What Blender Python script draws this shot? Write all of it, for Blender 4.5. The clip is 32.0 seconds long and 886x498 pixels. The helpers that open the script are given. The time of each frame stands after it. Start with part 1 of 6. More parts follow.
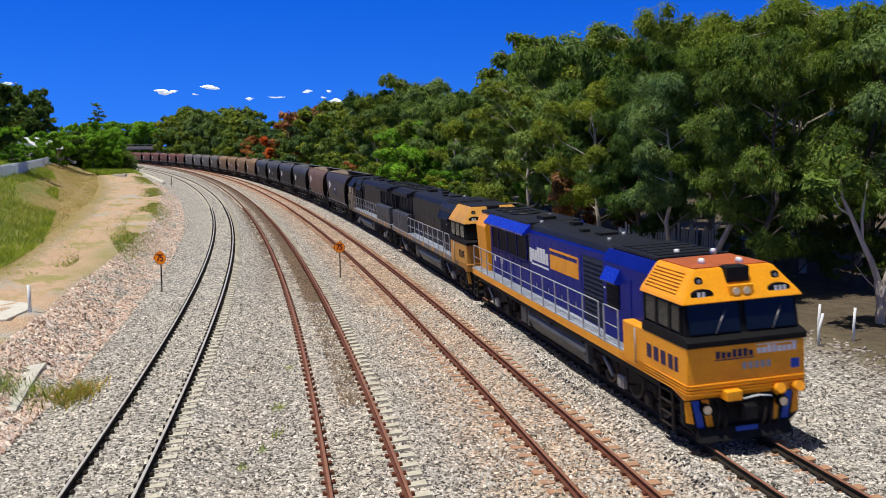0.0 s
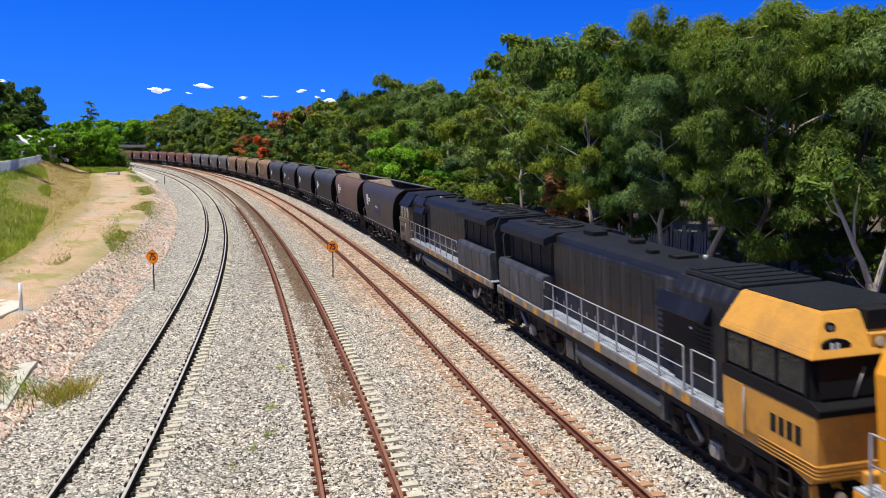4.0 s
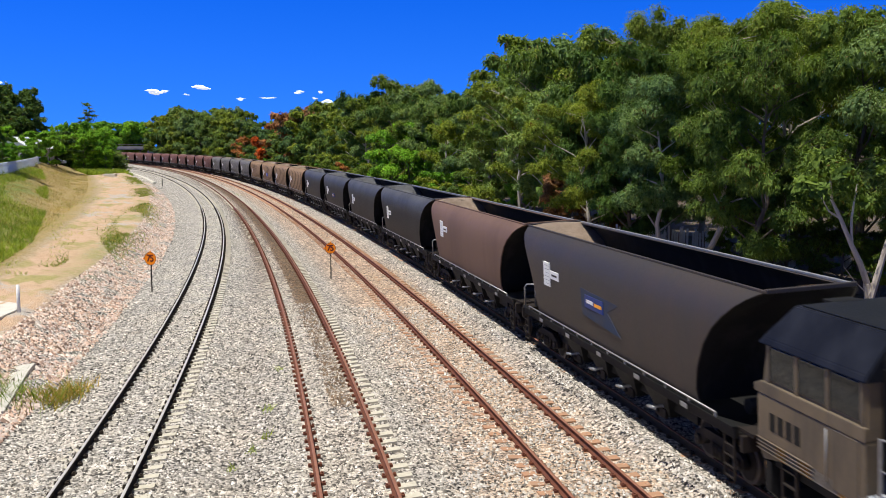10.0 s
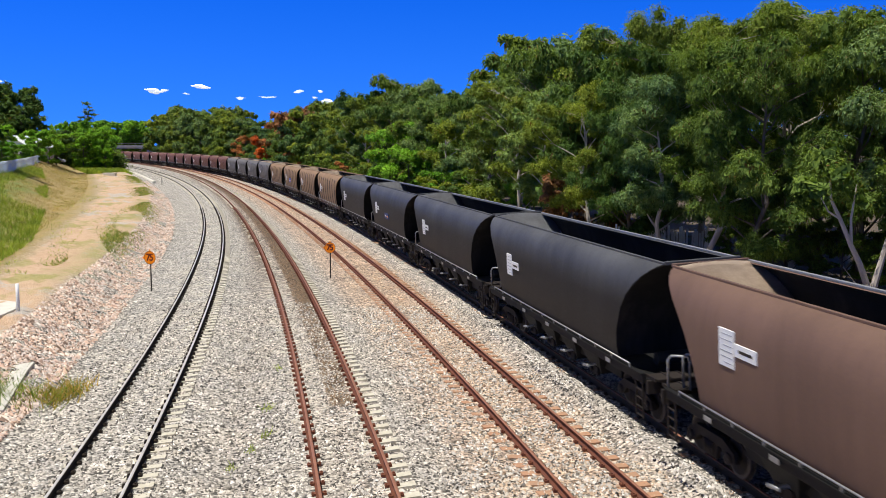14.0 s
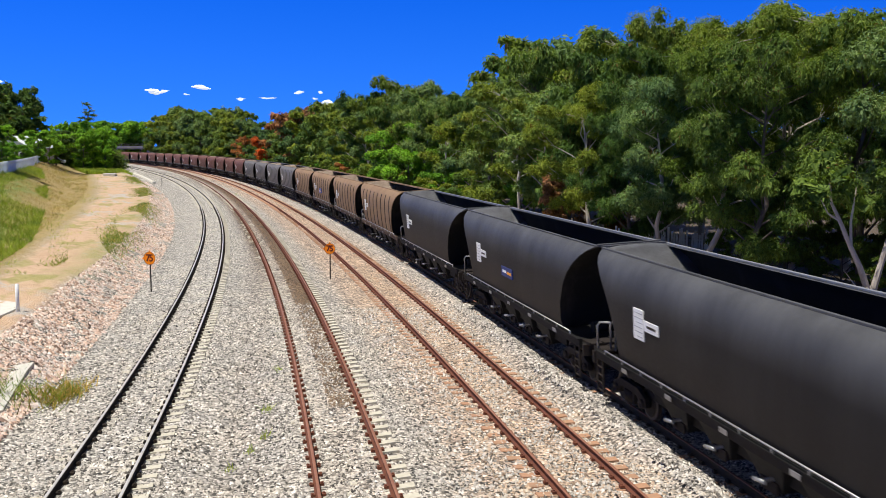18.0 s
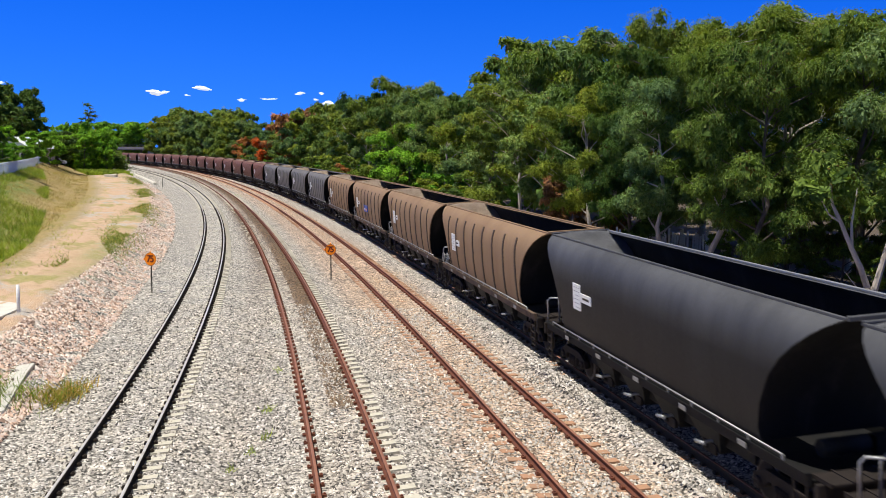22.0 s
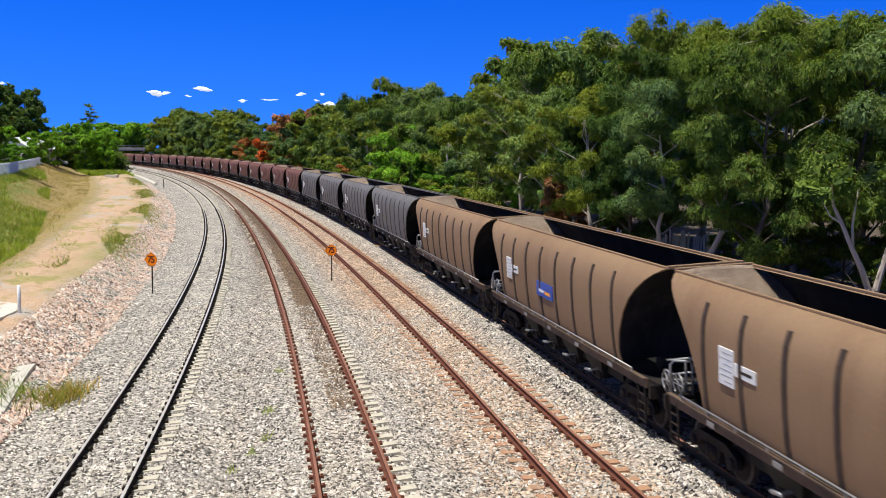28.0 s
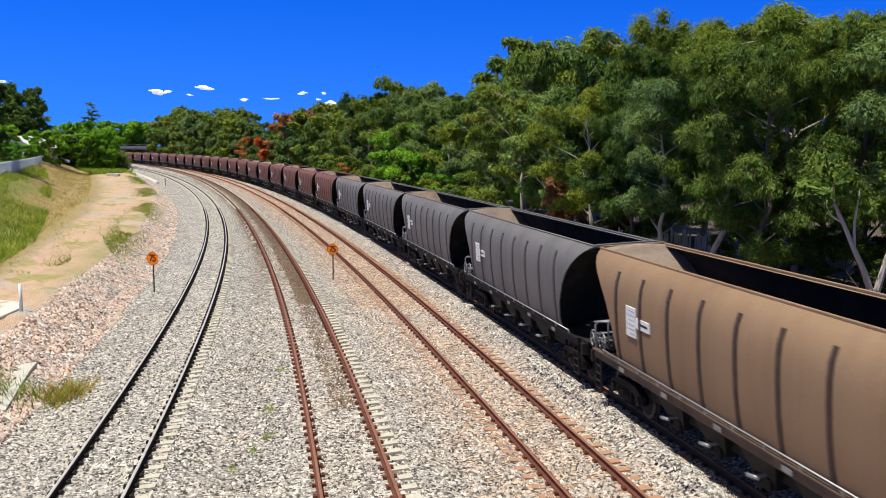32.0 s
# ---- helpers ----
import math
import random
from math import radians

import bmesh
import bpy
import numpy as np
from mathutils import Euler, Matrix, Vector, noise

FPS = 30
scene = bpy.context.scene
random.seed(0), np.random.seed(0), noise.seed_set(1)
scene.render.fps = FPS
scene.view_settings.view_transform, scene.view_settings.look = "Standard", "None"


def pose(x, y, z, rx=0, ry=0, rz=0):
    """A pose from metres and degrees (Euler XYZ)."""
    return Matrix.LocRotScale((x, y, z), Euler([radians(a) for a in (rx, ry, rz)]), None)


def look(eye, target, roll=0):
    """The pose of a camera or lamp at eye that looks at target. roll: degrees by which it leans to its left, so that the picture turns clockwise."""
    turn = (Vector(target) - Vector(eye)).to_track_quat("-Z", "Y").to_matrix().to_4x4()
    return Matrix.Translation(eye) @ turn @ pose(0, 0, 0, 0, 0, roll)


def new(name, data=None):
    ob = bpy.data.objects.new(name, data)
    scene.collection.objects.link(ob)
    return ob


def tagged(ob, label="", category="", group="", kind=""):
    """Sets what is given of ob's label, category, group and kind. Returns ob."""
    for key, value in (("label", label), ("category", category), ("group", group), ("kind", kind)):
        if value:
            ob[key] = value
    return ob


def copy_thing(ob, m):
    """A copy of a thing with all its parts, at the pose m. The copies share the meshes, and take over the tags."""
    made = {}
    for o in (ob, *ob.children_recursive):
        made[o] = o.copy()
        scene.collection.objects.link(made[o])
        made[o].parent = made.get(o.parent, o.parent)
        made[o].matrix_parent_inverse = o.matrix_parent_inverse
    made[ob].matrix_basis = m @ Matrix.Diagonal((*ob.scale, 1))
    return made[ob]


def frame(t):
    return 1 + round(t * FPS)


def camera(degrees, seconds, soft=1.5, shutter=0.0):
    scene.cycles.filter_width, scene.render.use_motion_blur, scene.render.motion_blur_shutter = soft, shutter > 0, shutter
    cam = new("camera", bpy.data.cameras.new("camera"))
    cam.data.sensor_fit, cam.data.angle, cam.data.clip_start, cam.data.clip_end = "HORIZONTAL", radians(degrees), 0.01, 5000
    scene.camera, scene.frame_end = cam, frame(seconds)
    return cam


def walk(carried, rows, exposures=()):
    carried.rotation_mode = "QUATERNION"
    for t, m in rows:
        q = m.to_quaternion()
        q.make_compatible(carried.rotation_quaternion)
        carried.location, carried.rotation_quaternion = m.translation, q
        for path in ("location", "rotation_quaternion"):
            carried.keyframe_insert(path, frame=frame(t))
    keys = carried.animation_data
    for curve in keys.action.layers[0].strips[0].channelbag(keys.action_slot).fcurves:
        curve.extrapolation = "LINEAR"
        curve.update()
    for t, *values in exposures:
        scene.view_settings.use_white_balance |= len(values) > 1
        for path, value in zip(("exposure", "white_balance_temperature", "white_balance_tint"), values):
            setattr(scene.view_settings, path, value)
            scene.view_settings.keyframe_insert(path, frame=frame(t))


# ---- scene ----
# Camera: on a footbridge, seven metres above the rails; seconds and turns in degrees
CAMERA_ROWS = (
    (0, 83.673, 0.224, 0.512),
    (0.5, 83.710, 0.091, 0.416),
    (1, 83.726, 0.007, 0.361),
    (1.5, 83.729, -0.044, 0.332),
    (2, 83.728, -0.075, 0.300),
    (3, 83.717, -0.155, 0.206),
    (3.5, 83.710, -0.179, 0.164),
    (5.5, 83.662, -0.133, 0.061),
    (6, 83.657, -0.151, 0.064),
    (7, 83.658, -0.059, 0.047),
    (8, 83.706, -0.019, 0.014),
    (9, 83.746, -0.059, 0.003),
    (10, 83.761, -0.062, -0.004),
    (11, 83.777, -0.110, -0.007),
    (12, 83.742, -0.136, 0.007),
    (13, 83.736, -0.164, -0.011),
    (14, 83.738, -0.167, -0.019),
    (14.5, 83.733, -0.163, 0.003),
    (16.5, 83.788, -0.272, -0.013),
    (17, 83.788, -0.286, -0.018),
    (18, 83.816, -0.296, -0.016),
    (19, 83.838, -0.274, -0.012),
    (20, 83.856, -0.294, 0.009),
    (21, 83.868, -0.321, 0.033),
    (22, 83.876, -0.321, 0.033),
    (23, 83.926, -0.250, 0.053),
    (24, 83.971, -0.231, 0.049),
    (25, 83.975, -0.302, 0.049),
    (25.5, 83.975, -0.328, 0.049),
    (27.5, 83.937, -0.316, 0.075),
    (28, 83.926, -0.354, 0.084),
    (29, 83.906, -0.406, 0.092),
    (30, 83.893, -0.376, 0.100),
    (31, 83.885, -0.357, 0.139),
    (32, 83.876, -0.442, 0.175),
)
EYE = (0.0, 0.0, 6.996)
cam = camera(50.37, 32.0, soft=0.85, shutter=0.5)
walk(cam, [(t, pose(*EYE, rx, ry, rz)) for t, rx, ry, rz in CAMERA_ROWS],
     exposures=[(0.0, -0.06), (1.0, -0.10), (2.0, 0.20), (3.0, 0.17), (6.0, 0.20), (32.0, 0.20)])

# ---------------------------------------------------------------- light
TO_SUN = Vector((-0.27, -0.17, 1.0)).normalized()
SUN_UP = math.asin(TO_SUN.z)
SUN_TURN = math.atan2(TO_SUN.x, TO_SUN.y)
world = bpy.data.worlds.new("sky")
scene.world = world
world.use_nodes = True
wn, wl = world.node_tree.nodes, world.node_tree.links
sky = wn.new("ShaderNodeTexSky")
sky.sky_type = "NISHITA"
sky.sun_disc = False
sky.sun_elevation, sky.sun_rotation = SUN_UP, SUN_TURN
sky.altitude, sky.air_density, sky.dust_density, sky.ozone_density = 0, 1.0, 0.1, 4.0
deep = wn.new("ShaderNodeHueSaturation")
deep.inputs["Saturation"].default_value = 1.42
deep.inputs["Hue"].default_value = 0.525
deep.inputs["Value"].default_value = 2.35
# the clear upper sky is carried down to the horizon
way = wn.new("ShaderNodeTexCoord")
lift = wn.new("ShaderNodeVectorMath")
lift.operation = "MULTIPLY_ADD"
lift.inputs[1].default_value, lift.inputs[2].default_value = (1, 1, 0.75), (0, 0, 0.34)
wl.new(way.outputs["Generated"], lift.inputs[0])
wl.new(lift.outputs[0], sky.inputs["Vector"])
wl.new(sky.outputs[0], deep.inputs["Color"])
# the sky deepens from the horizon to the zenith
height = wn.new("ShaderNodeSeparateXYZ")
wl.new(way.outputs["Generated"], height.inputs[0])
fade = wn.new("ShaderNodeValToRGB")
fade.color_ramp.elements[0].position, fade.color_ramp.elements[0].color = 0.0, (1.08, 1.1, 1.04, 1)
fade.color_ramp.elements[1].position, fade.color_ramp.elements[1].color = 0.75, (0.46, 0.45, 0.42, 1)
mid_sky = fade.color_ramp.elements.new(0.16)
mid_sky.color = (0.85, 0.80, 0.92, 1)
wl.new(height.outputs["Z"], fade.inputs[0])
dim = wn.new("ShaderNodeMix")
dim.data_type, dim.blend_type = "RGBA", "MULTIPLY"
dim.inputs[0].default_value = 1.0
calm = wn.new("ShaderNodeMix")
calm.data_type = "RGBA"
ease = wn.new("ShaderNodeMapRange")
ease.inputs[1].default_value, ease.inputs[2].default_value = 0.15, 0.5
wl.new(height.outputs["Z"], ease.inputs[0])
wl.new(ease.outputs[0], calm.inputs[0])
pale = wn.new("ShaderNodeHueSaturation")
pale.inputs["Saturation"].default_value = 0.62
wl.new(sky.outputs[0], pale.inputs["Color"])
wl.new(deep.outputs[0], calm.inputs[6])
wl.new(pale.outputs[0], calm.inputs[7])
wl.new(calm.outputs[2], dim.inputs[6])
wl.new(fade.outputs[0], dim.inputs[7])
wl.new(dim.outputs[2], wn["Background"].inputs["Color"])
wn["Background"].inputs["Strength"].default_value = 0.095
sun = new("sun", bpy.data.lights.new("sun", "SUN"))
sun.data.energy, sun.data.angle, sun.data.color = 5.0, radians(0.5), (1.0, 0.97, 0.90)
sun.matrix_world = look(TO_SUN * 60, (0, 0, 0))

# ---------------------------------------------------------------- materials
def nodes_of(name, rough=0.6, metal=0.0):
    m = bpy.data.materials.new(name)
    m.use_nodes = True
    nt = m.node_tree
    b = nt.nodes["Principled BSDF"]
    b.inputs["Roughness"].default_value = rough
    b.inputs["Metallic"].default_value = metal
    return m, nt, b


def coords(nt, random_shift=True):
    tc = nt.nodes.new("ShaderNodeTexCoord")
    if not random_shift:
        return tc.outputs["Object"]
    info = nt.nodes.new("ShaderNodeObjectInfo")
    mul = nt.nodes.new("ShaderNodeMath")
    mul.operation = "MULTIPLY"
    mul.inputs[1].default_value = 37.0
    nt.links.new(info.outputs["Random"], mul.inputs[0])
    add = nt.nodes.new("ShaderNodeVectorMath")
    nt.links.new(tc.outputs["Object"], add.inputs[0])
    nt.links.new(mul.outputs[0], add.inputs[1])
    return add.outputs[0]


def ramp(nt, fac, stops):
    r = nt.nodes.new("ShaderNodeValToRGB")
    nt.links.new(fac, r.inputs[0])
    els = r.color_ramp.elements
    for i, (pos, col) in enumerate(stops):
        e = els[i] if i < 2 else els.new(pos)
        e.position = pos
        e.color = (*col, 1)
    return r.outputs[0]


def noise_tex(nt, vec, scale, detail=5.0, rough=0.6, stretch=None):
    n = nt.nodes.new("ShaderNodeTexNoise")
    n.inputs["Scale"].default_value = scale
    n.inputs["Detail"].default_value = detail
    n.inputs["Roughness"].default_value = rough
    if stretch:
        mp = nt.nodes.new("ShaderNodeMapping")
        mp.inputs["Scale"].default_value = stretch
        nt.links.new(vec, mp.inputs["Vector"])
        vec = mp.outputs[0]
    nt.links.new(vec, n.inputs["Vector"])
    return n.outputs["Fac"]


def mixc(nt, fac, a, b, mode="MIX"):
    m = nt.nodes.new("ShaderNodeMix")
    m.data_type, m.blend_type = "RGBA", mode
    for sock, v in ((m.inputs[0], fac), (m.inputs[6], a), (m.inputs[7], b)):
        if hasattr(v, "links"):
            nt.links.new(v, sock)
        elif isinstance(v, tuple):
            sock.default_value = (*v, 1)
        else:
            sock.default_value = v
    return m.outputs[2]


def bump(nt, bsdf, height, strength, dist):
    b = nt.nodes.new("ShaderNodeBump")
    b.inputs["Strength"].default_value = strength
    b.inputs["Distance"].default_value = dist
    nt.links.new(height, b.inputs["Height"])
    nt.links.new(b.outputs[0], bsdf.inputs["Normal"])


def shade(c, k):
    return tuple(min(1.0, v * k) for v in c)


def mat(name, col, dirt=None, amount=0.5, scale=1.2, rough=0.55, metal=0.0, grain=14.0, relief=0.15, streak=None, spec=0.28, dust=None):
    """Paint, metal or stone: a base colour, stains of a second one and fine grain."""
    m, nt, b = nodes_of(name, rough, metal)
    b.inputs["Specular IOR Level"].default_value = spec
    vec = coords(nt)
    big = noise_tex(nt, vec, scale, 6, 0.65, streak)
    fine = noise_tex(nt, vec, grain, 4, 0.7)
    dirt = dirt or shade(col, 0.6)
    lo = 0.62 - 0.35 * amount
    base = ramp(nt, big, [(lo, col), (lo + 0.28, dirt)])
    base = mixc(nt, 0.25, base, ramp(nt, fine, [(0.3, shade(col, 0.6)), (0.7, shade(col, 1.3))]))
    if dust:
        # dust and sunlit sheen painted as a broken pale band along a wagon's shoulder
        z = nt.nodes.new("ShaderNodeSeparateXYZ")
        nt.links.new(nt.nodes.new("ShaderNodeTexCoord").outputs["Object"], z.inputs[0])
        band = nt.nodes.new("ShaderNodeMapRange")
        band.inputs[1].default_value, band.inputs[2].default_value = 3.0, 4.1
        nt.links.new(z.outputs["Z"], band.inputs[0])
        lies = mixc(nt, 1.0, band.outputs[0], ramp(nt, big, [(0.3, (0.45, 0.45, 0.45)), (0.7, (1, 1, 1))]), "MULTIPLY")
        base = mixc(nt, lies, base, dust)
    nt.links.new(base, b.inputs["Base Color"])
    rr = nt.nodes.new("ShaderNodeMapRange")
    rr.inputs[3].default_value, rr.inputs[4].default_value = max(0.05, rough - 0.12), min(1.0, rough + 0.15)
    nt.links.new(fine, rr.inputs[0])
    nt.links.new(rr.outputs[0], b.inputs["Roughness"])
    if relief:
        bump(nt, b, fine, relief, 0.02)
    return m


def stone_mat(name, cols, scale, relief=1.0, dist=0.04, attr=False):
    """Loose stone: cells of several greys, with a tint that varies over metres."""
    m, nt, b = nodes_of(name, 0.9)
    vec = coords(nt, False)
    v = nt.nodes.new("ShaderNodeTexVoronoi")
    v.inputs["Scale"].default_value = scale
    nt.links.new(vec, v.inputs["Vector"])
    sep = nt.nodes.new("ShaderNodeSeparateColor")
    nt.links.new(v.outputs["Color"], sep.inputs[0])
    n = len(cols)
    c = ramp(nt, sep.outputs[0], [(i / (n - 1), q) for i, q in enumerate(cols)])
    return m, nt, b, vec, v, c


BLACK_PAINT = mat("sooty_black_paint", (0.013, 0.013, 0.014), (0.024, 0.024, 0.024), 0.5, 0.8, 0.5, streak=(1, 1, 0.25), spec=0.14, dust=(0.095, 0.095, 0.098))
BROWN_PAINT = mat("faded_brown_paint", (0.15, 0.088, 0.062), (0.10, 0.058, 0.042), 0.6, 0.7, 0.6, streak=(1, 1, 0.2))
TAN_PAINT = mat("dusty_tan_brown_paint", (0.26, 0.165, 0.092), (0.19, 0.11, 0.06), 0.55, 0.6, 0.68, streak=(1, 1, 0.2))
GREY_PAINT = mat("coal_dusted_grey_paint", (0.15, 0.14, 0.133), (0.085, 0.079, 0.075), 0.5, 0.7, 0.65, streak=(1, 1, 0.2))
RED_PAINT = mat("red_oxide_paint", (0.165, 0.072, 0.05), (0.11, 0.048, 0.036), 0.5, 0.7, 0.65, streak=(1, 1, 0.2))
COAL = mat("coal_blackened_steel", (0.010, 0.010, 0.010), (0.05, 0.046, 0.043), 0.35, 1.1, 0.85, streak=(1, 1, 0.15))
DUST_BEIGE = mat("dusty_worn_slope_steel", (0.48, 0.37, 0.28), (0.28, 0.2, 0.14), 0.5, 1.0, 0.7)
DUST_GREY = mat("grey_worn_slope_steel", (0.20, 0.20, 0.21), (0.1, 0.1, 0.1), 0.5, 1.0, 0.6)
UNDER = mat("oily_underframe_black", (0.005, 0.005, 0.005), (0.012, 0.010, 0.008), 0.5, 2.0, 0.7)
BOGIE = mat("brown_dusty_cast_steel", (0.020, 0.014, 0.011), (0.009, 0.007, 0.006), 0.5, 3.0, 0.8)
WHEEL = mat("worn_wheel_steel", (0.10, 0.08, 0.07), (0.03, 0.024, 0.02), 0.5, 3.0, 0.55, 0.5)
STEEL = mat("bare_grey_steel", (0.33, 0.33, 0.33), (0.2, 0.19, 0.18), 0.4, 2.0, 0.45, 0.5)
GALV = mat("galvanised_rail_paint", (0.33, 0.34, 0.36), (0.2, 0.2, 0.21), 0.4, 3.0, 0.5)
WHITE = mat("white_panel_paint", (0.74, 0.75, 0.74), (0.6, 0.6, 0.58), 0.3, 6.0, 0.5)
STICKER_BLUE = mat("blue_panel_paint", (0.014, 0.07, 0.42), (0.012, 0.045, 0.28), 0.4, 3.0, 0.4)
FADED_STICKER = mat("faded_blue_panel_paint", (0.016, 0.04, 0.19), (0.016, 0.03, 0.11), 0.4, 3.0, 0.5)
LOCO_BLUE = mat("deep_blue_loco_paint", (0.004, 0.013, 0.205), (0.004, 0.010, 0.13), 0.45, 0.9, 0.32, streak=(1, 1, 0.4), relief=0.0, spec=0.06)
LOCO_BRIGHT = mat("bright_blue_roof_paint", (0.008, 0.03, 0.42), (0.006, 0.02, 0.3), 0.35, 0.9, 0.25, relief=0.03)
LOCO_YELLOW = mat("golden_yellow_loco_paint", (0.92, 0.36, 0.012), (0.74, 0.25, 0.02), 0.45, 1.3, 0.38, relief=0.05)
OLD_YELLOW = mat("grimy_yellow_loco_paint", (0.62, 0.30, 0.05), (0.36, 0.19, 0.06), 0.55, 1.3, 0.5, relief=0.06)
RED_ROOF = mat("sun_faded_red_orange_roof", (0.42, 0.10, 0.03), (0.25, 0.07, 0.03), 0.5, 1.4, 0.6)
ROOF_BLACK = mat("sooty_roof", (0.006, 0.0065, 0.008), (0.015, 0.0145, 0.0145), 0.5, 1.2, 0.5, spec=0.32)
SOOT = mat("soot_covered_dark_blue_paint", (0.007, 0.008, 0.012), (0.022, 0.024, 0.032), 0.5, 0.9, 0.5, streak=(1, 1, 0.3), spec=0.15)
DUSTY_CAB = mat("tan_dusted_black_cab_paint", (0.15, 0.115, 0.075), (0.04, 0.038, 0.038), 0.55, 0.9, 0.5, streak=(1, 1, 0.3))
SOOT_GREY = mat("grey_dust_on_black_paint", (0.038, 0.041, 0.048), (0.16, 0.168, 0.185), 0.36, 1.3, 0.5, streak=(1, 1, 0.35))
WALKWAY = mat("scuffed_grey_walkway", (0.36, 0.385, 0.43), (0.17, 0.18, 0.21), 0.5, 2.5, 0.5)
RUBBER = mat("matt_black_trim", (0.006, 0.006, 0.007), (0.011, 0.011, 0.011), 0.4, 3.0, 0.6, spec=0.15)
TANK_GREY = mat("grey_fuel_tank_paint", (0.07, 0.073, 0.077), (0.025, 0.025, 0.025), 0.5, 1.4, 0.5)
SHUTTER = mat("dull_blue_grey_shutter_paint", (0.02, 0.024, 0.04), (0.012, 0.014, 0.022), 0.4, 2.0, 0.6, spec=0.12)
NAVY = mat("navy_lettering_paint", (0.02, 0.012, 0.07), None, 0.2, 3.0, 0.5)
RUST = mat("rusty_rail_steel", (0.17, 0.06, 0.033), (0.10, 0.038, 0.024), 0.5, 2.5, 0.75, 0.1)
RAIL_DARK = mat("dark_rail_steel", (0.035, 0.026, 0.018), (0.022, 0.017, 0.012), 0.5, 2.5, 0.9)
# the rail head's pale base colour carries the sun's glint on polished steel
RAIL_HEAD = mat("polished_rail_head", (0.52, 0.49, 0.45), (0.38, 0.34, 0.30), 0.4, 3.0, 0.38, 0.1, relief=0.02)
RUST_HEAD = mat("rusted_rail_head", (0.26, 0.115, 0.07), (0.19, 0.08, 0.05), 0.5, 3.0, 0.6)
CONCRETE = mat("pale_concrete_sleeper", (0.52, 0.48, 0.39), (0.40, 0.35, 0.27), 0.5, 3.0, 0.9)
GREASE_CONCRETE = mat("grease_browned_concrete", (0.15, 0.10, 0.062), (0.09, 0.06, 0.036), 0.5, 3.0, 0.8)
RUST_CONCRETE = mat("rust_stained_concrete_sleeper", (0.40, 0.22, 0.13), (0.3, 0.2, 0.13), 0.5, 3.0, 0.9)
SLAB = mat("pale_concrete", (0.60, 0.57, 0.50), (0.47, 0.44, 0.38), 0.45, 2.0, 0.85)
ORANGE = mat("orange_sign_face", (1.0, 0.27, 0.006), (0.95, 0.24, 0.006), 0.3, 4.0, 0.45, relief=0.02)
INK = mat("black_sign_ink", (0.02, 0.015, 0.012), None, 0.2, 4.0, 0.5)
DIGIT = mat("dark_red_digit_paint", (0.16, 0.025, 0.008), None, 0.2, 4.0, 0.5)
BARK_PALE = mat("pale_gum_bark", (0.52, 0.45, 0.37), (0.22, 0.17, 0.13), 0.35, 1.6, 0.85, relief=0.5, streak=(1, 1, 0.3))
BARK_DARK = mat("grey_brown_bark", (0.14, 0.11, 0.085), (0.07, 0.055, 0.045), 0.5, 1.6, 0.9, relief=0.6, streak=(1, 1, 0.3))
FENCE = mat("galvanised_fence_steel", (0.74, 0.80, 0.86), (0.62, 0.67, 0.72), 0.4, 0.8, 0.5, 0.2)
PALE_WALL = mat("pale_weathered_wall", (0.84, 0.84, 0.82), (0.6, 0.6, 0.58), 0.5, 0.8, 0.8)
ROOF_WHITE = mat("white_iron_roof", (0.72, 0.72, 0.72), (0.6, 0.6, 0.6), 0.4, 0.5, 0.5)
HOUSE_WALL = mat("weatherboard_wall", (0.42, 0.38, 0.32), (0.32, 0.29, 0.25), 0.4, 0.5, 0.8)
BRIDGE_GREY = mat("grey_bridge_concrete", (0.32, 0.31, 0.30), (0.22, 0.21, 0.2), 0.4, 0.3, 0.85)


def glass_mat():
    m, nt, b = nodes_of("dark_tinted_glass", 0.06)
    b.inputs["Base Color"].default_value = (0.008, 0.011, 0.014, 1)
    b.inputs["Specular IOR Level"].default_value = 0.35
    return m


GLASS = glass_mat()


def lamp_mat():
    m, nt, b = nodes_of("headlamp_glass", 0.15)
    b.inputs["Base Color"].default_value = (0.45, 0.36, 0.26, 1)
    b.inputs["Emission Color"].default_value = (1.0, 0.85, 0.6, 1)
    b.inputs["Emission Strength"].default_value = 0.12
    return m


LAMP = lamp_mat()


def leaf_mat(name, dark, light, warm=0.15):
    """Leaves: each spray its own green, some light through them."""
    m, nt, b = nodes_of(name, 0.6)
    b.inputs["Specular IOR Level"].default_value = 0.12
    geo = nt.nodes.new("ShaderNodeNewGeometry")
    c = ramp(nt, geo.outputs["Random Per Island"], [(0.0, dark), (0.55, light), (0.93, shade(light, 1.25)), (1.0, (0.16, 0.085, 0.03))])
    vec = coords(nt)
    big = noise_tex(nt, vec, 0.35, 3)
    tone = ramp(nt, big, [(0.35, (0.62, 0.7, 0.7)), (0.65, (1.2, 1.12, 0.95))])
    c = mixc(nt, 1.0, c, tone, "MULTIPLY")
    info = nt.nodes.new("ShaderNodeObjectInfo")
    c = mixc(nt, 1.0, c, ramp(nt, info.outputs["Random"], [(0.0, (0.60, 0.72, 0.75)), (0.5, (0.95, 0.95, 0.9)), (1.0, (1.12, 1.08, 0.8))]), "MULTIPLY")
    nt.links.new(c, b.inputs["Base Color"])
    tr = nt.nodes.new("ShaderNodeBsdfTranslucent")
    nt.links.new(mixc(nt, 1.0, c, (1.3, 1.35, 0.6), "MULTIPLY"), tr.inputs["Color"])
    mx = nt.nodes.new("ShaderNodeMixShader")
    mx.inputs[0].default_value = 0.32
    nt.links.new(b.outputs[0], mx.inputs[1])
    nt.links.new(tr.outputs[0], mx.inputs[2])
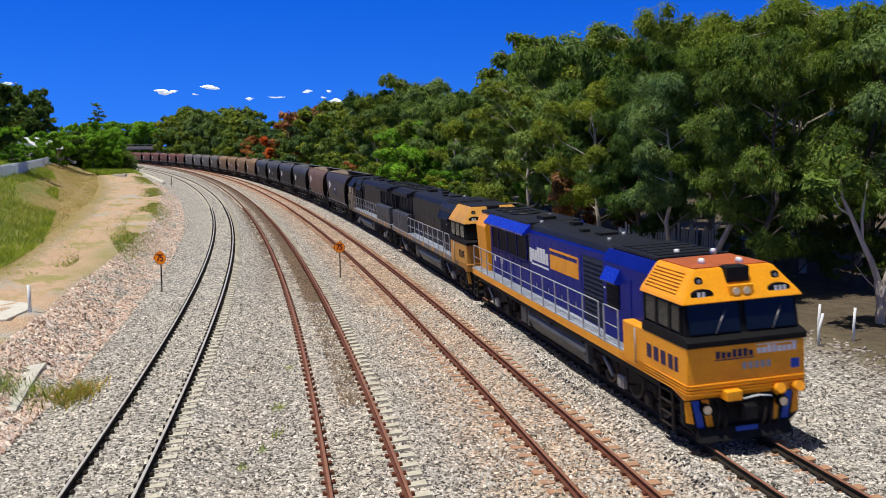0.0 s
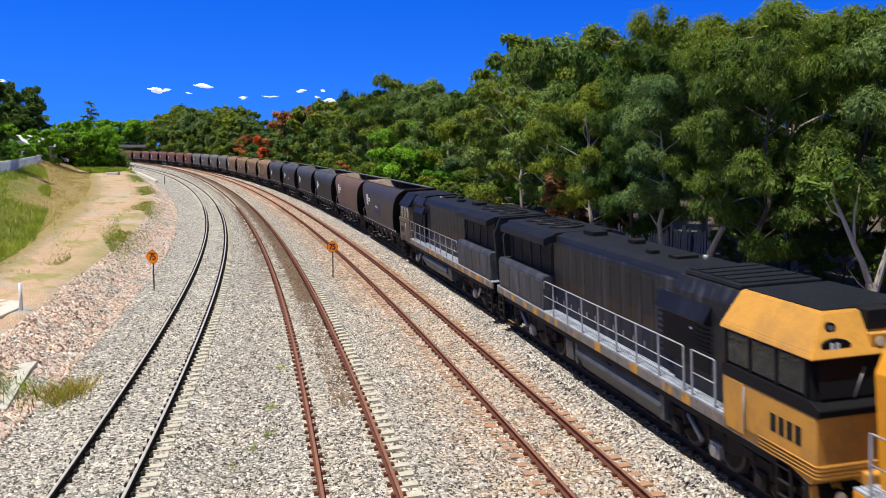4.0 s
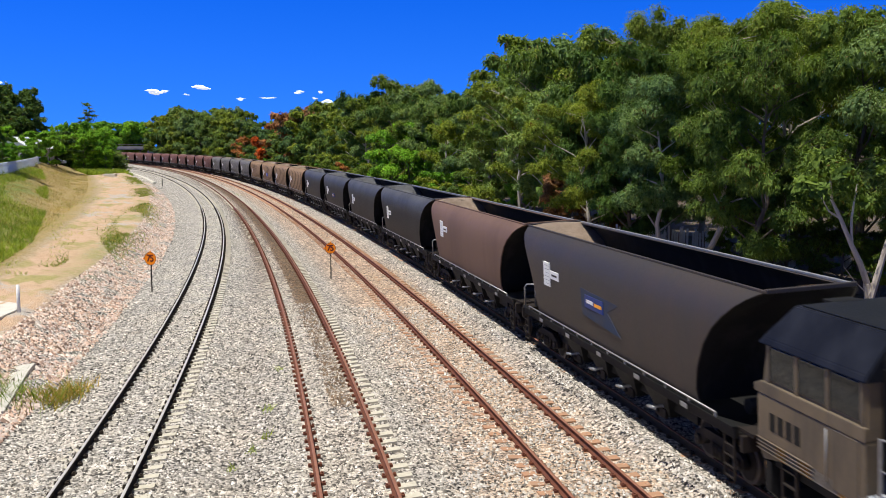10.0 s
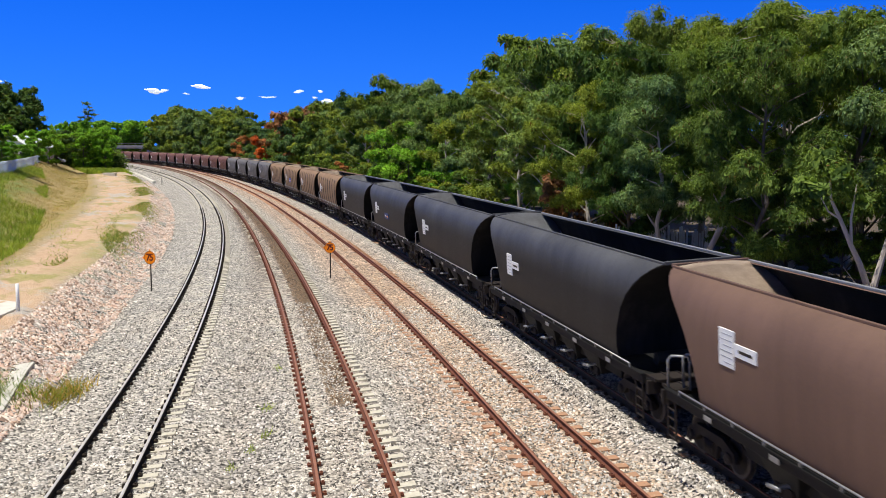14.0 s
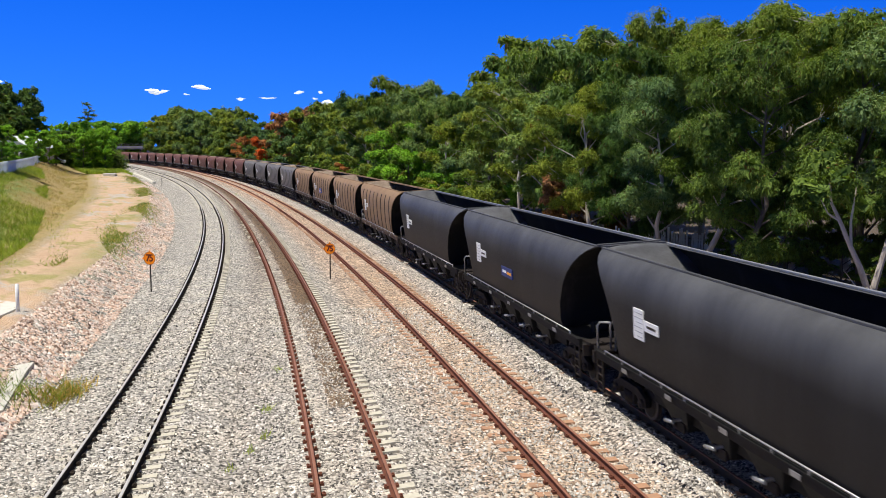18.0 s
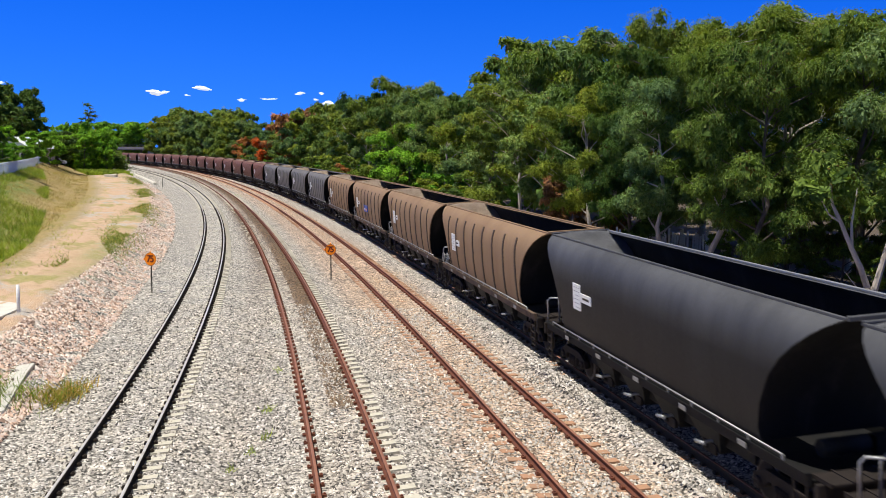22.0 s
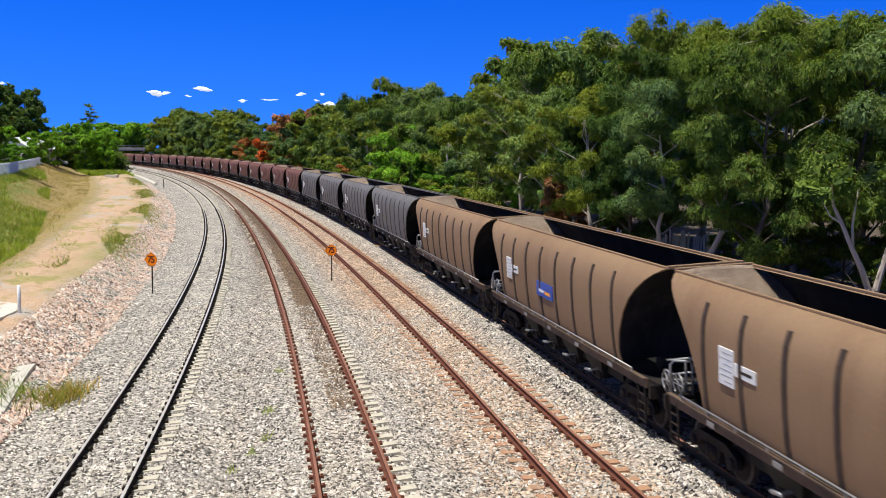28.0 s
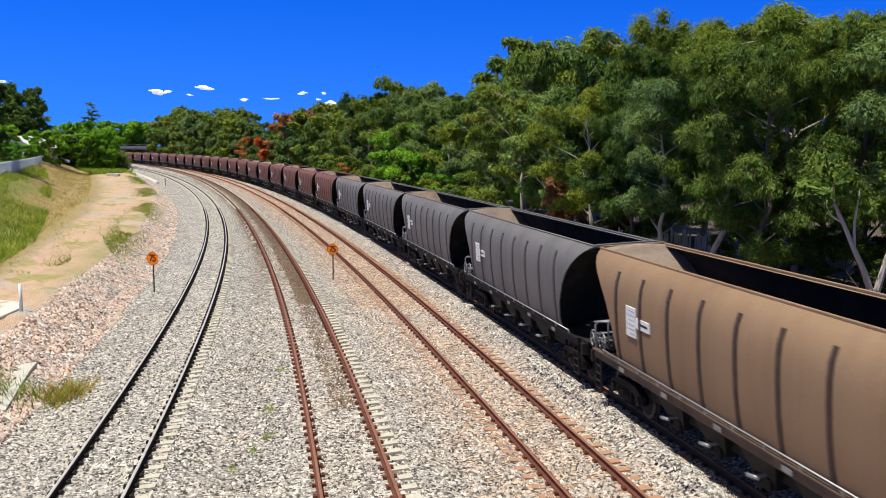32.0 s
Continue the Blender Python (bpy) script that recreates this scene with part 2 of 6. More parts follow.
    nt.links.new(mx.outputs[0], nt.nodes["Material Output"].inputs["Surface"])
    return m


LEAF_GUM = leaf_mat("olive_gum_leaves", (0.10, 0.145, 0.022), (0.24, 0.30, 0.052))
LEAF_SHE = leaf_mat("dark_she_oak_needles", (0.065, 0.115, 0.028), (0.15, 0.225, 0.052))
LEAF_GREY = leaf_mat("grey_green_leaves", (0.10, 0.165, 0.065), (0.22, 0.31, 0.12))
LEAF_BRIGHT = leaf_mat("bright_green_leaves", (0.10, 0.22, 0.022), (0.24, 0.46, 0.045))
LEAF_RED = leaf_mat("red_flowering_leaves", (0.40, 0.11, 0.035), (0.80, 0.21, 0.06))
LEAF_RUSSET = leaf_mat("russet_leaves", (0.25, 0.115, 0.055), (0.46, 0.20, 0.10))
GRASS = leaf_mat("green_grass_blades", (0.12, 0.20, 0.022), (0.27, 0.35, 0.055))
OLIVE_WEED = leaf_mat("yellow_green_weed_leaves", (0.17, 0.22, 0.035), (0.36, 0.40, 0.09))
DRY_GRASS = leaf_mat("dry_grass_blades", (0.29, 0.20, 0.07), (0.52, 0.37, 0.15))


def sooted_mat():
    """Old blue and orange paint showing through soot, with pale dust run down in streaks."""
    m, nt, b = nodes_of("soot_over_faded_blue_paint", 0.45)
    b.inputs["Specular IOR Level"].default_value = 0.12
    vec = coords(nt, False)
    sep = nt.nodes.new("ShaderNodeSeparateXYZ")
    nt.links.new(vec, sep.inputs[0])
    band = nt.nodes.new("ShaderNodeMapRange")
    band.inputs[1].default_value, band.inputs[2].default_value = 1.6, 4.2
    nt.links.new(sep.outputs["Z"], band.inputs[0])
    paint = ramp(nt, band.outputs[0], [(0.0, (0.012, 0.022, 0.085)), (0.30, (0.012, 0.022, 0.085)), (0.33, (0.10, 0.05, 0.02)), (0.43, (0.08, 0.042, 0.018)), (0.47, (0.009, 0.010, 0.014)), (1.0, (0.007, 0.008, 0.010))])
    big = noise_tex(nt, vec, 0.55, 4, 0.6)
    runs = noise_tex(nt, vec, 2.6, 4, 0.6, (1, 1, 0.12))
    fine = noise_tex(nt, vec, 9.0, 4, 0.7)
    c = mixc(nt, ramp(nt, big, [(0.44, (0.85, 0.85, 0.85)), (0.62, (0.3, 0.3, 0.3))]), paint, (0.019, 0.020, 0.023))
    c = mixc(nt, ramp(nt, runs, [(0.53, (0, 0, 0)), (0.74, (0.7, 0.7, 0.7))]), c, (0.12, 0.127, 0.142))
    c = mixc(nt, 0.4, c, ramp(nt, fine, [(0.3, (0.005, 0.005, 0.006)), (0.7, (0.026, 0.027, 0.03))]))
    nt.links.new(c, b.inputs["Base Color"])
    return m


def sill_mat():
    """A grey sill with worn blocks of yellow warning paint."""
    m, nt, b = nodes_of("grimy_sill_with_yellow_blocks", 0.55)
    vec = coords(nt, False)
    block = noise_tex(nt, vec, 1.15, 1, 0.4, (0.05, 1, 0.05))
    worn = noise_tex(nt, vec, 5.0, 5, 0.7)
    c = ramp(nt, block, [(0.53, (0.20, 0.18, 0.16)), (0.58, (0.62, 0.29, 0.025))])
    c = mixc(nt, ramp(nt, worn, [(0.45, (0, 0, 0)), (0.65, (0.8, 0.8, 0.8))]), c, (0.09, 0.08, 0.065))
    nt.links.new(c, b.inputs["Base Color"])
    return m


SOOTED = sooted_mat()
BLOCK_SILL = sill_mat()

# ---------------------------------------------------------------- mesh helpers
def part(name, bm, material, parent=None, label="", smooth=False):
    """Links a bmesh as one mesh object, under a thing or a part if one is given."""
    me = bpy.data.meshes.new(name)
    bm.to_mesh(me)
    bm.free()
    for m in (material if isinstance(material, (list, tuple)) else [material]):
        me.materials.append(m)
    if smooth:
        me.polygons.foreach_set("use_smooth", [True] * len(me.polygons))
        me.set_sharp_from_angle(angle=radians(38))
    ob = new(name, me)
    if parent is not None:
        ob.parent = parent
    if label:
        tagged(ob, label)
    return ob


def again(name, ob, parent, m=None):
    """Another part on the same mesh."""
    o = new(name, ob.data)
    o.parent = parent
    if m is not None:
        o.matrix_basis = m
    return o


def empty(name, label="", category="", group="", kind="", m=None):
    e = new(name)
    e.empty_display_size = 0.3
    tagged(e, label, category, group, kind)
    if m is not None:
        e.matrix_basis = m
    return e


def raw(name, verts, faces, material, parent=None, slots=None, smooth=False):
    """A mesh from numpy arrays of equal-sided faces."""
    me = bpy.data.meshes.new(name)
    verts = np.asarray(verts, np.float32)
    faces = np.asarray(faces, np.int32)
    k = faces.shape[1]
    me.vertices.add(len(verts))
    me.vertices.foreach_set("co", verts.ravel())
    me.loops.add(faces.size)
    me.loops.foreach_set("vertex_index", faces.ravel())
    me.polygons.add(len(faces))
    me.polygons.foreach_set("loop_start", np.arange(0, faces.size, k, dtype=np.int32))
    for m in (material if isinstance(material, (list, tuple)) else [material]):
        me.materials.append(m)
    if slots is not None:
        me.polygons.foreach_set("material_index", np.asarray(slots, np.int32))
    if smooth:
        me.polygons.foreach_set("use_smooth", [True] * len(faces))
    me.update(calc_edges=True)
    me.validate()
    ob = new(name, me)
    if parent is not None:
        ob.parent = parent
    return ob


def box(bm, x0, x1, y0, y1, z0, z1, bev=0.0, slot=0):
    vs = [bm.verts.new((x, y, z)) for x in (x0, x1) for y in (y0, y1) for z in (z0, z1)]
    fs = [bm.faces.new([vs[i] for i in q]) for q in ((0, 1, 3, 2), (4, 6, 7, 5), (0, 4, 5, 1), (2, 3, 7, 6), (0, 2, 6, 4), (1, 5, 7, 3))]
    for f in fs:
        f.material_index = slot
    if bev:
        es = {e for f in fs for e in f.edges}
        bmesh.ops.bevel(bm, geom=list(es), offset=bev, segments=2, affect="EDGES", profile=0.5)
    return fs


def tube(bm, pts, r, n=8, r2=None, slot=0):
    """A round bar along points, from radius r to r2."""
    pts = [Vector(p) for p in pts]
    r2 = r if r2 is None else r2
    rings = []
    side = None
    for i, p in enumerate(pts):
        d = (pts[min(i + 1, len(pts) - 1)] - pts[max(i - 1, 0)]).normalized()
        if side is None:
            side = d.orthogonal().normalized()
        side = (side - d * side.dot(d)).normalized()
        up = d.cross(side)
        rr = r + (r2 - r) * i / max(1, len(pts) - 1)
        rings.append([bm.verts.new(p + (side * math.cos(a) + up * math.sin(a)) * rr) for a in (2 * math.pi * k / n for k in range(n))])
    for a, b in zip(rings, rings[1:]):
        for k in range(n):
            f = bm.faces.new((a[k], a[(k + 1) % n], b[(k + 1) % n], b[k]))
            f.smooth = True
            f.material_index = slot
    for ring, flip in ((rings[0], True), (rings[-1], False)):
        f = bm.faces.new(list(reversed(ring)) if flip else ring)
        f.material_index = slot


def prism(bm, outline, axis, lo, hi, bev=0.0, slot=0):
    """An outline of two coordinates pushed out along the third axis (0, 1 or 2)."""
    def at(a, b, c):
        v = [a, b]
        v.insert(axis, c)
        return bm.verts.new(v)
    A = [at(a, b, lo) for a, b in outline]
    B = [at(a, b, hi) for a, b in outline]
    n = len(A)
    fs = [bm.faces.new((A[i], A[(i + 1) % n], B[(i + 1) % n], B[i])) for i in range(n)]
    fs += [bm.faces.new(list(reversed(A))), bm.faces.new(B)]
    for f in fs:
        f.material_index = slot
    bmesh.ops.recalc_face_normals(bm, faces=fs)
    if bev:
        bmesh.ops.bevel(bm, geom=list({e for f in fs for e in f.edges}), offset=bev, segments=2, affect="EDGES", profile=0.5)
    return fs


def B():
    return bmesh.new()


# ---------------------------------------------------------------- the line of the four tracks
class Track:
    """A track's centre line by its length s from beside the camera: curvature k0 + k1 tanh((s - k2) / 40) + k3 s."""

    def __init__(self, x0, h0, k0, k1, k2, k3, z, cant):
        self.s = np.arange(-70, 760, 0.5)
        k = k0 + k1 * np.tanh((self.s - k2) / 40.0) + k3 * np.clip(self.s, -60, 460)
        h = np.cumsum(k) * 0.5
        self.h = h + h0 - np.interp(0, self.s, h)
        x, y = np.cumsum(np.sin(self.h)) * 0.5, np.cumsum(np.cos(self.h)) * 0.5
        self.x = x + x0 - np.interp(0, self.s, x)
        self.y = y - np.interp(0, self.s, y)
        self.z, self.cant = z, cant

    def at(self, s, off=0.0, up=0.0):
        """The place at length s, off metres to the right of the centre, up metres over the left rail's top."""
        h = np.interp(s, self.s, self.h)
        x, y = np.interp(s, self.s, self.x), np.interp(s, self.s, self.y)
        tilt = self.cant / 1.505 * (np.asarray(off) + 0.7525)
        return np.stack([x + off * np.cos(h), y - off * np.sin(h), self.z + tilt + up + 0 * x], -1)

    def x_at(self, y):
        return np.interp(y, self.y, self.x)

    def s_at(self, y):
        return np.interp(y, self.y, self.s)


LINE_A = Track(-4.5745, -0.12590, -0.0010869, 0.0003682, 108.48, 0.0, 0.030, 0.074)
LINE_B = Track(1.5176, -0.15844, -0.0011950, 0.0005673, 35.93, 0.0, 0.074, 0.092)
LINE_C = Track(6.8984, -0.17943, -0.0007970, 0.0001520, 57.93, 0.0, -0.035, 0.026)
LINE_D = Track(10.9022, -0.18601, -0.0004090, 0.0002076, 143.12, -2.5632e-6, 0.019, 0.083)
LINES = (LINE_A, LINE_B, LINE_C, LINE_D)

# edges of the sandy track beside the line, as offsets left of line A by distance ahead
PATH_Y = (-60, 29, 42, 52, 74, 117, 165, 226, 300, 460)
PATH_R = (-5.0, -5.0, -5.4, -5.4, -5.6, -6.7, -8.3, -9.6, -11.0, -13.0)
PATH_L = (-9.0, -9.6, -10.0, -10.5, -12.0, -14.2, -16.8, -18.6, -20.0, -22.0)


def ground_profile(y):
    """Offsets from line A and heights of the ground across the line at distance y."""
    xa = LINE_A.x_at(y)
    pr, pl = np.interp(y, PATH_Y, PATH_R), np.interp(y, PATH_Y, PATH_L)
    o, z = [], []
    def add(a, b):
        o.append(float(a)), z.append(float(b))
    fence = pl - 9.5
    add(-3000, 4.0), add(-300, 4.0), add(fence - 6, 4.2), add(fence, 3.9), add(pl - 6, 2.6), add(pl - 2.5, 1.15), add(pl, 0.95), add(pr - 0.6, 0.9), add(pr, 0.8)
    add(min(-3.3, pr + 1.6), 0.0), add(-2.5, -0.24)
    prev = None
    for ln in LINES:
        c = ln.x_at(y) - xa
        if prev is not None:
            add((prev + c) / 2, -0.24)
        if ln is LINE_D:
            add(c - 2.3, -0.10), add(c - 1.5, -0.04)
        add(c - 1.35, ln.z - (0.225 if ln is LINE_C else 0.195)), add(c - 0.85, ln.z - 0.195), add(c + 0.85, ln.z + ln.cant * 0.9 - 0.195), add(c + 1.35, ln.z + ln.cant - (0.20 if ln is LINE_A else 0.225))
        prev = c
    add(prev + 2.6, -0.24), add(prev + 6.5, -0.32), add(prev + 9, 0.0), add(prev + 15, 0.3), add(prev + 300, 1.0), add(3000, 1.0)
    return np.array(o), np.array(z)


def ground_height(x, y):
    o, z = ground_profile(y)
    return float(np.interp(x - LINE_A.x_at(y), o, z))


def build_ground():
    ys = np.concatenate([np.arange(-70, 10, 5), np.arange(10, 60, 0.6), np.arange(60, 130, 1.2), np.arange(130, 300, 3), np.arange(300, 460, 10), [480, 520, 600, 720, 1000, 1600, 3500]])
    fixed = np.concatenate([[-3000, -1200, -500, -250, -150, -100, -70, -55], np.arange(-45, -12, 1.0), np.arange(-12, -2.4, 0.4), np.arange(-2.4, 9.6, 0.2), np.arange(9.6, 23, 0.4), np.arange(23, 40, 1.5), [45, 55, 70, 100, 160, 300, 600, 1400, 3000]])
    nv = len(fixed)
    co = np.zeros((len(ys), nv, 3))
    zone = np.zeros((len(ys), nv, 4))
    marks = np.zeros((len(ys), nv, 4))
    rng = np.random.default_rng(5)
    for i, y in enumerate(ys):
        xa = LINE_A.x_at(y) if y < 640 else LINE_A.x_at(640) - (y - 640) * 0.6
        yy = min(y, 640)
        o, z = ground_profile(yy)
        jit = rng.normal(0, 1, nv)
        co[i, :, 0] = xa + fixed
        co[i, :, 1] = y
        co[i, :, 2] = np.interp(fixed, o, z)
        pr, pl = np.interp(yy, PATH_Y, PATH_R), np.interp(yy, PATH_Y, PATH_L)
        wob = 0.5 * noise.noise(Vector((0.13 * y, 3.1, 0)))
        rough = np.where((fixed < -3.0) & (fixed > -60), 0.06, 0.012)
        co[i, :, 2] += jit * rough * (np.abs(fixed) < 60)
        offs = [ln.x_at(yy) - xa for ln in LINES] if y < 640 else [0, 5, 10, 14]
        rust = np.exp(-((fixed - offs[2]) / 1.9) ** 2) + 0.25 * np.exp(-((fixed - offs[1] - 0.2) / 1.1) ** 2) + 0.5 * np.exp(-((fixed - offs[1] - 2.9) / 0.8) ** 2)
        grease = np.exp(-((fixed - offs[1] - 0.48) / 0.62) ** 4) * np.clip((yy - 30) / 10, 0.1, 1.0) + np.exp(-((fixed - offs[1] + 0.95) / 0.5) ** 2) * np.clip((yy - 40) / 40, 0, 0.8)
        grease += 0.30 * np.exp(-((fixed - offs[0] - 2.9) / 0.8) ** 2)
        marks[i, :, 0] = np.clip(grease, 0, 1)
        marks[i, :, 2] = np.exp(-((fixed - pr + 0.7 - wob) / 1.05) ** 2) * np.clip((yy - 40) / 10, 0.15, 0.7) * np.clip(0.5 + 1.6 * noise.noise(Vector((0.16 * y, 8.3, 0))), 0, 1)
        marks[i, :, 1] = np.clip((fixed - offs[3] - 7) / 2.5, 0, 1)
        zone[i, :, 0] = np.clip(rust, 0, 1)
        zone[i, :, 1] = np.clip((pr + 0.3 - fixed + wob) / 0.8, 0, 1) * np.clip((fixed - pl + wob) / 1.2, 0, 1)
        zone[i, :, 2] = np.clip((pl + 1.3 - fixed - wob) / 1.2, 0, 1) + np.clip((fixed - offs[3] - 8) / 2.0, 0, 1)
        zone[i, :, 3] = np.clip((pl - 0.7 - 0.09 * max(0, yy - 58) - fixed + 5 * wob) / 2.5, 0, 1) + np.clip((fixed - offs[3] - 8) / 2.0, 0, 1)
    idx = np.arange(len(ys) * nv).reshape(len(ys), nv)
    faces = np.stack([idx[:-1, :-1], idx[:-1, 1:], idx[1:, 1:], idx[1:, :-1]], -1).reshape(-1, 4)
    ob = raw("ground", co.reshape(-1, 3), faces, ground_mat(), smooth=True)
    a = ob.data.attributes.new("zone", "FLOAT_COLOR", "POINT")
    a.data.foreach_set("color", np.clip(zone, 0, 1).reshape(-1).astype(np.float32))
    a = ob.data.attributes.new("marks", "FLOAT_COLOR", "POINT")
    a.data.foreach_set("color", np.clip(marks, 0, 1).reshape(-1).astype(np.float32))
    tagged(ob, "grey ballast, sandy track and grassy bank", "ground", kind="structure")


def ground_mat():
    greys = [(0.03, 0.028, 0.025), (0.20, 0.185, 0.158), (0.60, 0.565, 0.49), (0.36, 0.334, 0.286), (0.84, 0.79, 0.70)]
    m, nt, b, vec, v, c = stone_mat("ballast_path_and_grass", greys, 14.0)
    at = nt.nodes.new("ShaderNodeAttribute")
    at.attribute_name = "zone"
    sep = nt.nodes.new("ShaderNodeSeparateColor")
    nt.links.new(at.outputs["Color"], sep.inputs[0])
    big = noise_tex(nt, vec, 0.5, 5)
    mid = noise_tex(nt, vec, 2.3, 6, 0.7)
    fine = noise_tex(nt, vec, 22, 5, 0.7)
    c = mixc(nt, 1.0, c, ramp(nt, big, [(0.35, (0.80, 0.80, 0.83)), (0.65, (1.02, 0.99, 0.98))]), "MULTIPLY")
    c = mixc(nt, 1.0, c, ramp(nt, noise_tex(nt, vec, 6.0, 3, 0.8), [(0.38, (0.42, 0.42, 0.42)), (0.62, (1.42, 1.42, 1.42))]), "MULTIPLY")
    rust = mixc(nt, 1.0, c, (1.08, 0.84, 0.68), "MULTIPLY")
    c = mixc(nt, sep.outputs[0], c, rust)
    mk = nt.nodes.new("ShaderNodeAttribute")
    mk.attribute_name = "marks"
    mks = nt.nodes.new("ShaderNodeSeparateColor")
    nt.links.new(mk.outputs["Color"], mks.inputs[0])
    c = mixc(nt, mks.outputs[0], c, mixc(nt, 1.0, c, (0.34, 0.24, 0.15), "MULTIPLY"))
    sand = ramp(nt, mid, [(0.25, (0.30, 0.22, 0.12)), (0.42, (0.52, 0.32, 0.19)), (0.6, (0.62, 0.40, 0.255)), (0.8, (0.42, 0.37, 0.32))])
    sand = mixc(nt, 0.35, sand, ramp(nt, fine, [(0.3, (0.25, 0.18, 0.1)), (0.7, (0.62, 0.5, 0.38))]))
    weedy = ramp(nt, noise_tex(nt, vec, 0.3, 6, 0.65), [(0.54, (0, 0, 0)), (0.61, (0.8, 0.8, 0.8))])
    sand = mixc(nt, weedy, sand, ramp(nt, mid, [(0.3, (0.22, 0.22, 0.05)), (0.7, (0.4, 0.34, 0.13))]))
    gravel = ramp(nt, noise_tex(nt, vec, 0.21, 7, 0.7), [(0.54, (0, 0, 0)), (0.62, (0.8, 0.8, 0.8))])
    sand = mixc(nt, gravel, sand, ramp(nt, fine, [(0.3, (0.26, 0.25, 0.23)), (0.7, (0.58, 0.55, 0.50))]))
    c = mixc(nt, sep.outputs[1], c, sand)
    dry = ramp(nt, mid, [(0.3, (0.17, 0.16, 0.045)), (0.5, (0.34, 0.23, 0.085)), (0.7, (0.48, 0.33, 0.14))])
    dry = mixc(nt, 0.4, dry, ramp(nt, fine, [(0.3, (0.16, 0.12, 0.04)), (0.7, (0.5, 0.4, 0.17))]))
    green = ramp(nt, mid, [(0.3, (0.07, 0.13, 0.015)), (0.7, (0.22, 0.27, 0.05))])
    lush = mixc(nt, 1.0, at.outputs["Alpha"], ramp(nt, noise_tex(nt, vec, 0.8, 6, 0.7), [(0.36, (0.15, 0.15, 0.15)), (0.56, (1, 1, 1))]), "MULTIPLY")
    grass = mixc(nt, lush, dry, green)
    c = mixc(nt, sep.outputs[2], c, grass)
    litter = ramp(nt, mid, [(0.3, (0.05, 0.038, 0.022)), (0.7, (0.14, 0.10, 0.06))])
    c = mixc(nt, mks.outputs[1], c, litter)
    herb = ramp(nt, fine, [(0.3, (0.11, 0.14, 0.025)), (0.7, (0.34, 0.35, 0.09))])
    herbs = mixc(nt, 1.0, mks.outputs[2], ramp(nt, mid, [(0.36, (0, 0, 0)), (0.5, (1, 1, 1))]), "MULTIPLY")
    c = mixc(nt, herbs, c, herb)
    nt.links.new(c, b.inputs["Base Color"])
    inv = nt.nodes.new("ShaderNodeMath")
    inv.operation = "SUBTRACT"
    inv.inputs[0].default_value = 1.0
    nt.links.new(v.outputs["Distance"], inv.inputs[1])
    bump(nt, b, inv.outputs[0], 1.0, 0.05)
    return m


build_ground()


# ---------------------------------------------------------------- tracks
def rail_outline():
    half = [(0.070, 0.0), (0.070, 0.014), (0.012, 0.034), (0.010, 0.118), (0.036, 0.132), (0.036, 0.160), (0.026, 0.170)]
    return half + [(-a, b) for a, b in reversed(half)]


def rail(line, off, body, head, parent):
    s = np.concatenate([np.arange(-14, 60, 1.5), np.arange(60, 480, 4.0)])
    prof = rail_outline()
    n = len(prof)
    co = np.stack([line.at(s, off + a, b - 0.170) for a, b in prof], 1)
    i = np.arange(len(s) * n).reshape(len(s), n)
    j = np.roll(i, -1, axis=1)
    faces = np.stack([i[:-1], j[:-1], j[1:], i[1:]], -1)
    slots = np.zeros(faces.shape[:2], np.int32)
    slots[:, 5:8] = 1
    return raw("rail", co.reshape(-1, 3), faces.reshape(-1, 4), [body, head], parent, slots.ravel())


def sleeper_mesh(concrete, clip, greasy=False):
    bm = B()
    prism(bm, [(-1.25, -0.17), (0.0, -0.17), (0.0, -0.035), (-0.5, -0.035), (-1.24, 0.0)], 1, -0.125, 0.125)
    prism(bm, [(0.0, -0.17), (0.80, -0.17), (0.80, -0.014), (0.5, -0.035), (0.0, -0.035)], 1, -0.125, 0.125, 0, 2 if greasy else 0)
    prism(bm, [(0.80, -0.17), (1.25, -0.17), (1.24, 0.0), (0.80, -0.014)], 1, -0.125, 0.125)
    for sx in (-0.7525, 0.7525):
        for e in (-1, 1):
            box(bm, sx + e * 0.11 - 0.045, sx + e * 0.11 + 0.045, -0.06, 0.06, -0.006, 0.05, 0, 1)
            box(bm, sx + e * 0.12 - 0.02, sx + e * 0.12 + 0.02, -0.03, 0.03, 0.05, 0.072, 0, 1)
    me = bpy.data.meshes.new("sleeper")
    bm.to_mesh(me)
    bm.free()
    me.materials.append(concrete), me.materials.append(clip), me.materials.append(GREASE_CONCRETE)
    return me


def track(name, line, label, body, head, concrete, near, far, greasy=False):
    tr = empty(name, label, "railway track", kind="structure")
    rail(line, -0.7525, body, head, tr)
    rail(line, 0.7525, body, head, tr)
    plain = sleeper_mesh(concrete, body)
    stained = sleeper_mesh(concrete, body, greasy)
    rng = random.Random(3)
    tilt = math.atan2(line.cant, 1.505)
    far_v, far_f, far_m = [], [], []
    quad = [(-1.25, -0.125), (1.25, -0.125), (1.25, 0.125), (-1.25, 0.125)]
    for i in range(int((far + 10) / 0.6)):
        s = -8 + i * 0.6 + rng.uniform(-0.02, 0.02)
        p = line.at(s, 0.0, -0.172)
        h = float(np.interp(s, line.s, line.h))
        m = Matrix.Translation(p) @ Matrix.Rotation(-h, 4, "Z") @ Matrix.Rotation(-tilt, 4, "Y") @ Matrix.Translation((0, 0, rng.uniform(-0.008, 0.006)))
        if near[0] < s < near[1]:
            o = new("sleeper", stained if s > 30 + rng.uniform(-6, 6) else plain)
            o.parent = tr
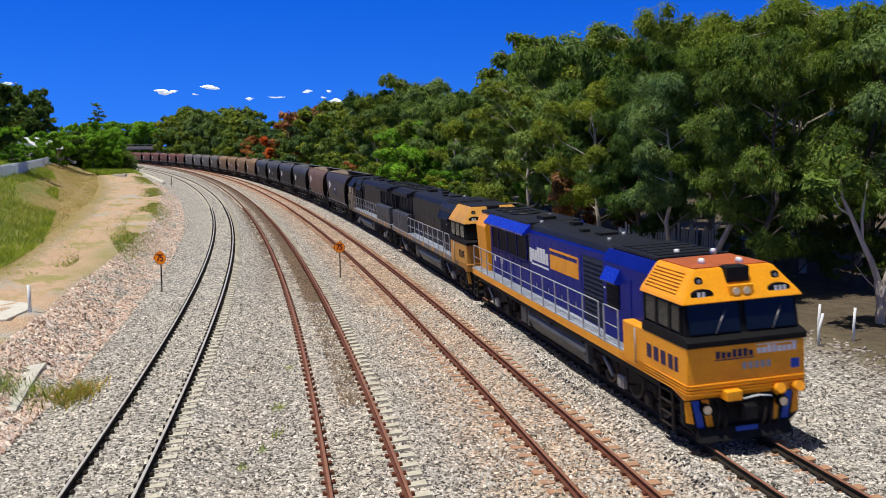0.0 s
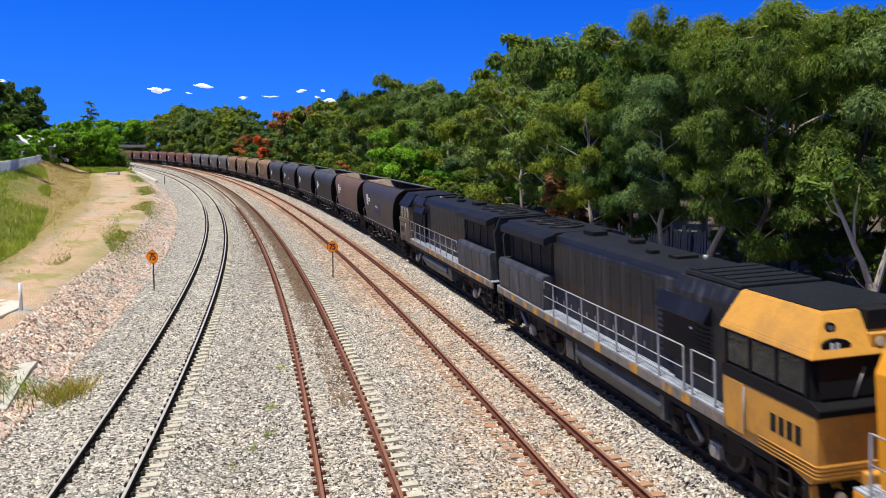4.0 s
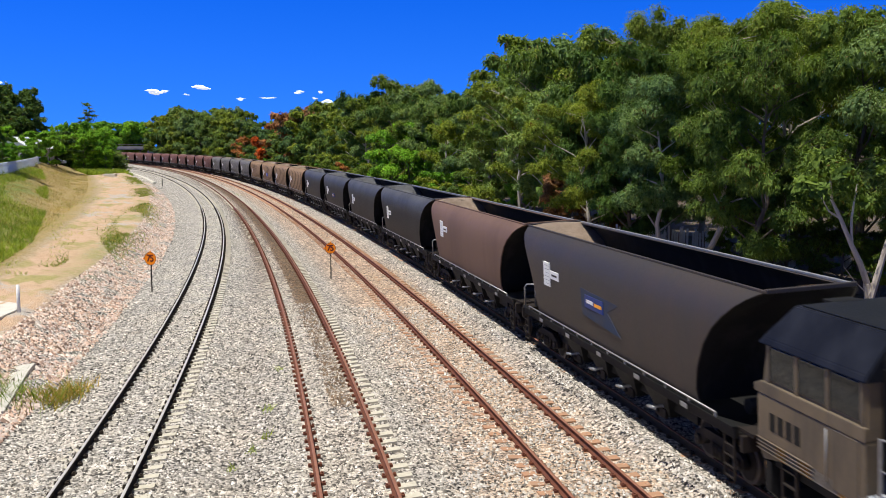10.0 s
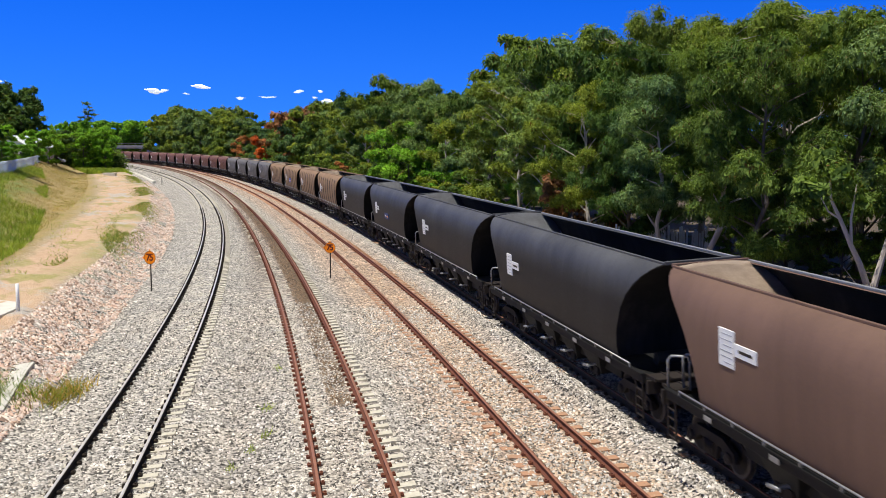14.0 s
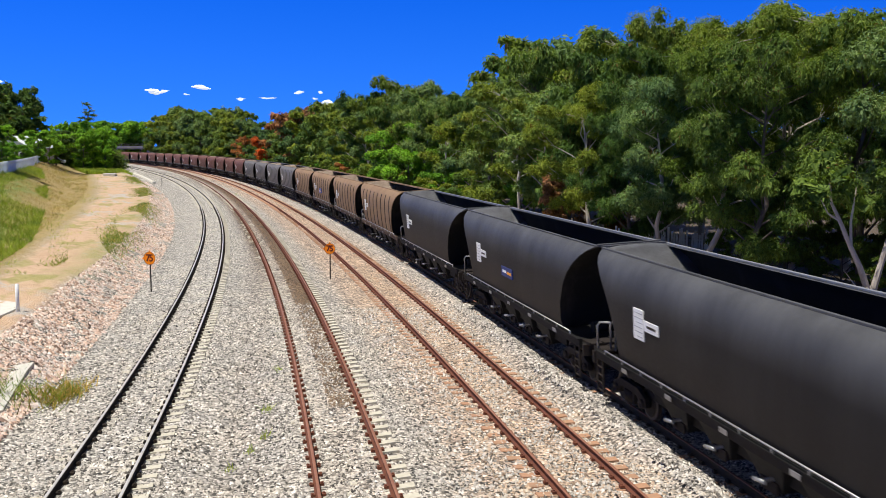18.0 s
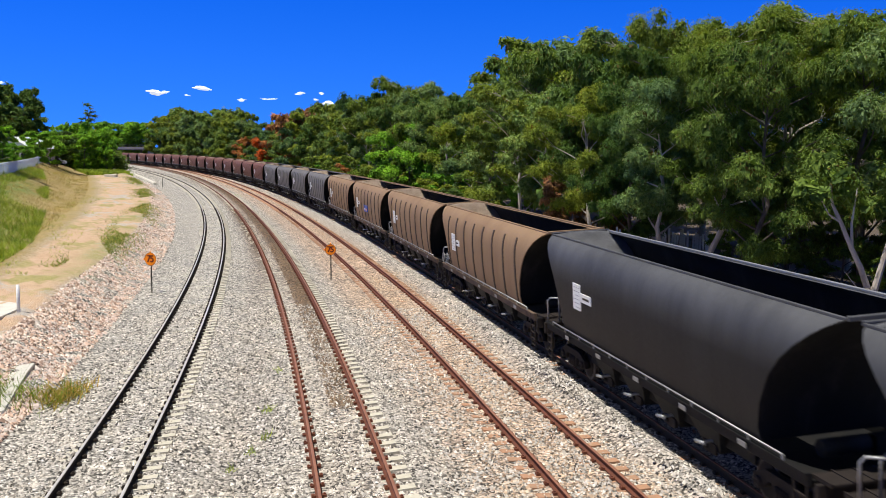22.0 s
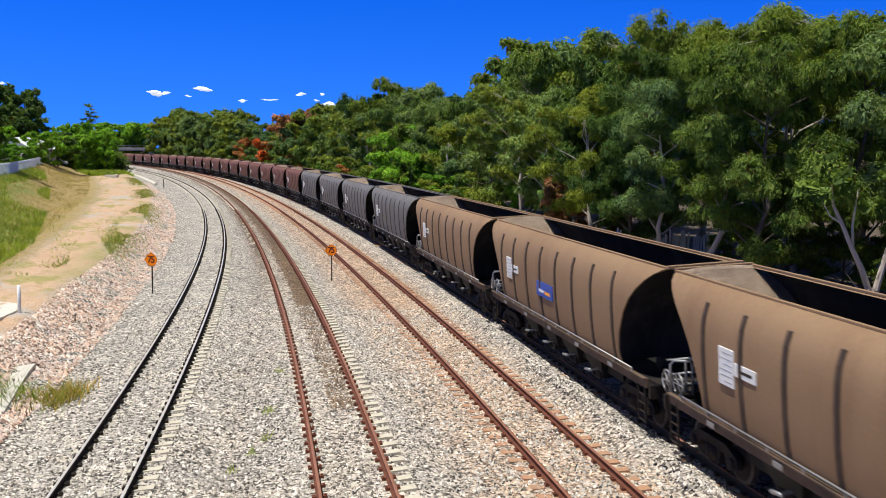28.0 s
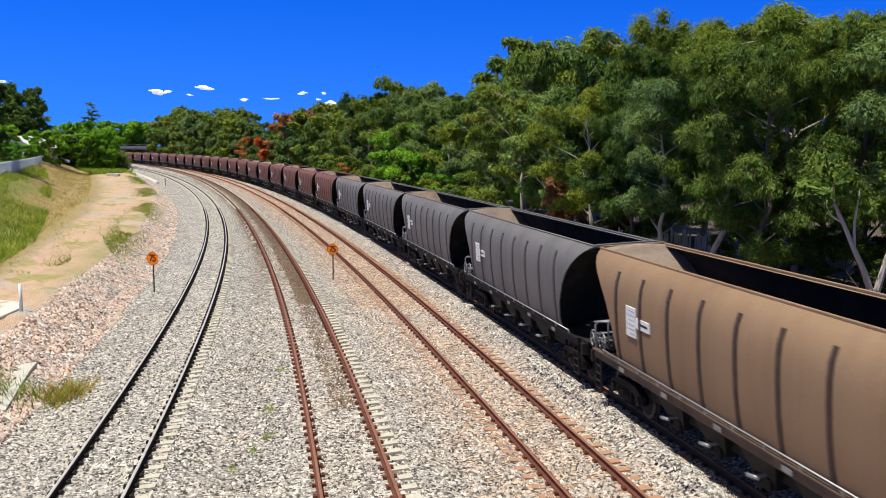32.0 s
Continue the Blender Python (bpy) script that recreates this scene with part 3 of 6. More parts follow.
            o.matrix_basis = m
        elif s > near[1]:
            for e, w, sl in ((-0.83, 0.333, 0), (0.60, 0.16, 1 if greasy else 0), (1.025, 0.18, 0)):
                k = len(far_v)
                far_m += [sl] * 5
                far_v += [m @ Vector((a * w + e, b, z)) for z in (-0.1, 0.0) for a, b in quad]
                far_f += [[k + 4, k + 5, k + 6, k + 7], [k, k + 1, k + 5, k + 4], [k + 1, k + 2, k + 6, k + 5], [k + 2, k + 3, k + 7, k + 6], [k + 3, k, k + 4, k + 7]]
    o = raw("distant_sleepers", far_v, far_f, [concrete, GREASE_CONCRETE], tr, far_m)
    tagged(o, kind="stuff")
    return tr


def build_tracks():
    track("track_1", LINE_A, "railway track with polished rails on pale concrete sleepers", RAIL_DARK, RAIL_HEAD, CONCRETE, (12, 110), 400)
    track("track_2", LINE_B, "rusty railway track on pale concrete sleepers", RUST, RUST_HEAD, CONCRETE, (12, 110), 400, True)
    track("track_3", LINE_C, "rusty railway track on rust-stained sleepers", RUST, RUST_HEAD, RUST_CONCRETE, (12, 110), 400)
    track("track_4", LINE_D, "railway track beneath the coal train", RAIL_DARK, RUST_HEAD, RUST_CONCRETE, (8, 60), 400)


def scatter(name, count, place, size, flat, material, label, category, seed, sides=6):
    """Loose stones, each an uneven lump of its own, as one mass."""
    rng = np.random.default_rng(seed)
    if sides == 6:
        base = np.array([(1, 0, -0.15), (-1, 0, -0.15), (0, 1, -0.15), (0, -1, -0.15), (0.15, 0.1, 0.8)], float)
        tri = np.array([(0, 2, 4), (2, 1, 4), (1, 3, 4), (3, 0, 4)])
    else:
        bm = B()
        bmesh.ops.create_icosphere(bm, subdivisions=1, radius=1)
        bm.verts.ensure_lookup_table()
        base = np.array([v.co for v in bm.verts])
        tri = np.array([[v.index for v in f.verts] for f in bm.faces])
        bm.free()
    pos = place(rng, count)
    count = len(pos)
    r = size(rng, count)[:, None, None]
    shape = base[None] * (1 + rng.uniform(-0.35, 0.35, (count, len(base), 1))) * rng.uniform(0.6, 1.3, (count, 1, 3)) * np.array([1, 1, flat])
    a = rng.uniform(0, 2 * np.pi, count)
    t = rng.normal(0, 0.4, count)
    ca, sa, ct, st = np.cos(a), np.sin(a), np.cos(t), np.sin(t)
    x, y, z = shape[..., 0], shape[..., 1], shape[..., 2]
    y, z = y * ct[:, None] - z * st[:, None], y * st[:, None] + z * ct[:, None]
    x, y = x * ca[:, None] - y * sa[:, None], x * sa[:, None] + y * ca[:, None]
    co = np.stack([x, y, z], -1) * r + pos[:, None, :]
    faces = tri[None] + (np.arange(count) * len(base))[:, None, None]
    ob = raw(name, co.reshape(-1, 3), faces.reshape(-1, 3), material)
    tagged(ob, label, category, kind="stuff")
    return ob


def lump_mat(name, cols, scale=9.0):
    m, nt, b = nodes_of(name, 0.92)
    geo = nt.nodes.new("ShaderNodeNewGeometry")
    n = len(cols)
    c = ramp(nt, geo.outputs["Random Per Island"], [(i / (n - 1), q) for i, q in enumerate(cols)])
    vec = coords(nt, False)
    c = mixc(nt, 1.0, c, ramp(nt, noise_tex(nt, vec, scale, 5, 0.7), [(0.3, (0.72, 0.72, 0.72)), (0.7, (1.15, 1.12, 1.08))]), "MULTIPLY")
    c = mixc(nt, 1.0, c, ramp(nt, noise_tex(nt, vec, 0.6, 3), [(0.35, (0.82, 0.82, 0.87)), (0.65, (1.0, 0.96, 0.95))]), "MULTIPLY")
    nt.links.new(c, b.inputs["Base Color"])
    return m


def heights(pos):
    """Sets the height of places to the ground's."""
    for i in range(len(pos)):
        pos[i, 2] = ground_height(pos[i, 0], pos[i, 1])
    return pos


def build_stones():
    grey = lump_mat("grey_ballast_stone", [(0.03, 0.027, 0.025), (0.19, 0.176, 0.152), (0.62, 0.585, 0.515), (0.36, 0.338, 0.292), (0.93, 0.88, 0.79)])
    warm = lump_mat("rust_dusted_ballast_stone", [(0.16, 0.11, 0.075), (0.42, 0.30, 0.2), (0.58, 0.46, 0.34), (0.47, 0.36, 0.25), (0.66, 0.56, 0.44)])
    pink = lump_mat("pink_granite_rubble", [(0.08, 0.05, 0.038), (0.45, 0.31, 0.23), (0.74, 0.55, 0.43), (0.50, 0.45, 0.40), (0.92, 0.80, 0.69)])

    dull = lump_mat("dull_grey_rock", [(0.06, 0.05, 0.042), (0.24, 0.21, 0.18), (0.46, 0.42, 0.37), (0.34, 0.30, 0.26), (0.6, 0.55, 0.49)])

    def bed(lo, hi, y0, y1, line=None):
        def place(rng, n):
            y = y0 + (y1 - y0) * rng.random(n) ** 1.35
            if line is None:
                o = rng.uniform(lo, hi, n)
                x = np.interp(y, LINE_A.y, LINE_A.x) + o
            else:
                x = np.interp(y, line.y, line.x) + rng.uniform(lo, hi, n)
            ok = np.abs(x) < 0.52 * y
            for ln in LINES:
                off = np.abs(np.abs(x - np.interp(y, ln.y, ln.x)) * 0.98 - 0.7525)
                ok &= off > 0.15
            p = np.stack([x[ok], y[ok], 0 * x[ok]], -1)
            p = heights(p)
            p[:, 2] += rng.uniform(-0.025, 0.012, len(p))
            return p
        return place

    size = lambda rng, n: rng.uniform(0.026, 0.058, n)
    scatter("ballast_stones", 108000, bed(-3.2, 20, 15.5, 42), size, 1.1, grey, "loose grey crushed-stone ballast between the rails", "ballast", 11)
    scatter("rust_ballast_stones", 9000, bed(-1.9, 1.9, 15.5, 55, LINE_C), size, 1.1, warm, "rust-dusted crushed-stone ballast round the rusty rails", "ballast", 12)

    oily = lump_mat("grease_browned_ballast_stone", [(0.05, 0.032, 0.018), (0.13, 0.085, 0.05), (0.22, 0.15, 0.09), (0.17, 0.115, 0.07), (0.30, 0.22, 0.14)])
    scatter("greasy_ballast_stones", 7500, bed(-0.05, 0.95, 25, 66, LINE_B), size, 1.0, oily, "grease-browned ballast beside the rusty rail", "ballast", 15)

    def bank(rng, n):
        y = 20 + 165 * rng.random(n) ** 1.9
        pr = np.interp(y, PATH_Y, PATH_R)
        t = rng.random(n)
        x = np.interp(y, LINE_A.y, LINE_A.x) + pr - 0.2 + (np.minimum(-2.7, pr + 2.6) - pr) * t
        p = heights(np.stack([x, y, 0 * x], -1))
        p[:, 2] += 0.02
        return p
    scatter("rubble_bank", 44000, bank, lambda rng, n: rng.uniform(0.03, 0.068, n) * (1 + 0.9 * (rng.random(n) > 0.93)), 1.0, pink, "pink granite rubble on the bank beside the track", "rubble", 13)

    def verge(rng, n):
        y = 22 + 30 * rng.random(n)
        x = np.interp(y, LINE_D.y, LINE_D.x) + rng.uniform(6.5, 9.5, n)
        p = heights(np.stack([x, y, 0 * x], -1))
        return p
    scatter("verge_rubble", 1500, verge, lambda rng, n: rng.uniform(0.03, 0.10, n), 0.7, dull, "broken grey rock along the tree line", "rubble", 14, 12)


build_tracks()
build_stones()


# ---------------------------------------------------------------- coal wagons
def side_half(z):
    return float(np.interp(z, (1.25, 1.9, 2.6, 3.2, 3.7, 4.0, 4.25), (5.75, 5.70, 5.95, 6.40, 7.0, 7.45, 7.86)))


SIDE = [(1.37, 1.52), (1.42, 1.80), (1.465, 2.3), (1.48, 2.9), (1.47, 3.3), (1.43, 3.6), (1.34, 3.86), (1.22, 4.03), (1.08, 4.14), (0.95, 4.20)]


def wagon_side(sx, body, paint):
    bm = B()
    outer = [(sx * x, z) for x, z in SIDE]
    inner = [(sx * (x - 0.05), z - (0.0 if x > 1.2 else 0.05)) for x, z in reversed(SIDE)]
    loop = outer + inner
    ends = []
    for e in (-1, 1):
        ends.append([bm.verts.new((x, e * side_half(z), z)) for x, z in loop])
    n = len(loop)
    for i in range(n):
        f = bm.faces.new((ends[0][i], ends[0][(i + 1) % n], ends[1][(i + 1) % n], ends[1][i]))
        f.material_index = 0 if i < len(outer) else 1
    for ring in ends:
        for i in range(len(outer) - 1):
            bm.faces.new((ring[i], ring[i + 1], ring[n - 2 - i], ring[n - 1 - i]))
    bmesh.ops.recalc_face_normals(bm, faces=bm.faces)
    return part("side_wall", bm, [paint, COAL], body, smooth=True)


def end_sheet(e, body, out, name, shift, material):
    bm = B()
    rows = []
    for x, z in SIDE:
        y = e * (side_half(z) - shift)
        rows.append([bm.verts.new((q * (x - 0.03), y, z + (0.06 * (1 - q * q) if z > 4.1 else 0))) for q in (-1, -0.5, 0, 0.5, 1)])
    for a, b in zip(rows, rows[1:]):
        for i in range(4):
            bm.faces.new((a[i], a[i + 1], b[i + 1], b[i]))
    bmesh.ops.solidify(bm, geom=bm.faces[:], thickness=0.02)
    return part(name, bm, material, body, smooth=True)


def wheelset(parent, y, r, name="wheelset", steel=None):
    bm = B()
    tube(bm, [(-1.1, 0, 0), (1.1, 0, 0)], 0.075, 10)
    for sx in (-1, 1):
        tube(bm, [(sx * 0.70, 0, 0), (sx * 0.735, 0, 0)], r + 0.028, 18)
        tube(bm, [(sx * 0.735, 0, 0), (sx * 0.83, 0, 0)], r, 18)
        tube(bm, [(sx * 0.83, 0, 0), (sx * 0.85, 0, 0)], r * 0.82, 14, r * 0.8, slot=1)
        tube(bm, [(sx * 0.85, 0, 0), (sx * 1.12, 0, 0)], 0.13, 10, slot=1)
        for k in range(3):
            a = 2.1 * k
            box(bm, sx * 1.12 - 0.012, sx * 1.12 + 0.012, 0.07 * math.cos(a) - 0.02, 0.07 * math.cos(a) + 0.02, 0.07 * math.sin(a) - 0.02, 0.07 * math.sin(a) + 0.02, 0, 0)
    o = part(name, bm, [WHEEL, BOGIE], parent)
    o.matrix_basis = Matrix.Translation((0, y, r))
    return o


def wagon_bogie(wagon, y):
    bm = B()
    tube(bm, [(-1.0, 0, 0.62), (1.0, 0, 0.62)], 0.16, 8)
    bg = part("bogie", bm, BOGIE, wagon)
    bg.matrix_basis = Matrix.Translation((0, y, 0))
    for sx in (-1, 1):
        bm = B()
        prism(bm, [(-1.12, 0.40), (-1.05, 0.62), (-0.6, 0.80), (0.6, 0.80), (1.05, 0.62), (1.12, 0.40), (0.72, 0.38), (0.5, 0.58), (0.36, 0.58), (0.3, 0.26), (-0.3, 0.26), (-0.36, 0.58), (-0.5, 0.58), (-0.72, 0.38)], 0, sx * 1.0 - 0.06, sx * 1.0 + 0.06, 0.012)
        for k in (-0.17, 0, 0.17):
            tube(bm, [(sx * 1.05, k, 0.30), (sx * 1.05, k, 0.60)], 0.065, 8)
        part("side_frame", bm, BOGIE, bg)
    for k in (-0.86, 0.86):
        wheelset(bg, k, 0.46)
    return bg


def make_wagon(paint, name_label, ribs, sticker, slope, frame_paint, yb, zb):
    w = empty("coal_wagon", name_label, "coal wagon", "wagons of the coal train")
    for sx in (-1, 1):
        wagon_side(sx, w, paint)
    for e in (-1, 1):
        end_sheet(e, w, None, "end_sheet", 0.0, COAL)
        end_sheet(e, w, None, "inner_slope", 0.05, slope)
        bm = B()
        box(bm, -0.98, 0.98, e * 7.82 - 0.05, e * 7.82 + 0.05, 4.17, 4.26, 0.015)
        part("end_rail", bm, paint, w)
        bm = B()
        box(bm, -1.3, 1.3, e * 7.55 - 0.30, e * 7.55 + 0.30, 1.34, 1.40, 0.01)
        for k in range(7):
            box(bm, -1.3 + 0.4 * k, -1.26 + 0.4 * k, e * 7.55 - 0.3, e * 7.55 + 0.3, 1.40, 1.425)
        box(bm, -1.42, 1.42, e * 7.6 - 0.06, e * 7.6 + 0.06, 1.0, 1.34, 0.01)
        part("end_platform", bm, BOGIE, w)
        for sx in (-1, 1):
            for q in ((0.0, 0.38) if e > 0 else ()):
                bm = B()
                tube(bm, [(sx * (1.36 - q), e * 7.35, 1.40), (sx * (1.36 - q), e * 7.35, 2.1), (sx * (1.30 - q), e * 7.3, 2.2), (sx * (0.98 - q), e * 7.1, 2.2), (sx * (0.94 - q), e * 7.1, 2.05), (sx * (0.94 - q), e * 7.1, 1.40)], 0.03, 6)
                part("handrail", bm, STEEL, w)
        for sx in (-1, 1):
            bm = B()
            for k in range(5):
                box(bm, sx * 1.40 - 0.02, sx * 1.40 + 0.02, e * 7.1 - 0.2, e * 7.1 + 0.2, 0.32 + 0.22 * k, 0.35 + 0.22 * k)
            for k in (-0.2, 0.2):
                box(bm, sx * 1.40 - 0.02, sx * 1.40 + 0.02, e * 7.1 + k - 0.02, e * 7.1 + k + 0.02, 0.3, 1.4)
            part("step_ladder", bm, BOGIE, w)
        bm = B()
        tube(bm, [(0, e * 7.5, 0.86), (0, e * 7.86, 0.86)], 0.11, 8)
        box(bm, -0.16, 0.16, e * 7.92 - 0.14, e * 7.92 + 0.115, 0.72, 1.0, 0.04)
        part("coupler", bm, BOGIE, w)
        bm = B()
        tube(bm, [(0.32, e * 7.6, 0.9), (0.34, e * 7.8, 0.6), (0.2, e * 8.0, 0.5)], 0.03, 6)
        part("brake_hose", bm, RUBBER, w)
        bm = B()
        tube(bm, [(-0.75, e * 6.7, 1.62), (0.2, e * 6.7, 1.62)], 0.17, 10)
        box(bm, 0.3, 0.7, e * 6.7 - 0.15, e * 6.7 + 0.15, 1.42, 1.75, 0.02)
        part("brake_gear", bm, UNDER, w)
        if ribs and e > 0:
            for y0, x0 in ((7.72, -1.28), (7.3, -1.2)):
                bm = B()
                ring = [(x0, y0 + 0.26 * math.cos(a), 1.62 + 0.26 * math.sin(a)) for a in (2 * math.pi * k / 16 for k in range(17))]
                tube(bm, ring, 0.022, 6)
                for k in range(3):
                    a = math.pi * k / 3
                    tube(bm, [(x0, y0 - 0.25 * math.cos(a), 1.62 - 0.25 * math.sin(a)), (x0, y0 + 0.25 * math.cos(a), 1.62 + 0.25 * math.sin(a))], 0.015, 5)
                tube(bm, [(x0 + 0.02, y0, 1.62), (x0 + 0.5, y0, 1.62)], 0.03, 6)
                part("hand_brake_wheel", bm, STEEL, w)
            for z in (1.75, 2.1):
                bm = B()
                tube(bm, [(-1.25, 7.78, z), (1.25, 7.78, z)], 0.022, 6)
                part("end_hand_bar", bm, STEEL, w)
        if ribs and sticker and e > 0:
            bm = B()
            tube(bm, [(-0.95, 7.1, 2.2), (-0.88, 7.1, 2.2), (0.88, 7.1, 2.2), (0.95, 7.1, 2.2)], 0.24, 14)
            box(bm, -1.0, -0.6, 6.95, 7.3, 1.42, 1.95, 0.02)
            part("brake_reservoir", bm, BLUE_TANK, w, "bright blue brake reservoir")
        wagon_bogie(w, e * 5.95)
    for sx in (-1, 1):
        bm = B()
        box(bm, min(sx * 0.92, sx * 1.0), max(sx * 0.92, sx * 1.0), -7.8, 7.8, 4.17, 4.23, 0.012)
        part("top_rail", bm, STEEL if sx > 0 and not ribs else paint, w)
        bm = B()
        box(bm, min(sx * 1.32, sx * 1.42), max(sx * 1.32, sx * 1.42), -7.35, 7.35, 1.20, 1.44, 0.012)
        box(bm, min(sx * 1.36, sx * 1.47), max(sx * 1.36, sx * 1.47), -7.35, 7.35, 1.42, 1.455)
        part("side_sill", bm, frame_paint, w)
        bm = B()
        tube(bm, [(sx * 1.44, -6.6, 1.55), (sx * 1.44, 6.6, 1.55)], 0.022, 6)
        for k in range(12):
            box(bm, sx * 1.44 - 0.02, sx * 1.44 + 0.02, -6.6 + 1.2 * k - 0.02, -6.6 + 1.2 * k + 0.02, 1.45, 1.55)
        part("side_pipe", bm, STEEL, w)
        for k in range(5):
            bm = B()
            box(bm, min(sx * 1.465, sx * 1.48), max(sx * 1.465, sx * 1.48), -5.2 + 2.6 * k - 0.16, -5.2 + 2.6 * k + 0.16, 1.27, 1.38, 0.004)
            part("reflector_plate", bm, STEEL, w)
        if ribs:
            for k in range(8):
                bm = B()
                y = -5.45 + 10.9 * k / 7
                prev = None
                for x, z in SIDE[:7]:
                    ring = [bm.verts.new((sx * (x + 0.03), y - 0.065, z)), bm.verts.new((sx * (x + 0.03), y + 0.065, z)), bm.verts.new((sx * (x - 0.02), y + 0.08, z)), bm.verts.new((sx * (x - 0.02), y - 0.08, z))]
                    if prev:
                        for i in range(3):
                            bm.faces.new((prev[i], prev[i + 1 if i < 3 else 0], ring[i + 1 if i < 3 else 0], ring[i]))
                        bm.faces.new((prev[3], prev[0], ring[0], ring[3]))
                    else:
                        bm.faces.new(ring)
                    prev = ring
                bm.faces.new(prev)
                bmesh.ops.recalc_face_normals(bm, faces=bm.faces)
                part("rib", bm, ribs, w)
        # number boards: a tall board of small print and a short one
        bm = B()
        x0, x1 = sorted((sx * 1.462, sx * 1.50))
        yb = abs(yb) if sx < 0 else -abs(yb)
        up = zb - 2.6
        box(bm, x0, x1, yb - 0.30, yb + 0.30, 2.22 + up, 2.98 + up, 0.004)
        bd = part("data_board", bm, WHITE, w, "white board of small print")
        bm = B()
        for k in range(6):
            zz = 2.88 + up - 0.115 * k
            ln = (0.42, 0.5, 0.36, 0.5, 0.46, 0.3)[k]
            box(bm, *sorted((sx * 1.50, sx * 1.504)), yb - 0.25, yb - 0.25 + ln, zz - 0.009, zz + 0.009)
        part("print_bars", bm, GALV, bd)
        bm = B()
        box(bm, x0, x1, yb - 1.15, yb - 0.33, 2.50 + up, 2.76 + up, 0.004)
        bd = part("number_board", bm, WHITE, w, "white number board")
        bm = B()
        box(bm, *sorted((sx * 1.50, sx * 1.504)), yb - 1.02, yb - 0.5, 2.60 + up, 2.66 + up)
        part("number_bar", bm, INK, bd)
        if paint is SOOTY_BROWN:
            bm = B()
            prism(bm, [(yb - 3.1, 3.0), (yb - 5.9, 2.92), (yb - 5.1, 2.62), (yb - 6.0, 2.1), (yb - 3.2, 2.25)], 0, *sorted((sx * 1.470, sx * 1.484)))
            part("faded_emblem", bm, FADED_BLUE, w, "faded dull blue painted emblem")
        if sticker:
            bm = B()
            grow = 0.12 if ribs else 0.0
            box(bm, *sorted((sx * 1.465, sx * 1.50)), yb - 4.85 - grow, yb - 3.45 + grow, 2.12 + up, 2.48 + up + grow, 0.004)
            st = part("emblem_panel", bm, STICKER_BLUE if ribs else FADED_STICKER, w, "blue emblem panel with pale bars")
            bm = B()
            box(bm, *sorted((sx * 1.50, sx * 1.504)), yb - 4.1, yb - 3.6, 2.26 + up, 2.36 + up)
            part("emblem_bar", bm, WHITE, st)
            bm = B()
            box(bm, *sorted((sx * 1.50, sx * 1.504)), yb - 4.75, yb - 4.2, 2.24 + up, 2.34 + up)
            part("emblem_bar", bm, LOCO_YELLOW, st)
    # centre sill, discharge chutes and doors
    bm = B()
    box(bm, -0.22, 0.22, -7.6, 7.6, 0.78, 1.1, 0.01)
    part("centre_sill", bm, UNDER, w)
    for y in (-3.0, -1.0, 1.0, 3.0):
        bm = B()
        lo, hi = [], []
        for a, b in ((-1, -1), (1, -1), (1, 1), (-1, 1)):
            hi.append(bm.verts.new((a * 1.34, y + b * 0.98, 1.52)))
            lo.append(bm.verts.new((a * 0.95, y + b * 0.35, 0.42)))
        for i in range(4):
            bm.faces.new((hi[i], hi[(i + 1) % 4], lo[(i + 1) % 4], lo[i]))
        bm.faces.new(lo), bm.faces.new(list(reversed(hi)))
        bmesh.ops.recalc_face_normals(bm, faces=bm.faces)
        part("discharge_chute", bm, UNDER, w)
        bm = B()
        box(bm, -1.05, -0.97, y - 0.3, y + 0.3, 0.38, 0.62, 0.01)
        tube(bm, [(-1.12, y + 0.1, 0.5), (-1.02, y + 0.1, 0.5)], 0.06, 8)
        part("chute_door", bm, BOGIE, w)
        bm = B()
        tube(bm, [(-1.34, y - 0.35, 0.72), (-1.34, y + 0.05, 0.66)], 0.045, 6)
        box(bm, -1.32, -1.0, y - 0.2, y - 0.15, 0.66, 0.72)
        part("door_lever", bm, STEEL, w)
    # added solid dark box, standing in for the shade behind the chutes
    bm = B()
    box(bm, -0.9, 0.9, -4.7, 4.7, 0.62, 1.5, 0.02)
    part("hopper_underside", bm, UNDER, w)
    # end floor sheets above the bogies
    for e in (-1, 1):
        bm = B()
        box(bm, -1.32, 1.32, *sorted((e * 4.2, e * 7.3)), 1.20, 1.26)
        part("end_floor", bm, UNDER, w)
    return w


BLUE_TANK = mat("bright_blue_tank_paint", (0.05, 0.18, 0.62), (0.03, 0.1, 0.4), 0.4, 3.0, 0.4)
DARK_RIB = mat("dark_rib_streak_paint", (0.05, 0.034, 0.026), (0.09, 0.06, 0.04), 0.5, 2.0, 0.7)
GREY_RIB = mat("dark_grey_rib_paint", (0.06, 0.056, 0.054), (0.09, 0.084, 0.08), 0.5, 2.0, 0.7)
RED_RIB = mat("dark_red_rib_paint", (0.07, 0.028, 0.022), (0.1, 0.04, 0.03), 0.5, 2.0, 0.7)
DUSTY_SILL = mat("brown_dusted_sill_paint", (0.13, 0.088, 0.06), (0.03, 0.022, 0.018), 0.5, 1.2, 0.7)
FADED_BLUE = mat("faded_blue_emblem_paint", (0.02, 0.036, 0.075), (0.045, 0.04, 0.038), 0.5, 1.5, 0.6)
SOOTY_BROWN = mat("soot_darkened_brown_paint", (0.04, 0.034, 0.031), (0.06, 0.042, 0.034), 0.5, 0.6, 0.5, streak=(1, 1, 0.2))
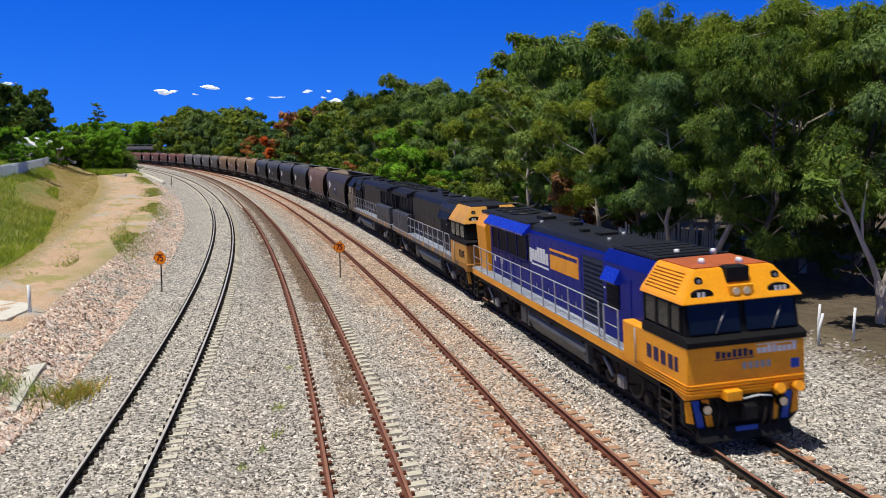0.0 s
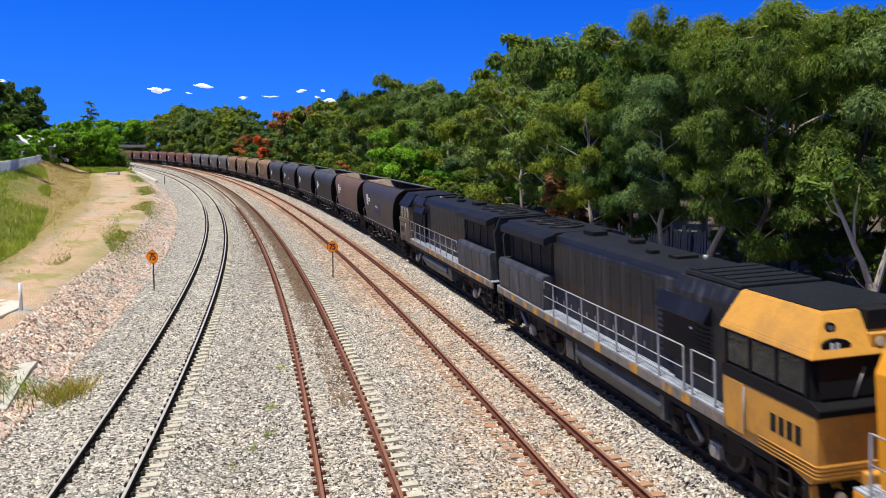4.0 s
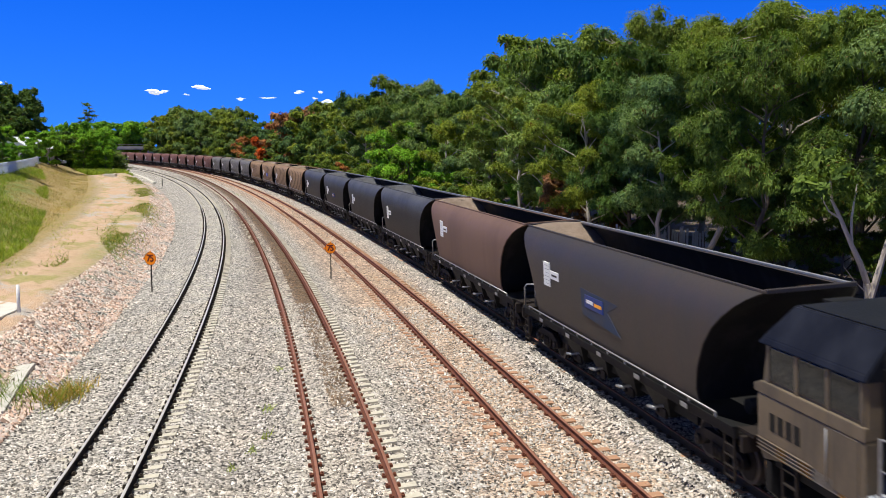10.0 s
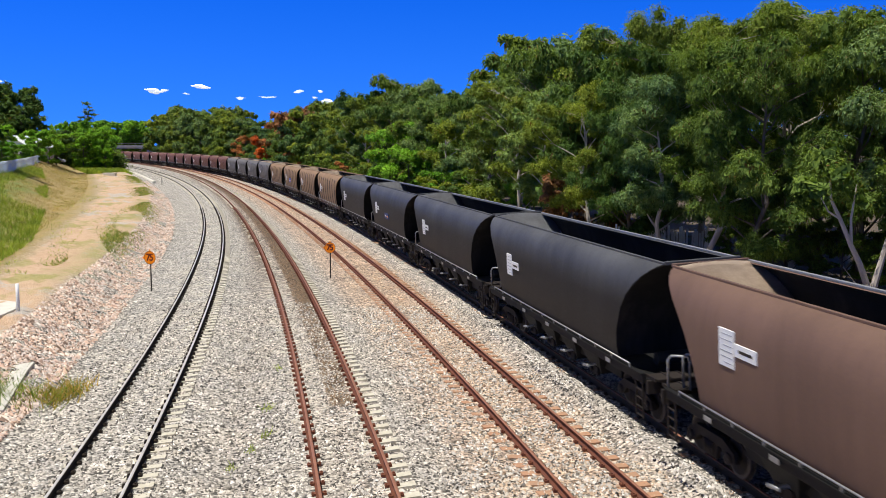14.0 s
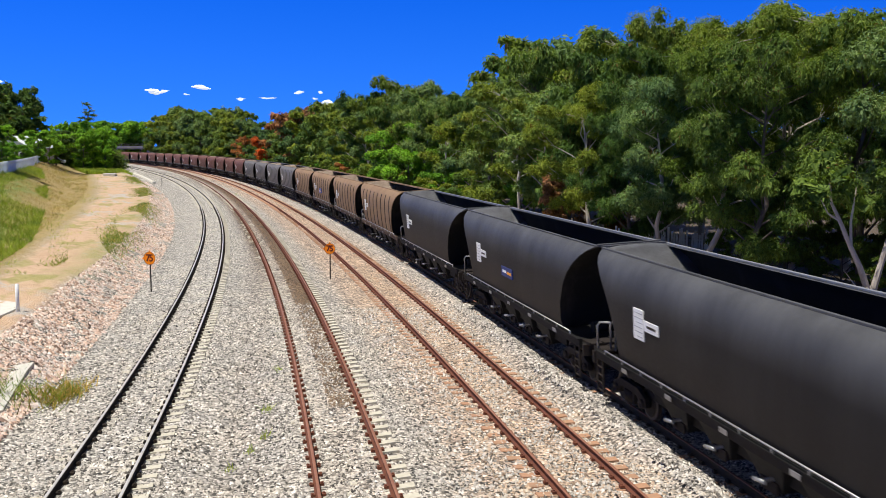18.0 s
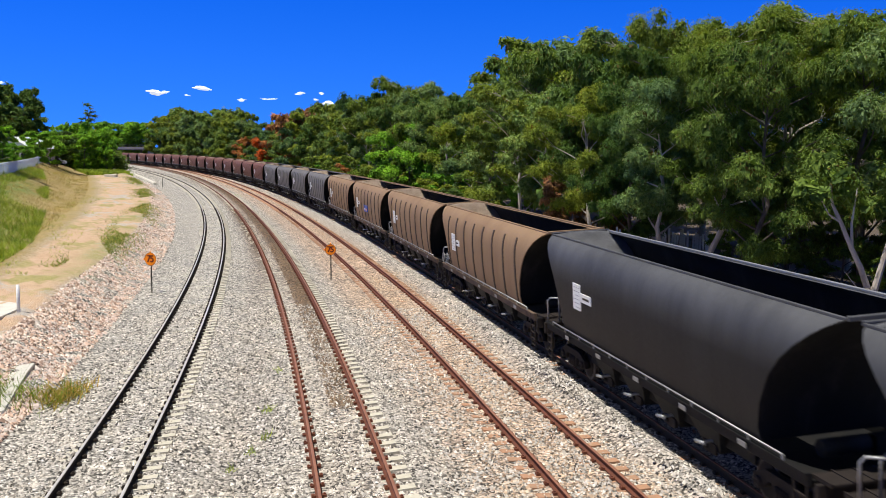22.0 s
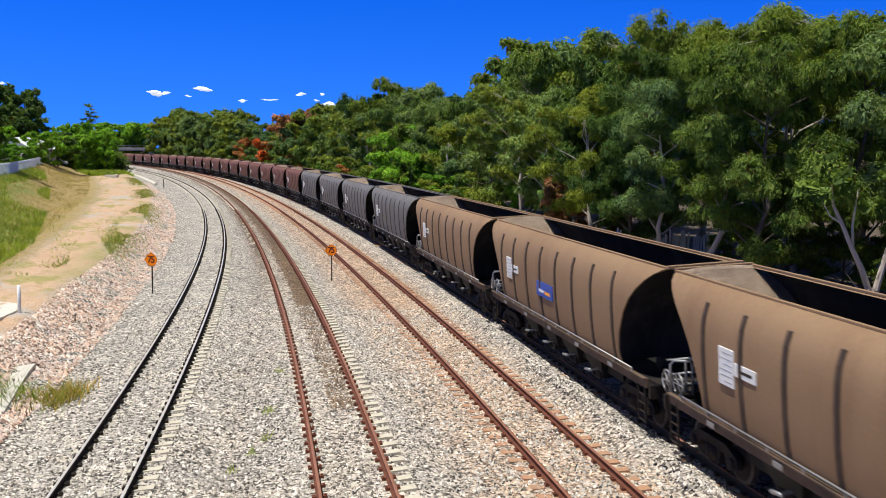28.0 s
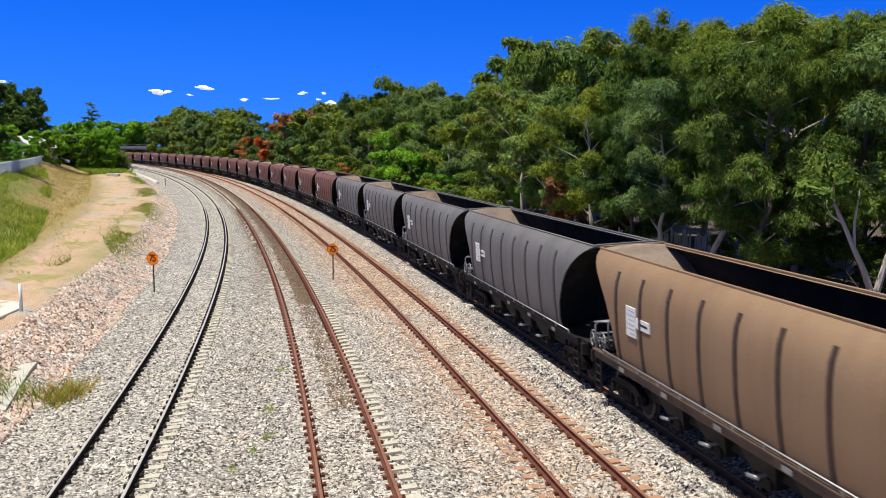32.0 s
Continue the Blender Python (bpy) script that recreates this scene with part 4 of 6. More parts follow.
WAGON_KINDS = {
    "sooty": (SOOTY_BROWN, "soot-darkened brown coal hopper wagon with a blue emblem panel", None, True, DUST_BEIGE, UNDER, 4.35, 2.98),
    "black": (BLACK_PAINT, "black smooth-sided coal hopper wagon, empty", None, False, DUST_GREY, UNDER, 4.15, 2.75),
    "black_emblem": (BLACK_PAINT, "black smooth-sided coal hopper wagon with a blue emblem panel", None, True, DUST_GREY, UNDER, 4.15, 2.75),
    "brown": (BROWN_PAINT, "faded brown smooth-sided coal hopper wagon, empty", None, False, DUST_BEIGE, UNDER, 4.3, 3.05),
    "tan": (TAN_PAINT, "dusty tan-brown ribbed coal hopper wagon, empty", DARK_RIB, False, DUST_BEIGE, DUSTY_SILL, 4.45, 2.73),
    "tan_emblem": (TAN_PAINT, "dusty tan-brown ribbed coal hopper wagon with a blue emblem panel", DARK_RIB, True, DUST_BEIGE, DUSTY_SILL, 4.45, 2.73),
    "grey": (GREY_PAINT, "coal-dusted dark grey ribbed coal hopper wagon", GREY_RIB, False, DUST_BEIGE, UNDER, 4.45, 2.73),
    "red": (RED_PAINT, "red-brown coal hopper wagon, empty", RED_RIB, False, DUST_BEIGE, UNDER, 4.45, 2.73),
}
ORDER = ["sooty", "brown", "black", "black", "black_emblem", "black", "tan", "tan", "tan_emblem", "tan", "grey", "grey", "grey", "grey"] + ["red"] * 23

TRAIN = []          # thing, length along the line of its middle at the start, metres between bogies


def build_wagons():
    made = {}
    for n, kind in enumerate(ORDER):
        s = FIRST_WAGON + WAGON_PITCH * n
        if kind in made:
            w = copy_thing(made[kind], pose(0, 0, 0))
        else:
            w = made[kind] = make_wagon(*WAGON_KINDS[kind])
        TRAIN.append((w, s, 11.9))


SPEED = 6.91


def gone(t):
    """Metres that the train has run by t seconds: it eases off slightly at the end."""
    return SPEED * t - 0.0067 * max(0.0, t - 22.0) ** 2


WAGON_PITCH = 16.07
FIRST_WAGON = 95.4


def on_line(s, between):
    """The pose of a vehicle whose middle is at length s, on two bogies that far apart (less than nought: turned about)."""
    if between < 0:
        return on_line(s, -between) @ Matrix.Rotation(math.pi, 4, "Z")
    a, b = LINE_D.at(s - between / 2), LINE_D.at(s + between / 2)
    d = b - a
    h = math.atan2(d[0], d[1])
    mid = (a + b) / 2
    return Matrix.Translation((mid[0], mid[1], mid[2])) @ Matrix.Rotation(-h, 4, "Z") @ Matrix.Rotation(-math.atan2(LINE_D.cant, 1.505), 4, "Y")


build_wagons()


# ---------------------------------------------------------------- locomotives
def both(a, b):
    return sorted((a, b))


def loco_bogie(loco, y):
    bm = B()
    box(bm, -0.7, 0.7, -0.35, 0.35, 0.55, 0.95, 0.03)
    box(bm, -0.75, 0.75, -2.3, -2.15, 0.6, 0.8, 0.02)
    box(bm, -0.75, 0.75, 2.15, 2.3, 0.6, 0.8, 0.02)
    bg = part("bogie", bm, UNDER, loco)
    bg.matrix_basis = Matrix.Translation((0, y, 0))
    for sx in (-1, 1):
        bm = B()
        prism(bm, [(-2.55, 0.62), (-2.45, 0.9), (-0.5, 1.0), (0.5, 1.0), (2.45, 0.9), (2.55, 0.62), (2.1, 0.60), (1.3, 0.78), (0.5, 0.60), (-0.5, 0.60), (-1.3, 0.78), (-2.1, 0.60)], 0, sx * 1.1 - 0.07, sx * 1.1 + 0.07, 0.015)
        part("side_frame", bm, BOGIE, bg)
        for k in (-1.85, 0, 1.85):
            bm = B()
            box(bm, *both(sx * 1.12, sx * 1.26), k - 0.2, k + 0.2, 0.36, 0.72, 0.03)
            tube(bm, [(sx * 1.2, k, 0.53), (sx * 1.3, k, 0.53)], 0.14, 12)
            part("axle_box", bm, BOGIE if k else STEEL, bg)
            for q in (-0.33, 0.33):
                bm = B()
                tube(bm, [(sx * 1.12, k + q, 0.66), (sx * 1.12, k + q, 1.05)], 0.1, 10)
                part("spring", bm, BOGIE, bg)
        bm = B()
        tube(bm, [(sx * 1.22, 0.6, 0.55), (sx * 1.24, 1.2, 0.98)], 0.06, 8)
        part("damper", bm, STEEL, bg)
    for k in (-1.85, 0, 1.85):
        wheelset(bg, k, 0.53)


def cab_roof(paint, loco, rear):
    """A faceted brow roof: chamfered sides, a slanted front."""
    prof = [(-1.50, 3.40), (-1.44, 3.52), (-0.98, 4.12), (0.98, 4.12), (1.44, 3.52), (1.50, 3.40)]
    bm = B()
    def ring(y_low, y_high):
        return [bm.verts.new((x, y_low + (y_high - y_low) * (z - 3.4) / 0.72, z)) for x, z in prof]
    rings = [ring(-10.66, -10.22), ring(rear + 0.05, rear + 0.05)]
    n = len(prof)
    for i in range(n - 1):
        bm.faces.new((rings[0][i], rings[0][i + 1], rings[1][i + 1], rings[1][i]))
    bm.faces.new(rings[0]), bm.faces.new(list(reversed(rings[1])))
    bm.faces.new((rings[0][0], rings[1][0], rings[1][-1], rings[0][-1]))
    bmesh.ops.recalc_face_normals(bm, faces=bm.faces)
    bmesh.ops.bevel(bm, geom=bm.edges[:], offset=0.025, segments=2, affect="EDGES")
    return part("cab_roof", bm, paint, loco)


def bars(loco, name, material, axis, plane, spans, label=""):
    """Plain bars standing in for lettering on a face of the loco. spans: (a0, a1, z0, z1)."""
    for a0, a1, z0, z1 in spans:
        bm = B()
        if axis == "x":
            box(bm, *both(plane, plane + (0.006 if plane > 0 else -0.006)), a0, a1, z0, z1)
        else:
            box(bm, a0, a1, plane - 0.006, plane, z0, z1)
        part(name.rstrip("s"), bm, material, loco, label.rstrip("s"))


def make_loco(label, side, cab, cab_lower, wing, roof, sill, top_plate, post_paint, rear_panel, clean, r0, broad, trim):
    """A locomotive, cab at the low end of y. r0: where the radiator section begins; broad: paint of a full-width radiator base, or None."""
    L = empty("locomotive", label, "locomotive", "locomotives of the coal train")
    # cr: the rear of the cab's upper part; eq: where the engine hood begins
    cr, eq = (-8.8, -5.4) if clean else (-7.5, -4.6)
    # underframe
    bm = B()
    box(bm, -1.38, 1.38, -10.3, 10.45, 1.12, 1.5, 0.02)
    part("underframe", bm, UNDER, L)
    for sx in (-1, 1):
        bm = B()
        box(bm, *both(sx * 1.385, sx * 1.46), -10.3, 10.5, 1.32, 1.56, 0.012)
        part("side_sill", bm, sill, L)
        bm = B()
        box(bm, *both(sx * 0.96, sx * 1.455), -7.45, 10.5, 1.56, 1.605, 0.006)
        for k in range(4):
            x = 1.02 + 0.11 * k
            box(bm, *both(sx * x, sx * (x + 0.03)), -7.4, 10.45, 1.605, 1.625)
        part("walkway", bm, WALKWAY, L)
    loco_bogie(L, -6.7)
    loco_bogie(L, 6.7)
    # fuel tank and air reservoirs
    bm = B()
    prism(bm, [(-1.30, 1.05), (-1.42, 0.82), (-1.12, 0.34), (1.12, 0.34), (1.42, 0.82), (1.30, 1.05)], 1, -4.3, 1.7, 0.03)
    for y in (-4.3, 1.7):
        box(bm, -1.36, -1.1, y - 0.12, y + 0.12, 0.5, 1.12, 0.02)
    part("fuel_tank", bm, TANK_GREY, L)
    for sx in (-1, 1):
        for y0, y1 in ((-4.0, -1.2), (-0.9, 1.6)):
            bm = B()
            tube(bm, [(sx * 1.2, y0, 1.14), (sx * 1.2, y0 + 0.12, 1.14), (sx * 1.2, y1, 1.14)], 0.17, 12)
            part("air_reservoir", bm, UNDER, L)
        bm = B()
        box(bm, *both(sx * 1.0, sx * 1.36), 2.0, 2.7, 0.5, 1.1, 0.03)
        part("battery_box", bm, TANK_GREY, L)
    # long hood
    bm = B()
    prism(bm, [(-1.02, 1.6), (-1.02, 3.84), (-0.98, 3.92), (0.98, 3.92), (1.02, 3.84), (1.02, 1.6)], 1, eq, r0, 0.015)
    part("engine_hood", bm, side, L)
    bm = B()
    prism(bm, [(-0.99, 3.92), (-0.90, 4.06), (-0.62, 4.14), (0.62, 4.14), (0.90, 4.06), (0.99, 3.92)], 1, eq, r0, 0.02)
    part("hood_roof", bm, roof, L)
    for sx in (-1, 1):
        y = -0.2
        for k in range(int((r0 + 3.2) / 0.7)):
            bm = B()
            box(bm, *both(sx * 1.0, sx * 1.032), -3.2 + 0.7 * k, -3.2 + 0.7 * k + 0.685, 1.7, 3.72, 0.006)
            dr = part("hood_door", bm, side, L)
            bm = B()
            box(bm, *both(sx * 1.032, sx * 1.06), -3.2 + 0.7 * k + 0.52, -3.2 + 0.7 * k + 0.56, 1.9, 2.06)
            part("latch", bm, STEEL, dr)
        bm = B()
        box(bm, *both(sx * 0.99, sx * 1.03), eq + 0.1, -3.4, 1.68, 3.66, 0.01)
        sh = part("louvred_shutter", bm, SHUTTER if clean else side, L, "dull grey-blue louvred shutter" if clean else "")
        for k in range(13):
            bm = B()
            zz = 1.78 + 0.145 * k
            prism(bm, [(sx * 1.03, zz), (sx * 1.065, zz), (sx * 1.03, zz + 0.09)], 1, eq + 0.17, -3.47)
            part("slat", bm, SHUTTER if clean else side, sh)
    # equipment section behind the cab
    bm = B()
    prism(bm, [(-1.16, 1.6), (-1.16, 3.75), (-0.98, 4.06), (0.98, 4.06), (1.16, 3.75), (1.16, 1.6)], 1, cr, eq, 0.02)
    part("equipment_hood", bm, side, L)
    bm = B()
    box(bm, -0.92, 0.92, cr + 0.2, eq - 0.2, 4.06, 4.17, 0.03)
    hatch = part("roof_hatch", bm, roof, L)
    for k in range(5):
        bm = B()
        box(bm, -0.8, 0.8, cr + 0.4 + 0.5 * k, cr + 0.75 + 0.5 * k, 4.165, 4.2, 0.01)
        part("hatch_panel", bm, roof, hatch)
    for sx in (-1, 1):
        bm = B()
        prism(bm, [(sx * 1.14, 3.55), (sx * 1.34, 3.22), (sx * 1.36, 3.26), (sx * 1.16, 3.62)], 1, -6.7 if clean else -6.5, -5.65 if clean else -4.0, 0.008)
        prism(bm, [(sx * 1.14, 3.20), (sx * 1.34, 3.22), (sx * 1.14, 3.55)], 1, *((-6.7, -6.66) if clean else (-6.5, -6.46)))
        prism(bm, [(sx * 1.14, 3.20), (sx * 1.34, 3.22), (sx * 1.14, 3.55)], 1, *((-5.69, -5.65) if clean else (-4.04, -4.0)))
        part("intake_awning", bm, wing, L)
        bm = B()
        box(bm, *both(sx * 0.99, sx * 1.185), -6.62 if clean else -6.42, -5.72 if clean else -4.1, 2.5 if clean else 2.1, 3.3, 0.008)
        vent = part("intake_grille", bm, RUBBER, L)
        for k in range(7):
            bm = B()
            box(bm, *both(sx * 1.185, sx * 1.205), -6.58, -5.76, 2.54 + 0.1 * k, 2.57 + 0.1 * k)
            part("slat", bm, UNDER, vent)
        bm = B()
        box(bm, *both(sx * 1.15, sx * 1.18), -7.45, -6.8, 1.68, 3.45, 0.012)
        part("equipment_door", bm, side, L)
        if trim is DUSTY_CAB:
            bm = B()
            box(bm, *both(sx * 1.186, sx * 1.215), -7.42, -4.75, 1.95, 3.62, 0.01)
            part("open_side_grille", bm, RUBBER, L, "large black open side grille")
        bm = B()
        box(bm, *both(sx * 1.18, sx * 1.187), -5.62, -5.5, 2.95, 3.0)
        part("notice_plate", bm, WHITE, L)
    # radiator section with overhanging wings
    rp = 8.75 if clean else 10.1
    bm = B()
    prism(bm, [(-0.98, 1.6), (-0.98, 4.05), (0.98, 4.05), (0.98, 1.6)], 1, r0, 10.0, 0.015)
    part("radiator_body", bm, side, L)
    bm = B()
    box(bm, -1.02, 1.02, r0, 10.02, 4.05, 4.16, 0.03)
    part("radiator_roof", bm, roof, L)
    for sx in (-1, 1):
        bm = B()
        prism(bm, [(sx * 0.98, 4.12), (sx * 1.33, 3.78), (sx * 1.32, 3.70), (sx * 0.98, 3.84)] if not broad else [(sx * 0.98, 4.15), (sx * 1.40, 4.0), (sx * 1.42, 3.78), (sx * 1.38, 3.76), (sx * 0.98, 3.9)], 1, r0 - 0.2, rp - 0.3, 0.015)
        part("radiator_wing", bm, wing, L)
        bm = B()
        box(bm, *both(sx * 0.97, sx * 1.0), r0 + 0.15, rp - 0.4, 2.72, 3.66 if not broad else 3.86)
        gr = part("radiator_grille", bm, RUBBER, L, "black open radiator mesh")
        for k in range(5):
            bm = B()
            yy = r0 + 0.3 + (rp - r0 - 0.9) * k / 4
            box(bm, *both(sx * 1.0, sx * 1.03), yy, yy + 0.05, 2.72, 3.66)
            part("mesh_post", bm, side, gr)
        if broad:
            bm = B()
            prism(bm, [(sx * 0.97, 1.6), (sx * 1.43, 1.6), (sx * 1.43, 2.62), (sx * 1.36, 2.74), (sx * 0.97, 2.74)], 1, r0, 10.2, 0.02)
            base = part("radiator_base", bm, broad, L)
            for k in range(4):
                bm = B()
                box(bm, *both(sx * 1.425, sx * 1.445), r0 + 0.2 + 1.3 * k, r0 + 1.35 + 1.3 * k, 1.72, 2.55, 0.008)
                part("base_panel", bm, broad, base)
        for k in range(int((rp - r0) / 1.1)):
            bm = B()
            box(bm, *both(sx * 0.97, sx * 1.015), r0 + 0.1 + 1.1 * k, r0 + 1.12 + 1.1 * k, 1.7, 2.62, 0.01)
            part("hood_door", bm, side, L)
        for k in range(2 if clean else 0):
            bm = B()
            box(bm, *both(sx * 1.015, sx * 1.021), 7.6 - 1.3 * k, 7.9 - 1.3 * k, 2.15, 2.4)
            part("notice_plate", bm, WHITE, L)
    bm = B()
    prism(bm, [(-1.12, 1.6), (-1.22, 3.5), (-0.95, 4.12), (0.95, 4.12), (1.22, 3.5), (1.12, 1.6)], 1, rp, 10.32, 0.02)
    part("rear_panel", bm, rear_panel, L)
    # roof equipment
    for y in (6.2, 7.6, 9.0):
        bm = B()
        tube(bm, [(0, y, 4.14), (0, y, 4.22)], 0.62, 20)
        fn = part("cooling_fan", bm, roof, L)
        for a in range(6):
            bm = B()
            c, s = math.cos(a * math.pi / 6), math.sin(a * math.pi / 6)
            tube(bm, [(-0.55 * c, y - 0.55 * s, 4.235 + 0.004 * a), (0.55 * c, y + 0.55 * s, 4.235 + 0.004 * a)], 0.012, 4)
            part("guard_bar", bm, UNDER, fn)
    for x, y, w, l, h in ((0, 3.4, 0.5, 0.9, 0.16), (0.2, 0.6, 0.35, 0.5, 0.14), (-0.3, -1.6, 0.25, 0.4, 0.12), (0, -2.8, 0.6, 0.5, 0.1)):
        bm = B()
        box(bm, x - w / 2, x + w / 2, y - l / 2, y + l / 2, 4.10, 4.12 + h, 0.02)
        part("roof_vent", bm, UNDER, L)
    for x, y in ((-0.5, -4.3), (0.4, -3.2), (-0.55, 2.2), (0.5, 4.6)) if clean else ((0.4, -3.2),):
        bm = B()
        tube(bm, [(x, y, 4.06), (x, y, 4.22)], 0.07, 8)
        part("vent_pipe", bm, STEEL, L)
    # cab
    bm = B()
    prism(bm, [(-10.55, 1.18), (-10.75, 1.45), (-10.75, 2.44), (-7.5, 2.44), (-7.5, 1.32), (-9.9, 1.32)], 0, -1.46, 1.46, 0.03)
    part("cab_body", bm, cab, L)
    for k in range(4):
        bm = B()
        tube(bm, [(-1.47, -8.9, 1.36 + 0.07 * k), (-1.47, -10.74, 1.36 + 0.07 * k), (-1.4, -10.78, 1.36 + 0.07 * k), (1.4, -10.78, 1.36 + 0.07 * k), (1.47, -10.74, 1.36 + 0.07 * k), (1.47, -8.9, 1.36 + 0.07 * k)], 0.018, 4)
        part("nose_rib", bm, cab, L)
    bm = B()
    prism(bm, [(-10.84, 2.44), (-10.86, 2.58), (-10.6, 2.68), (cr, 2.68), (cr, 2.44)], 0, -1.475, 1.475, 0.02)
    part("window_ledge", bm, trim, L)
    bm = B()
    prism(bm, [(-10.62, 2.66), (-10.46, 3.42), (cr, 3.42), (cr, 2.66)], 0, -1.40, 1.40)
    part("cab_core", bm, trim, L)
    for x0, x1 in ((-1.32, -0.08), (0.08, 1.32)):
        bm = B()
        vs = [bm.verts.new(p) for p in ((x0, -10.66, 2.72), (x1, -10.66, 2.72), (x1, -10.52, 3.38), (x0, -10.52, 3.38))]
        f = bm.faces.new(vs)
        bmesh.ops.solidify(bm, geom=[f], thickness=0.02)
        part("windscreen", bm, GLASS, L)
        bm = B()
        xm = (x0 + x1) / 2
        tube(bm, [(xm, -10.69, 2.70), (xm + 0.28, -10.58, 3.2)], 0.014, 4)
        part("wiper", bm, STEEL, L)
    for sx in (-1, 1):
        wl = (cr + 10.28) / 3
        for y0, y1 in [(-10.35 + wl * q, -10.43 + wl * (q + 1)) for q in range(3)]:
            bm = B()
            box(bm, *both(sx * 1.40, sx * 1.425), y0, y1, 2.74, 3.36, 0.008)
            part("side_window", bm, GLASS, L)
        for y in [-10.39 + wl * q for q in range(4)]:
            bm = B()
            box(bm, *both(sx * 1.40, sx * 1.445), y - 0.045, y + 0.045, 2.66, 3.42, 0.006)
            part("window_pillar", bm, trim, L)
        bm = B()
        box(bm, *both(sx * 1.455, sx * 1.475), -8.35, -7.65, 1.4, 2.42, 0.01)
        dr = part("cab_door", bm, cab, L)
        bm = B()
        tube(bm, [(sx * 1.52, -8.45, 1.5), (sx * 1.52, -8.45, 2.4)], 0.018, 6)
        part("grab_rail", bm, post_paint, dr)
    cab_roof(cab if trim is not DUSTY_CAB else SOOT, L, cr)
    for sx in (-1, 1):
        for k in range(7 if clean else 0):
            bm = B()
            f = 0.12 + 0.115 * k
            x, z = 1.44 + (0.98 - 1.44) * f, 3.52 + 0.60 * f
            tube(bm, [(sx * (x + 0.012), -10.15 + 0.2 * f, z + 0.012), (sx * (x + 0.012), cr - 0.1, z + 0.012)], 0.016, 4)
            part("roof_rib", bm, cab, L)
    bm = B()
    box(bm, -0.92, 0.92, -10.1, cr - 0.05, 4.12, 4.15, 0.01)
    part("roof_plate", bm, top_plate, L)
    for x, y in () if not clean else ((-0.45, -9.7), (0.35, -9.9), (0.6, -8.6), (-0.2, -8.2)):
        bm = B()
        tube(bm, [(x, y, 4.14), (x, y, 4.24), (x, y, 4.27)], 0.085, 10, 0.05)
        part("antenna_dome", bm, WHITE, L)
    bm = B()
    box(bm, -0.28, 0.28, -10.45, -9.95, 3.80, 4.15, 0.02)
    hb = part("headlight_box", bm, RUBBER if clean else UNDER, L)
    def brow(z):
        return -10.66 + 0.44 * (z - 3.4) / 0.72
    bm = B()
    box(bm, -0.30, 0.30, brow(3.6) - 0.05, brow(3.6) + 0.1, 3.48, 3.76, 0.02)
    lb = part("light_panel", bm, cab, L)
    for x in (-0.13, 0.13):
        bm = B()
        tube(bm, [(x, brow(3.6) - 0.04, 3.62), (x, brow(3.6) - 0.075, 3.62)], 0.085, 14)
        part("headlight", bm, LAMP, lb)
    for sx in (-1, 1):
        bm = B()
        prism(bm, [(sx * 0.95 + 0.28 * math.cos(a) * (1.0 if abs(math.cos(a)) > 0.3 else 1.0), 3.60 + 0.12 * math.sin(a)) for a in [math.pi * 2 * k / 14 for k in range(14)]], 1, brow(3.6) - 0.03, brow(3.6) + 0.1)
        nb = part("number_box", bm, RUBBER, L)
        bm = B()
        for k in range(2 if sx < 0 else 3):
            xx = sx * 0.95 - 0.12 + 0.11 * k
            box(bm, xx, xx + 0.07, brow(3.6) - 0.036, brow(3.6) - 0.03, 3.54, 3.66)
        part("number_bar", bm, WHITE, nb)
        bm = B()
        tube(bm, [(sx * 0.95, brow(3.9) + 0.05, 3.88), (sx * 0.95, brow(3.9) - 0.05, 3.88)], 0.095, 14)
        mk = part("marker_light", bm, RUBBER, L)
        bm = B()
        tube(bm, [(sx * 0.95, brow(3.9) - 0.045, 3.88), (sx * 0.95, brow(3.9) - 0.06, 3.88)], 0.05, 10)
        part("lens", bm, STEEL, mk)
    # nose badge and numbers as bars
    if clean:
        bars(L, "emblem_bars", NAVY, "y", -10.752, [(-0.75 + 0.135 * k, -0.75 + 0.135 * k + 0.10, 2.14, 2.14 + h) for k, h in enumerate((0.16, 0.14, 0.13, 0.18, 0.18, 0.18, 0.13))] + [(-0.78, 0.2, 2.09, 2.115)], "dark purple emblem bars")
        bars(L, "emblem_bars", WHITE, "y", -10.752, [(0.27 + 0.125 * k, 0.27 + 0.125 * k + 0.10, 2.17, 2.17 + h) for k, h in enumerate((0.13, 0.13, 0.17, 0.17, 0.13, 0.13, 0.13, 0.18))] + [(0.25, 1.28, 2.36, 2.385)], "white emblem bars")
        bars(L, "number_bars", GALV, "y", -10.752, [(-0.1 + 0.15 * k, -0.1 + 0.15 * k + 0.1, 1.84, 2.0) for k in range(5)])
        bars(L, "class_plate", STICKER_BLUE, "y", -10.752, [(1.1, 1.32, 1.75, 1.97)])
    for sx in (-1, 1):
        bars(L, "number_bars", NAVY if clean else UNDER, "x", sx * 1.462, [(-10.3 + 0.27 * k, -10.12 + 0.27 * k, 1.80, 2.14) for k in range(5 if clean else 4)])
    # pilot, buffer gear and front fittings
    bm = B()
    prism(bm, [(-1.45, 1.2), (-1.45, 0.62), (-1.1, 0.28), (1.1, 0.28), (1.45, 0.62), (1.45, 1.2)], 1, -10.5, -10.3, 0.02)
    part("pilot_plate", bm, UNDER, L)
    for sx in (-1, 1):
        for k in range(3):
            bm = B()
            x0 = 0.72 + 0.24 * k
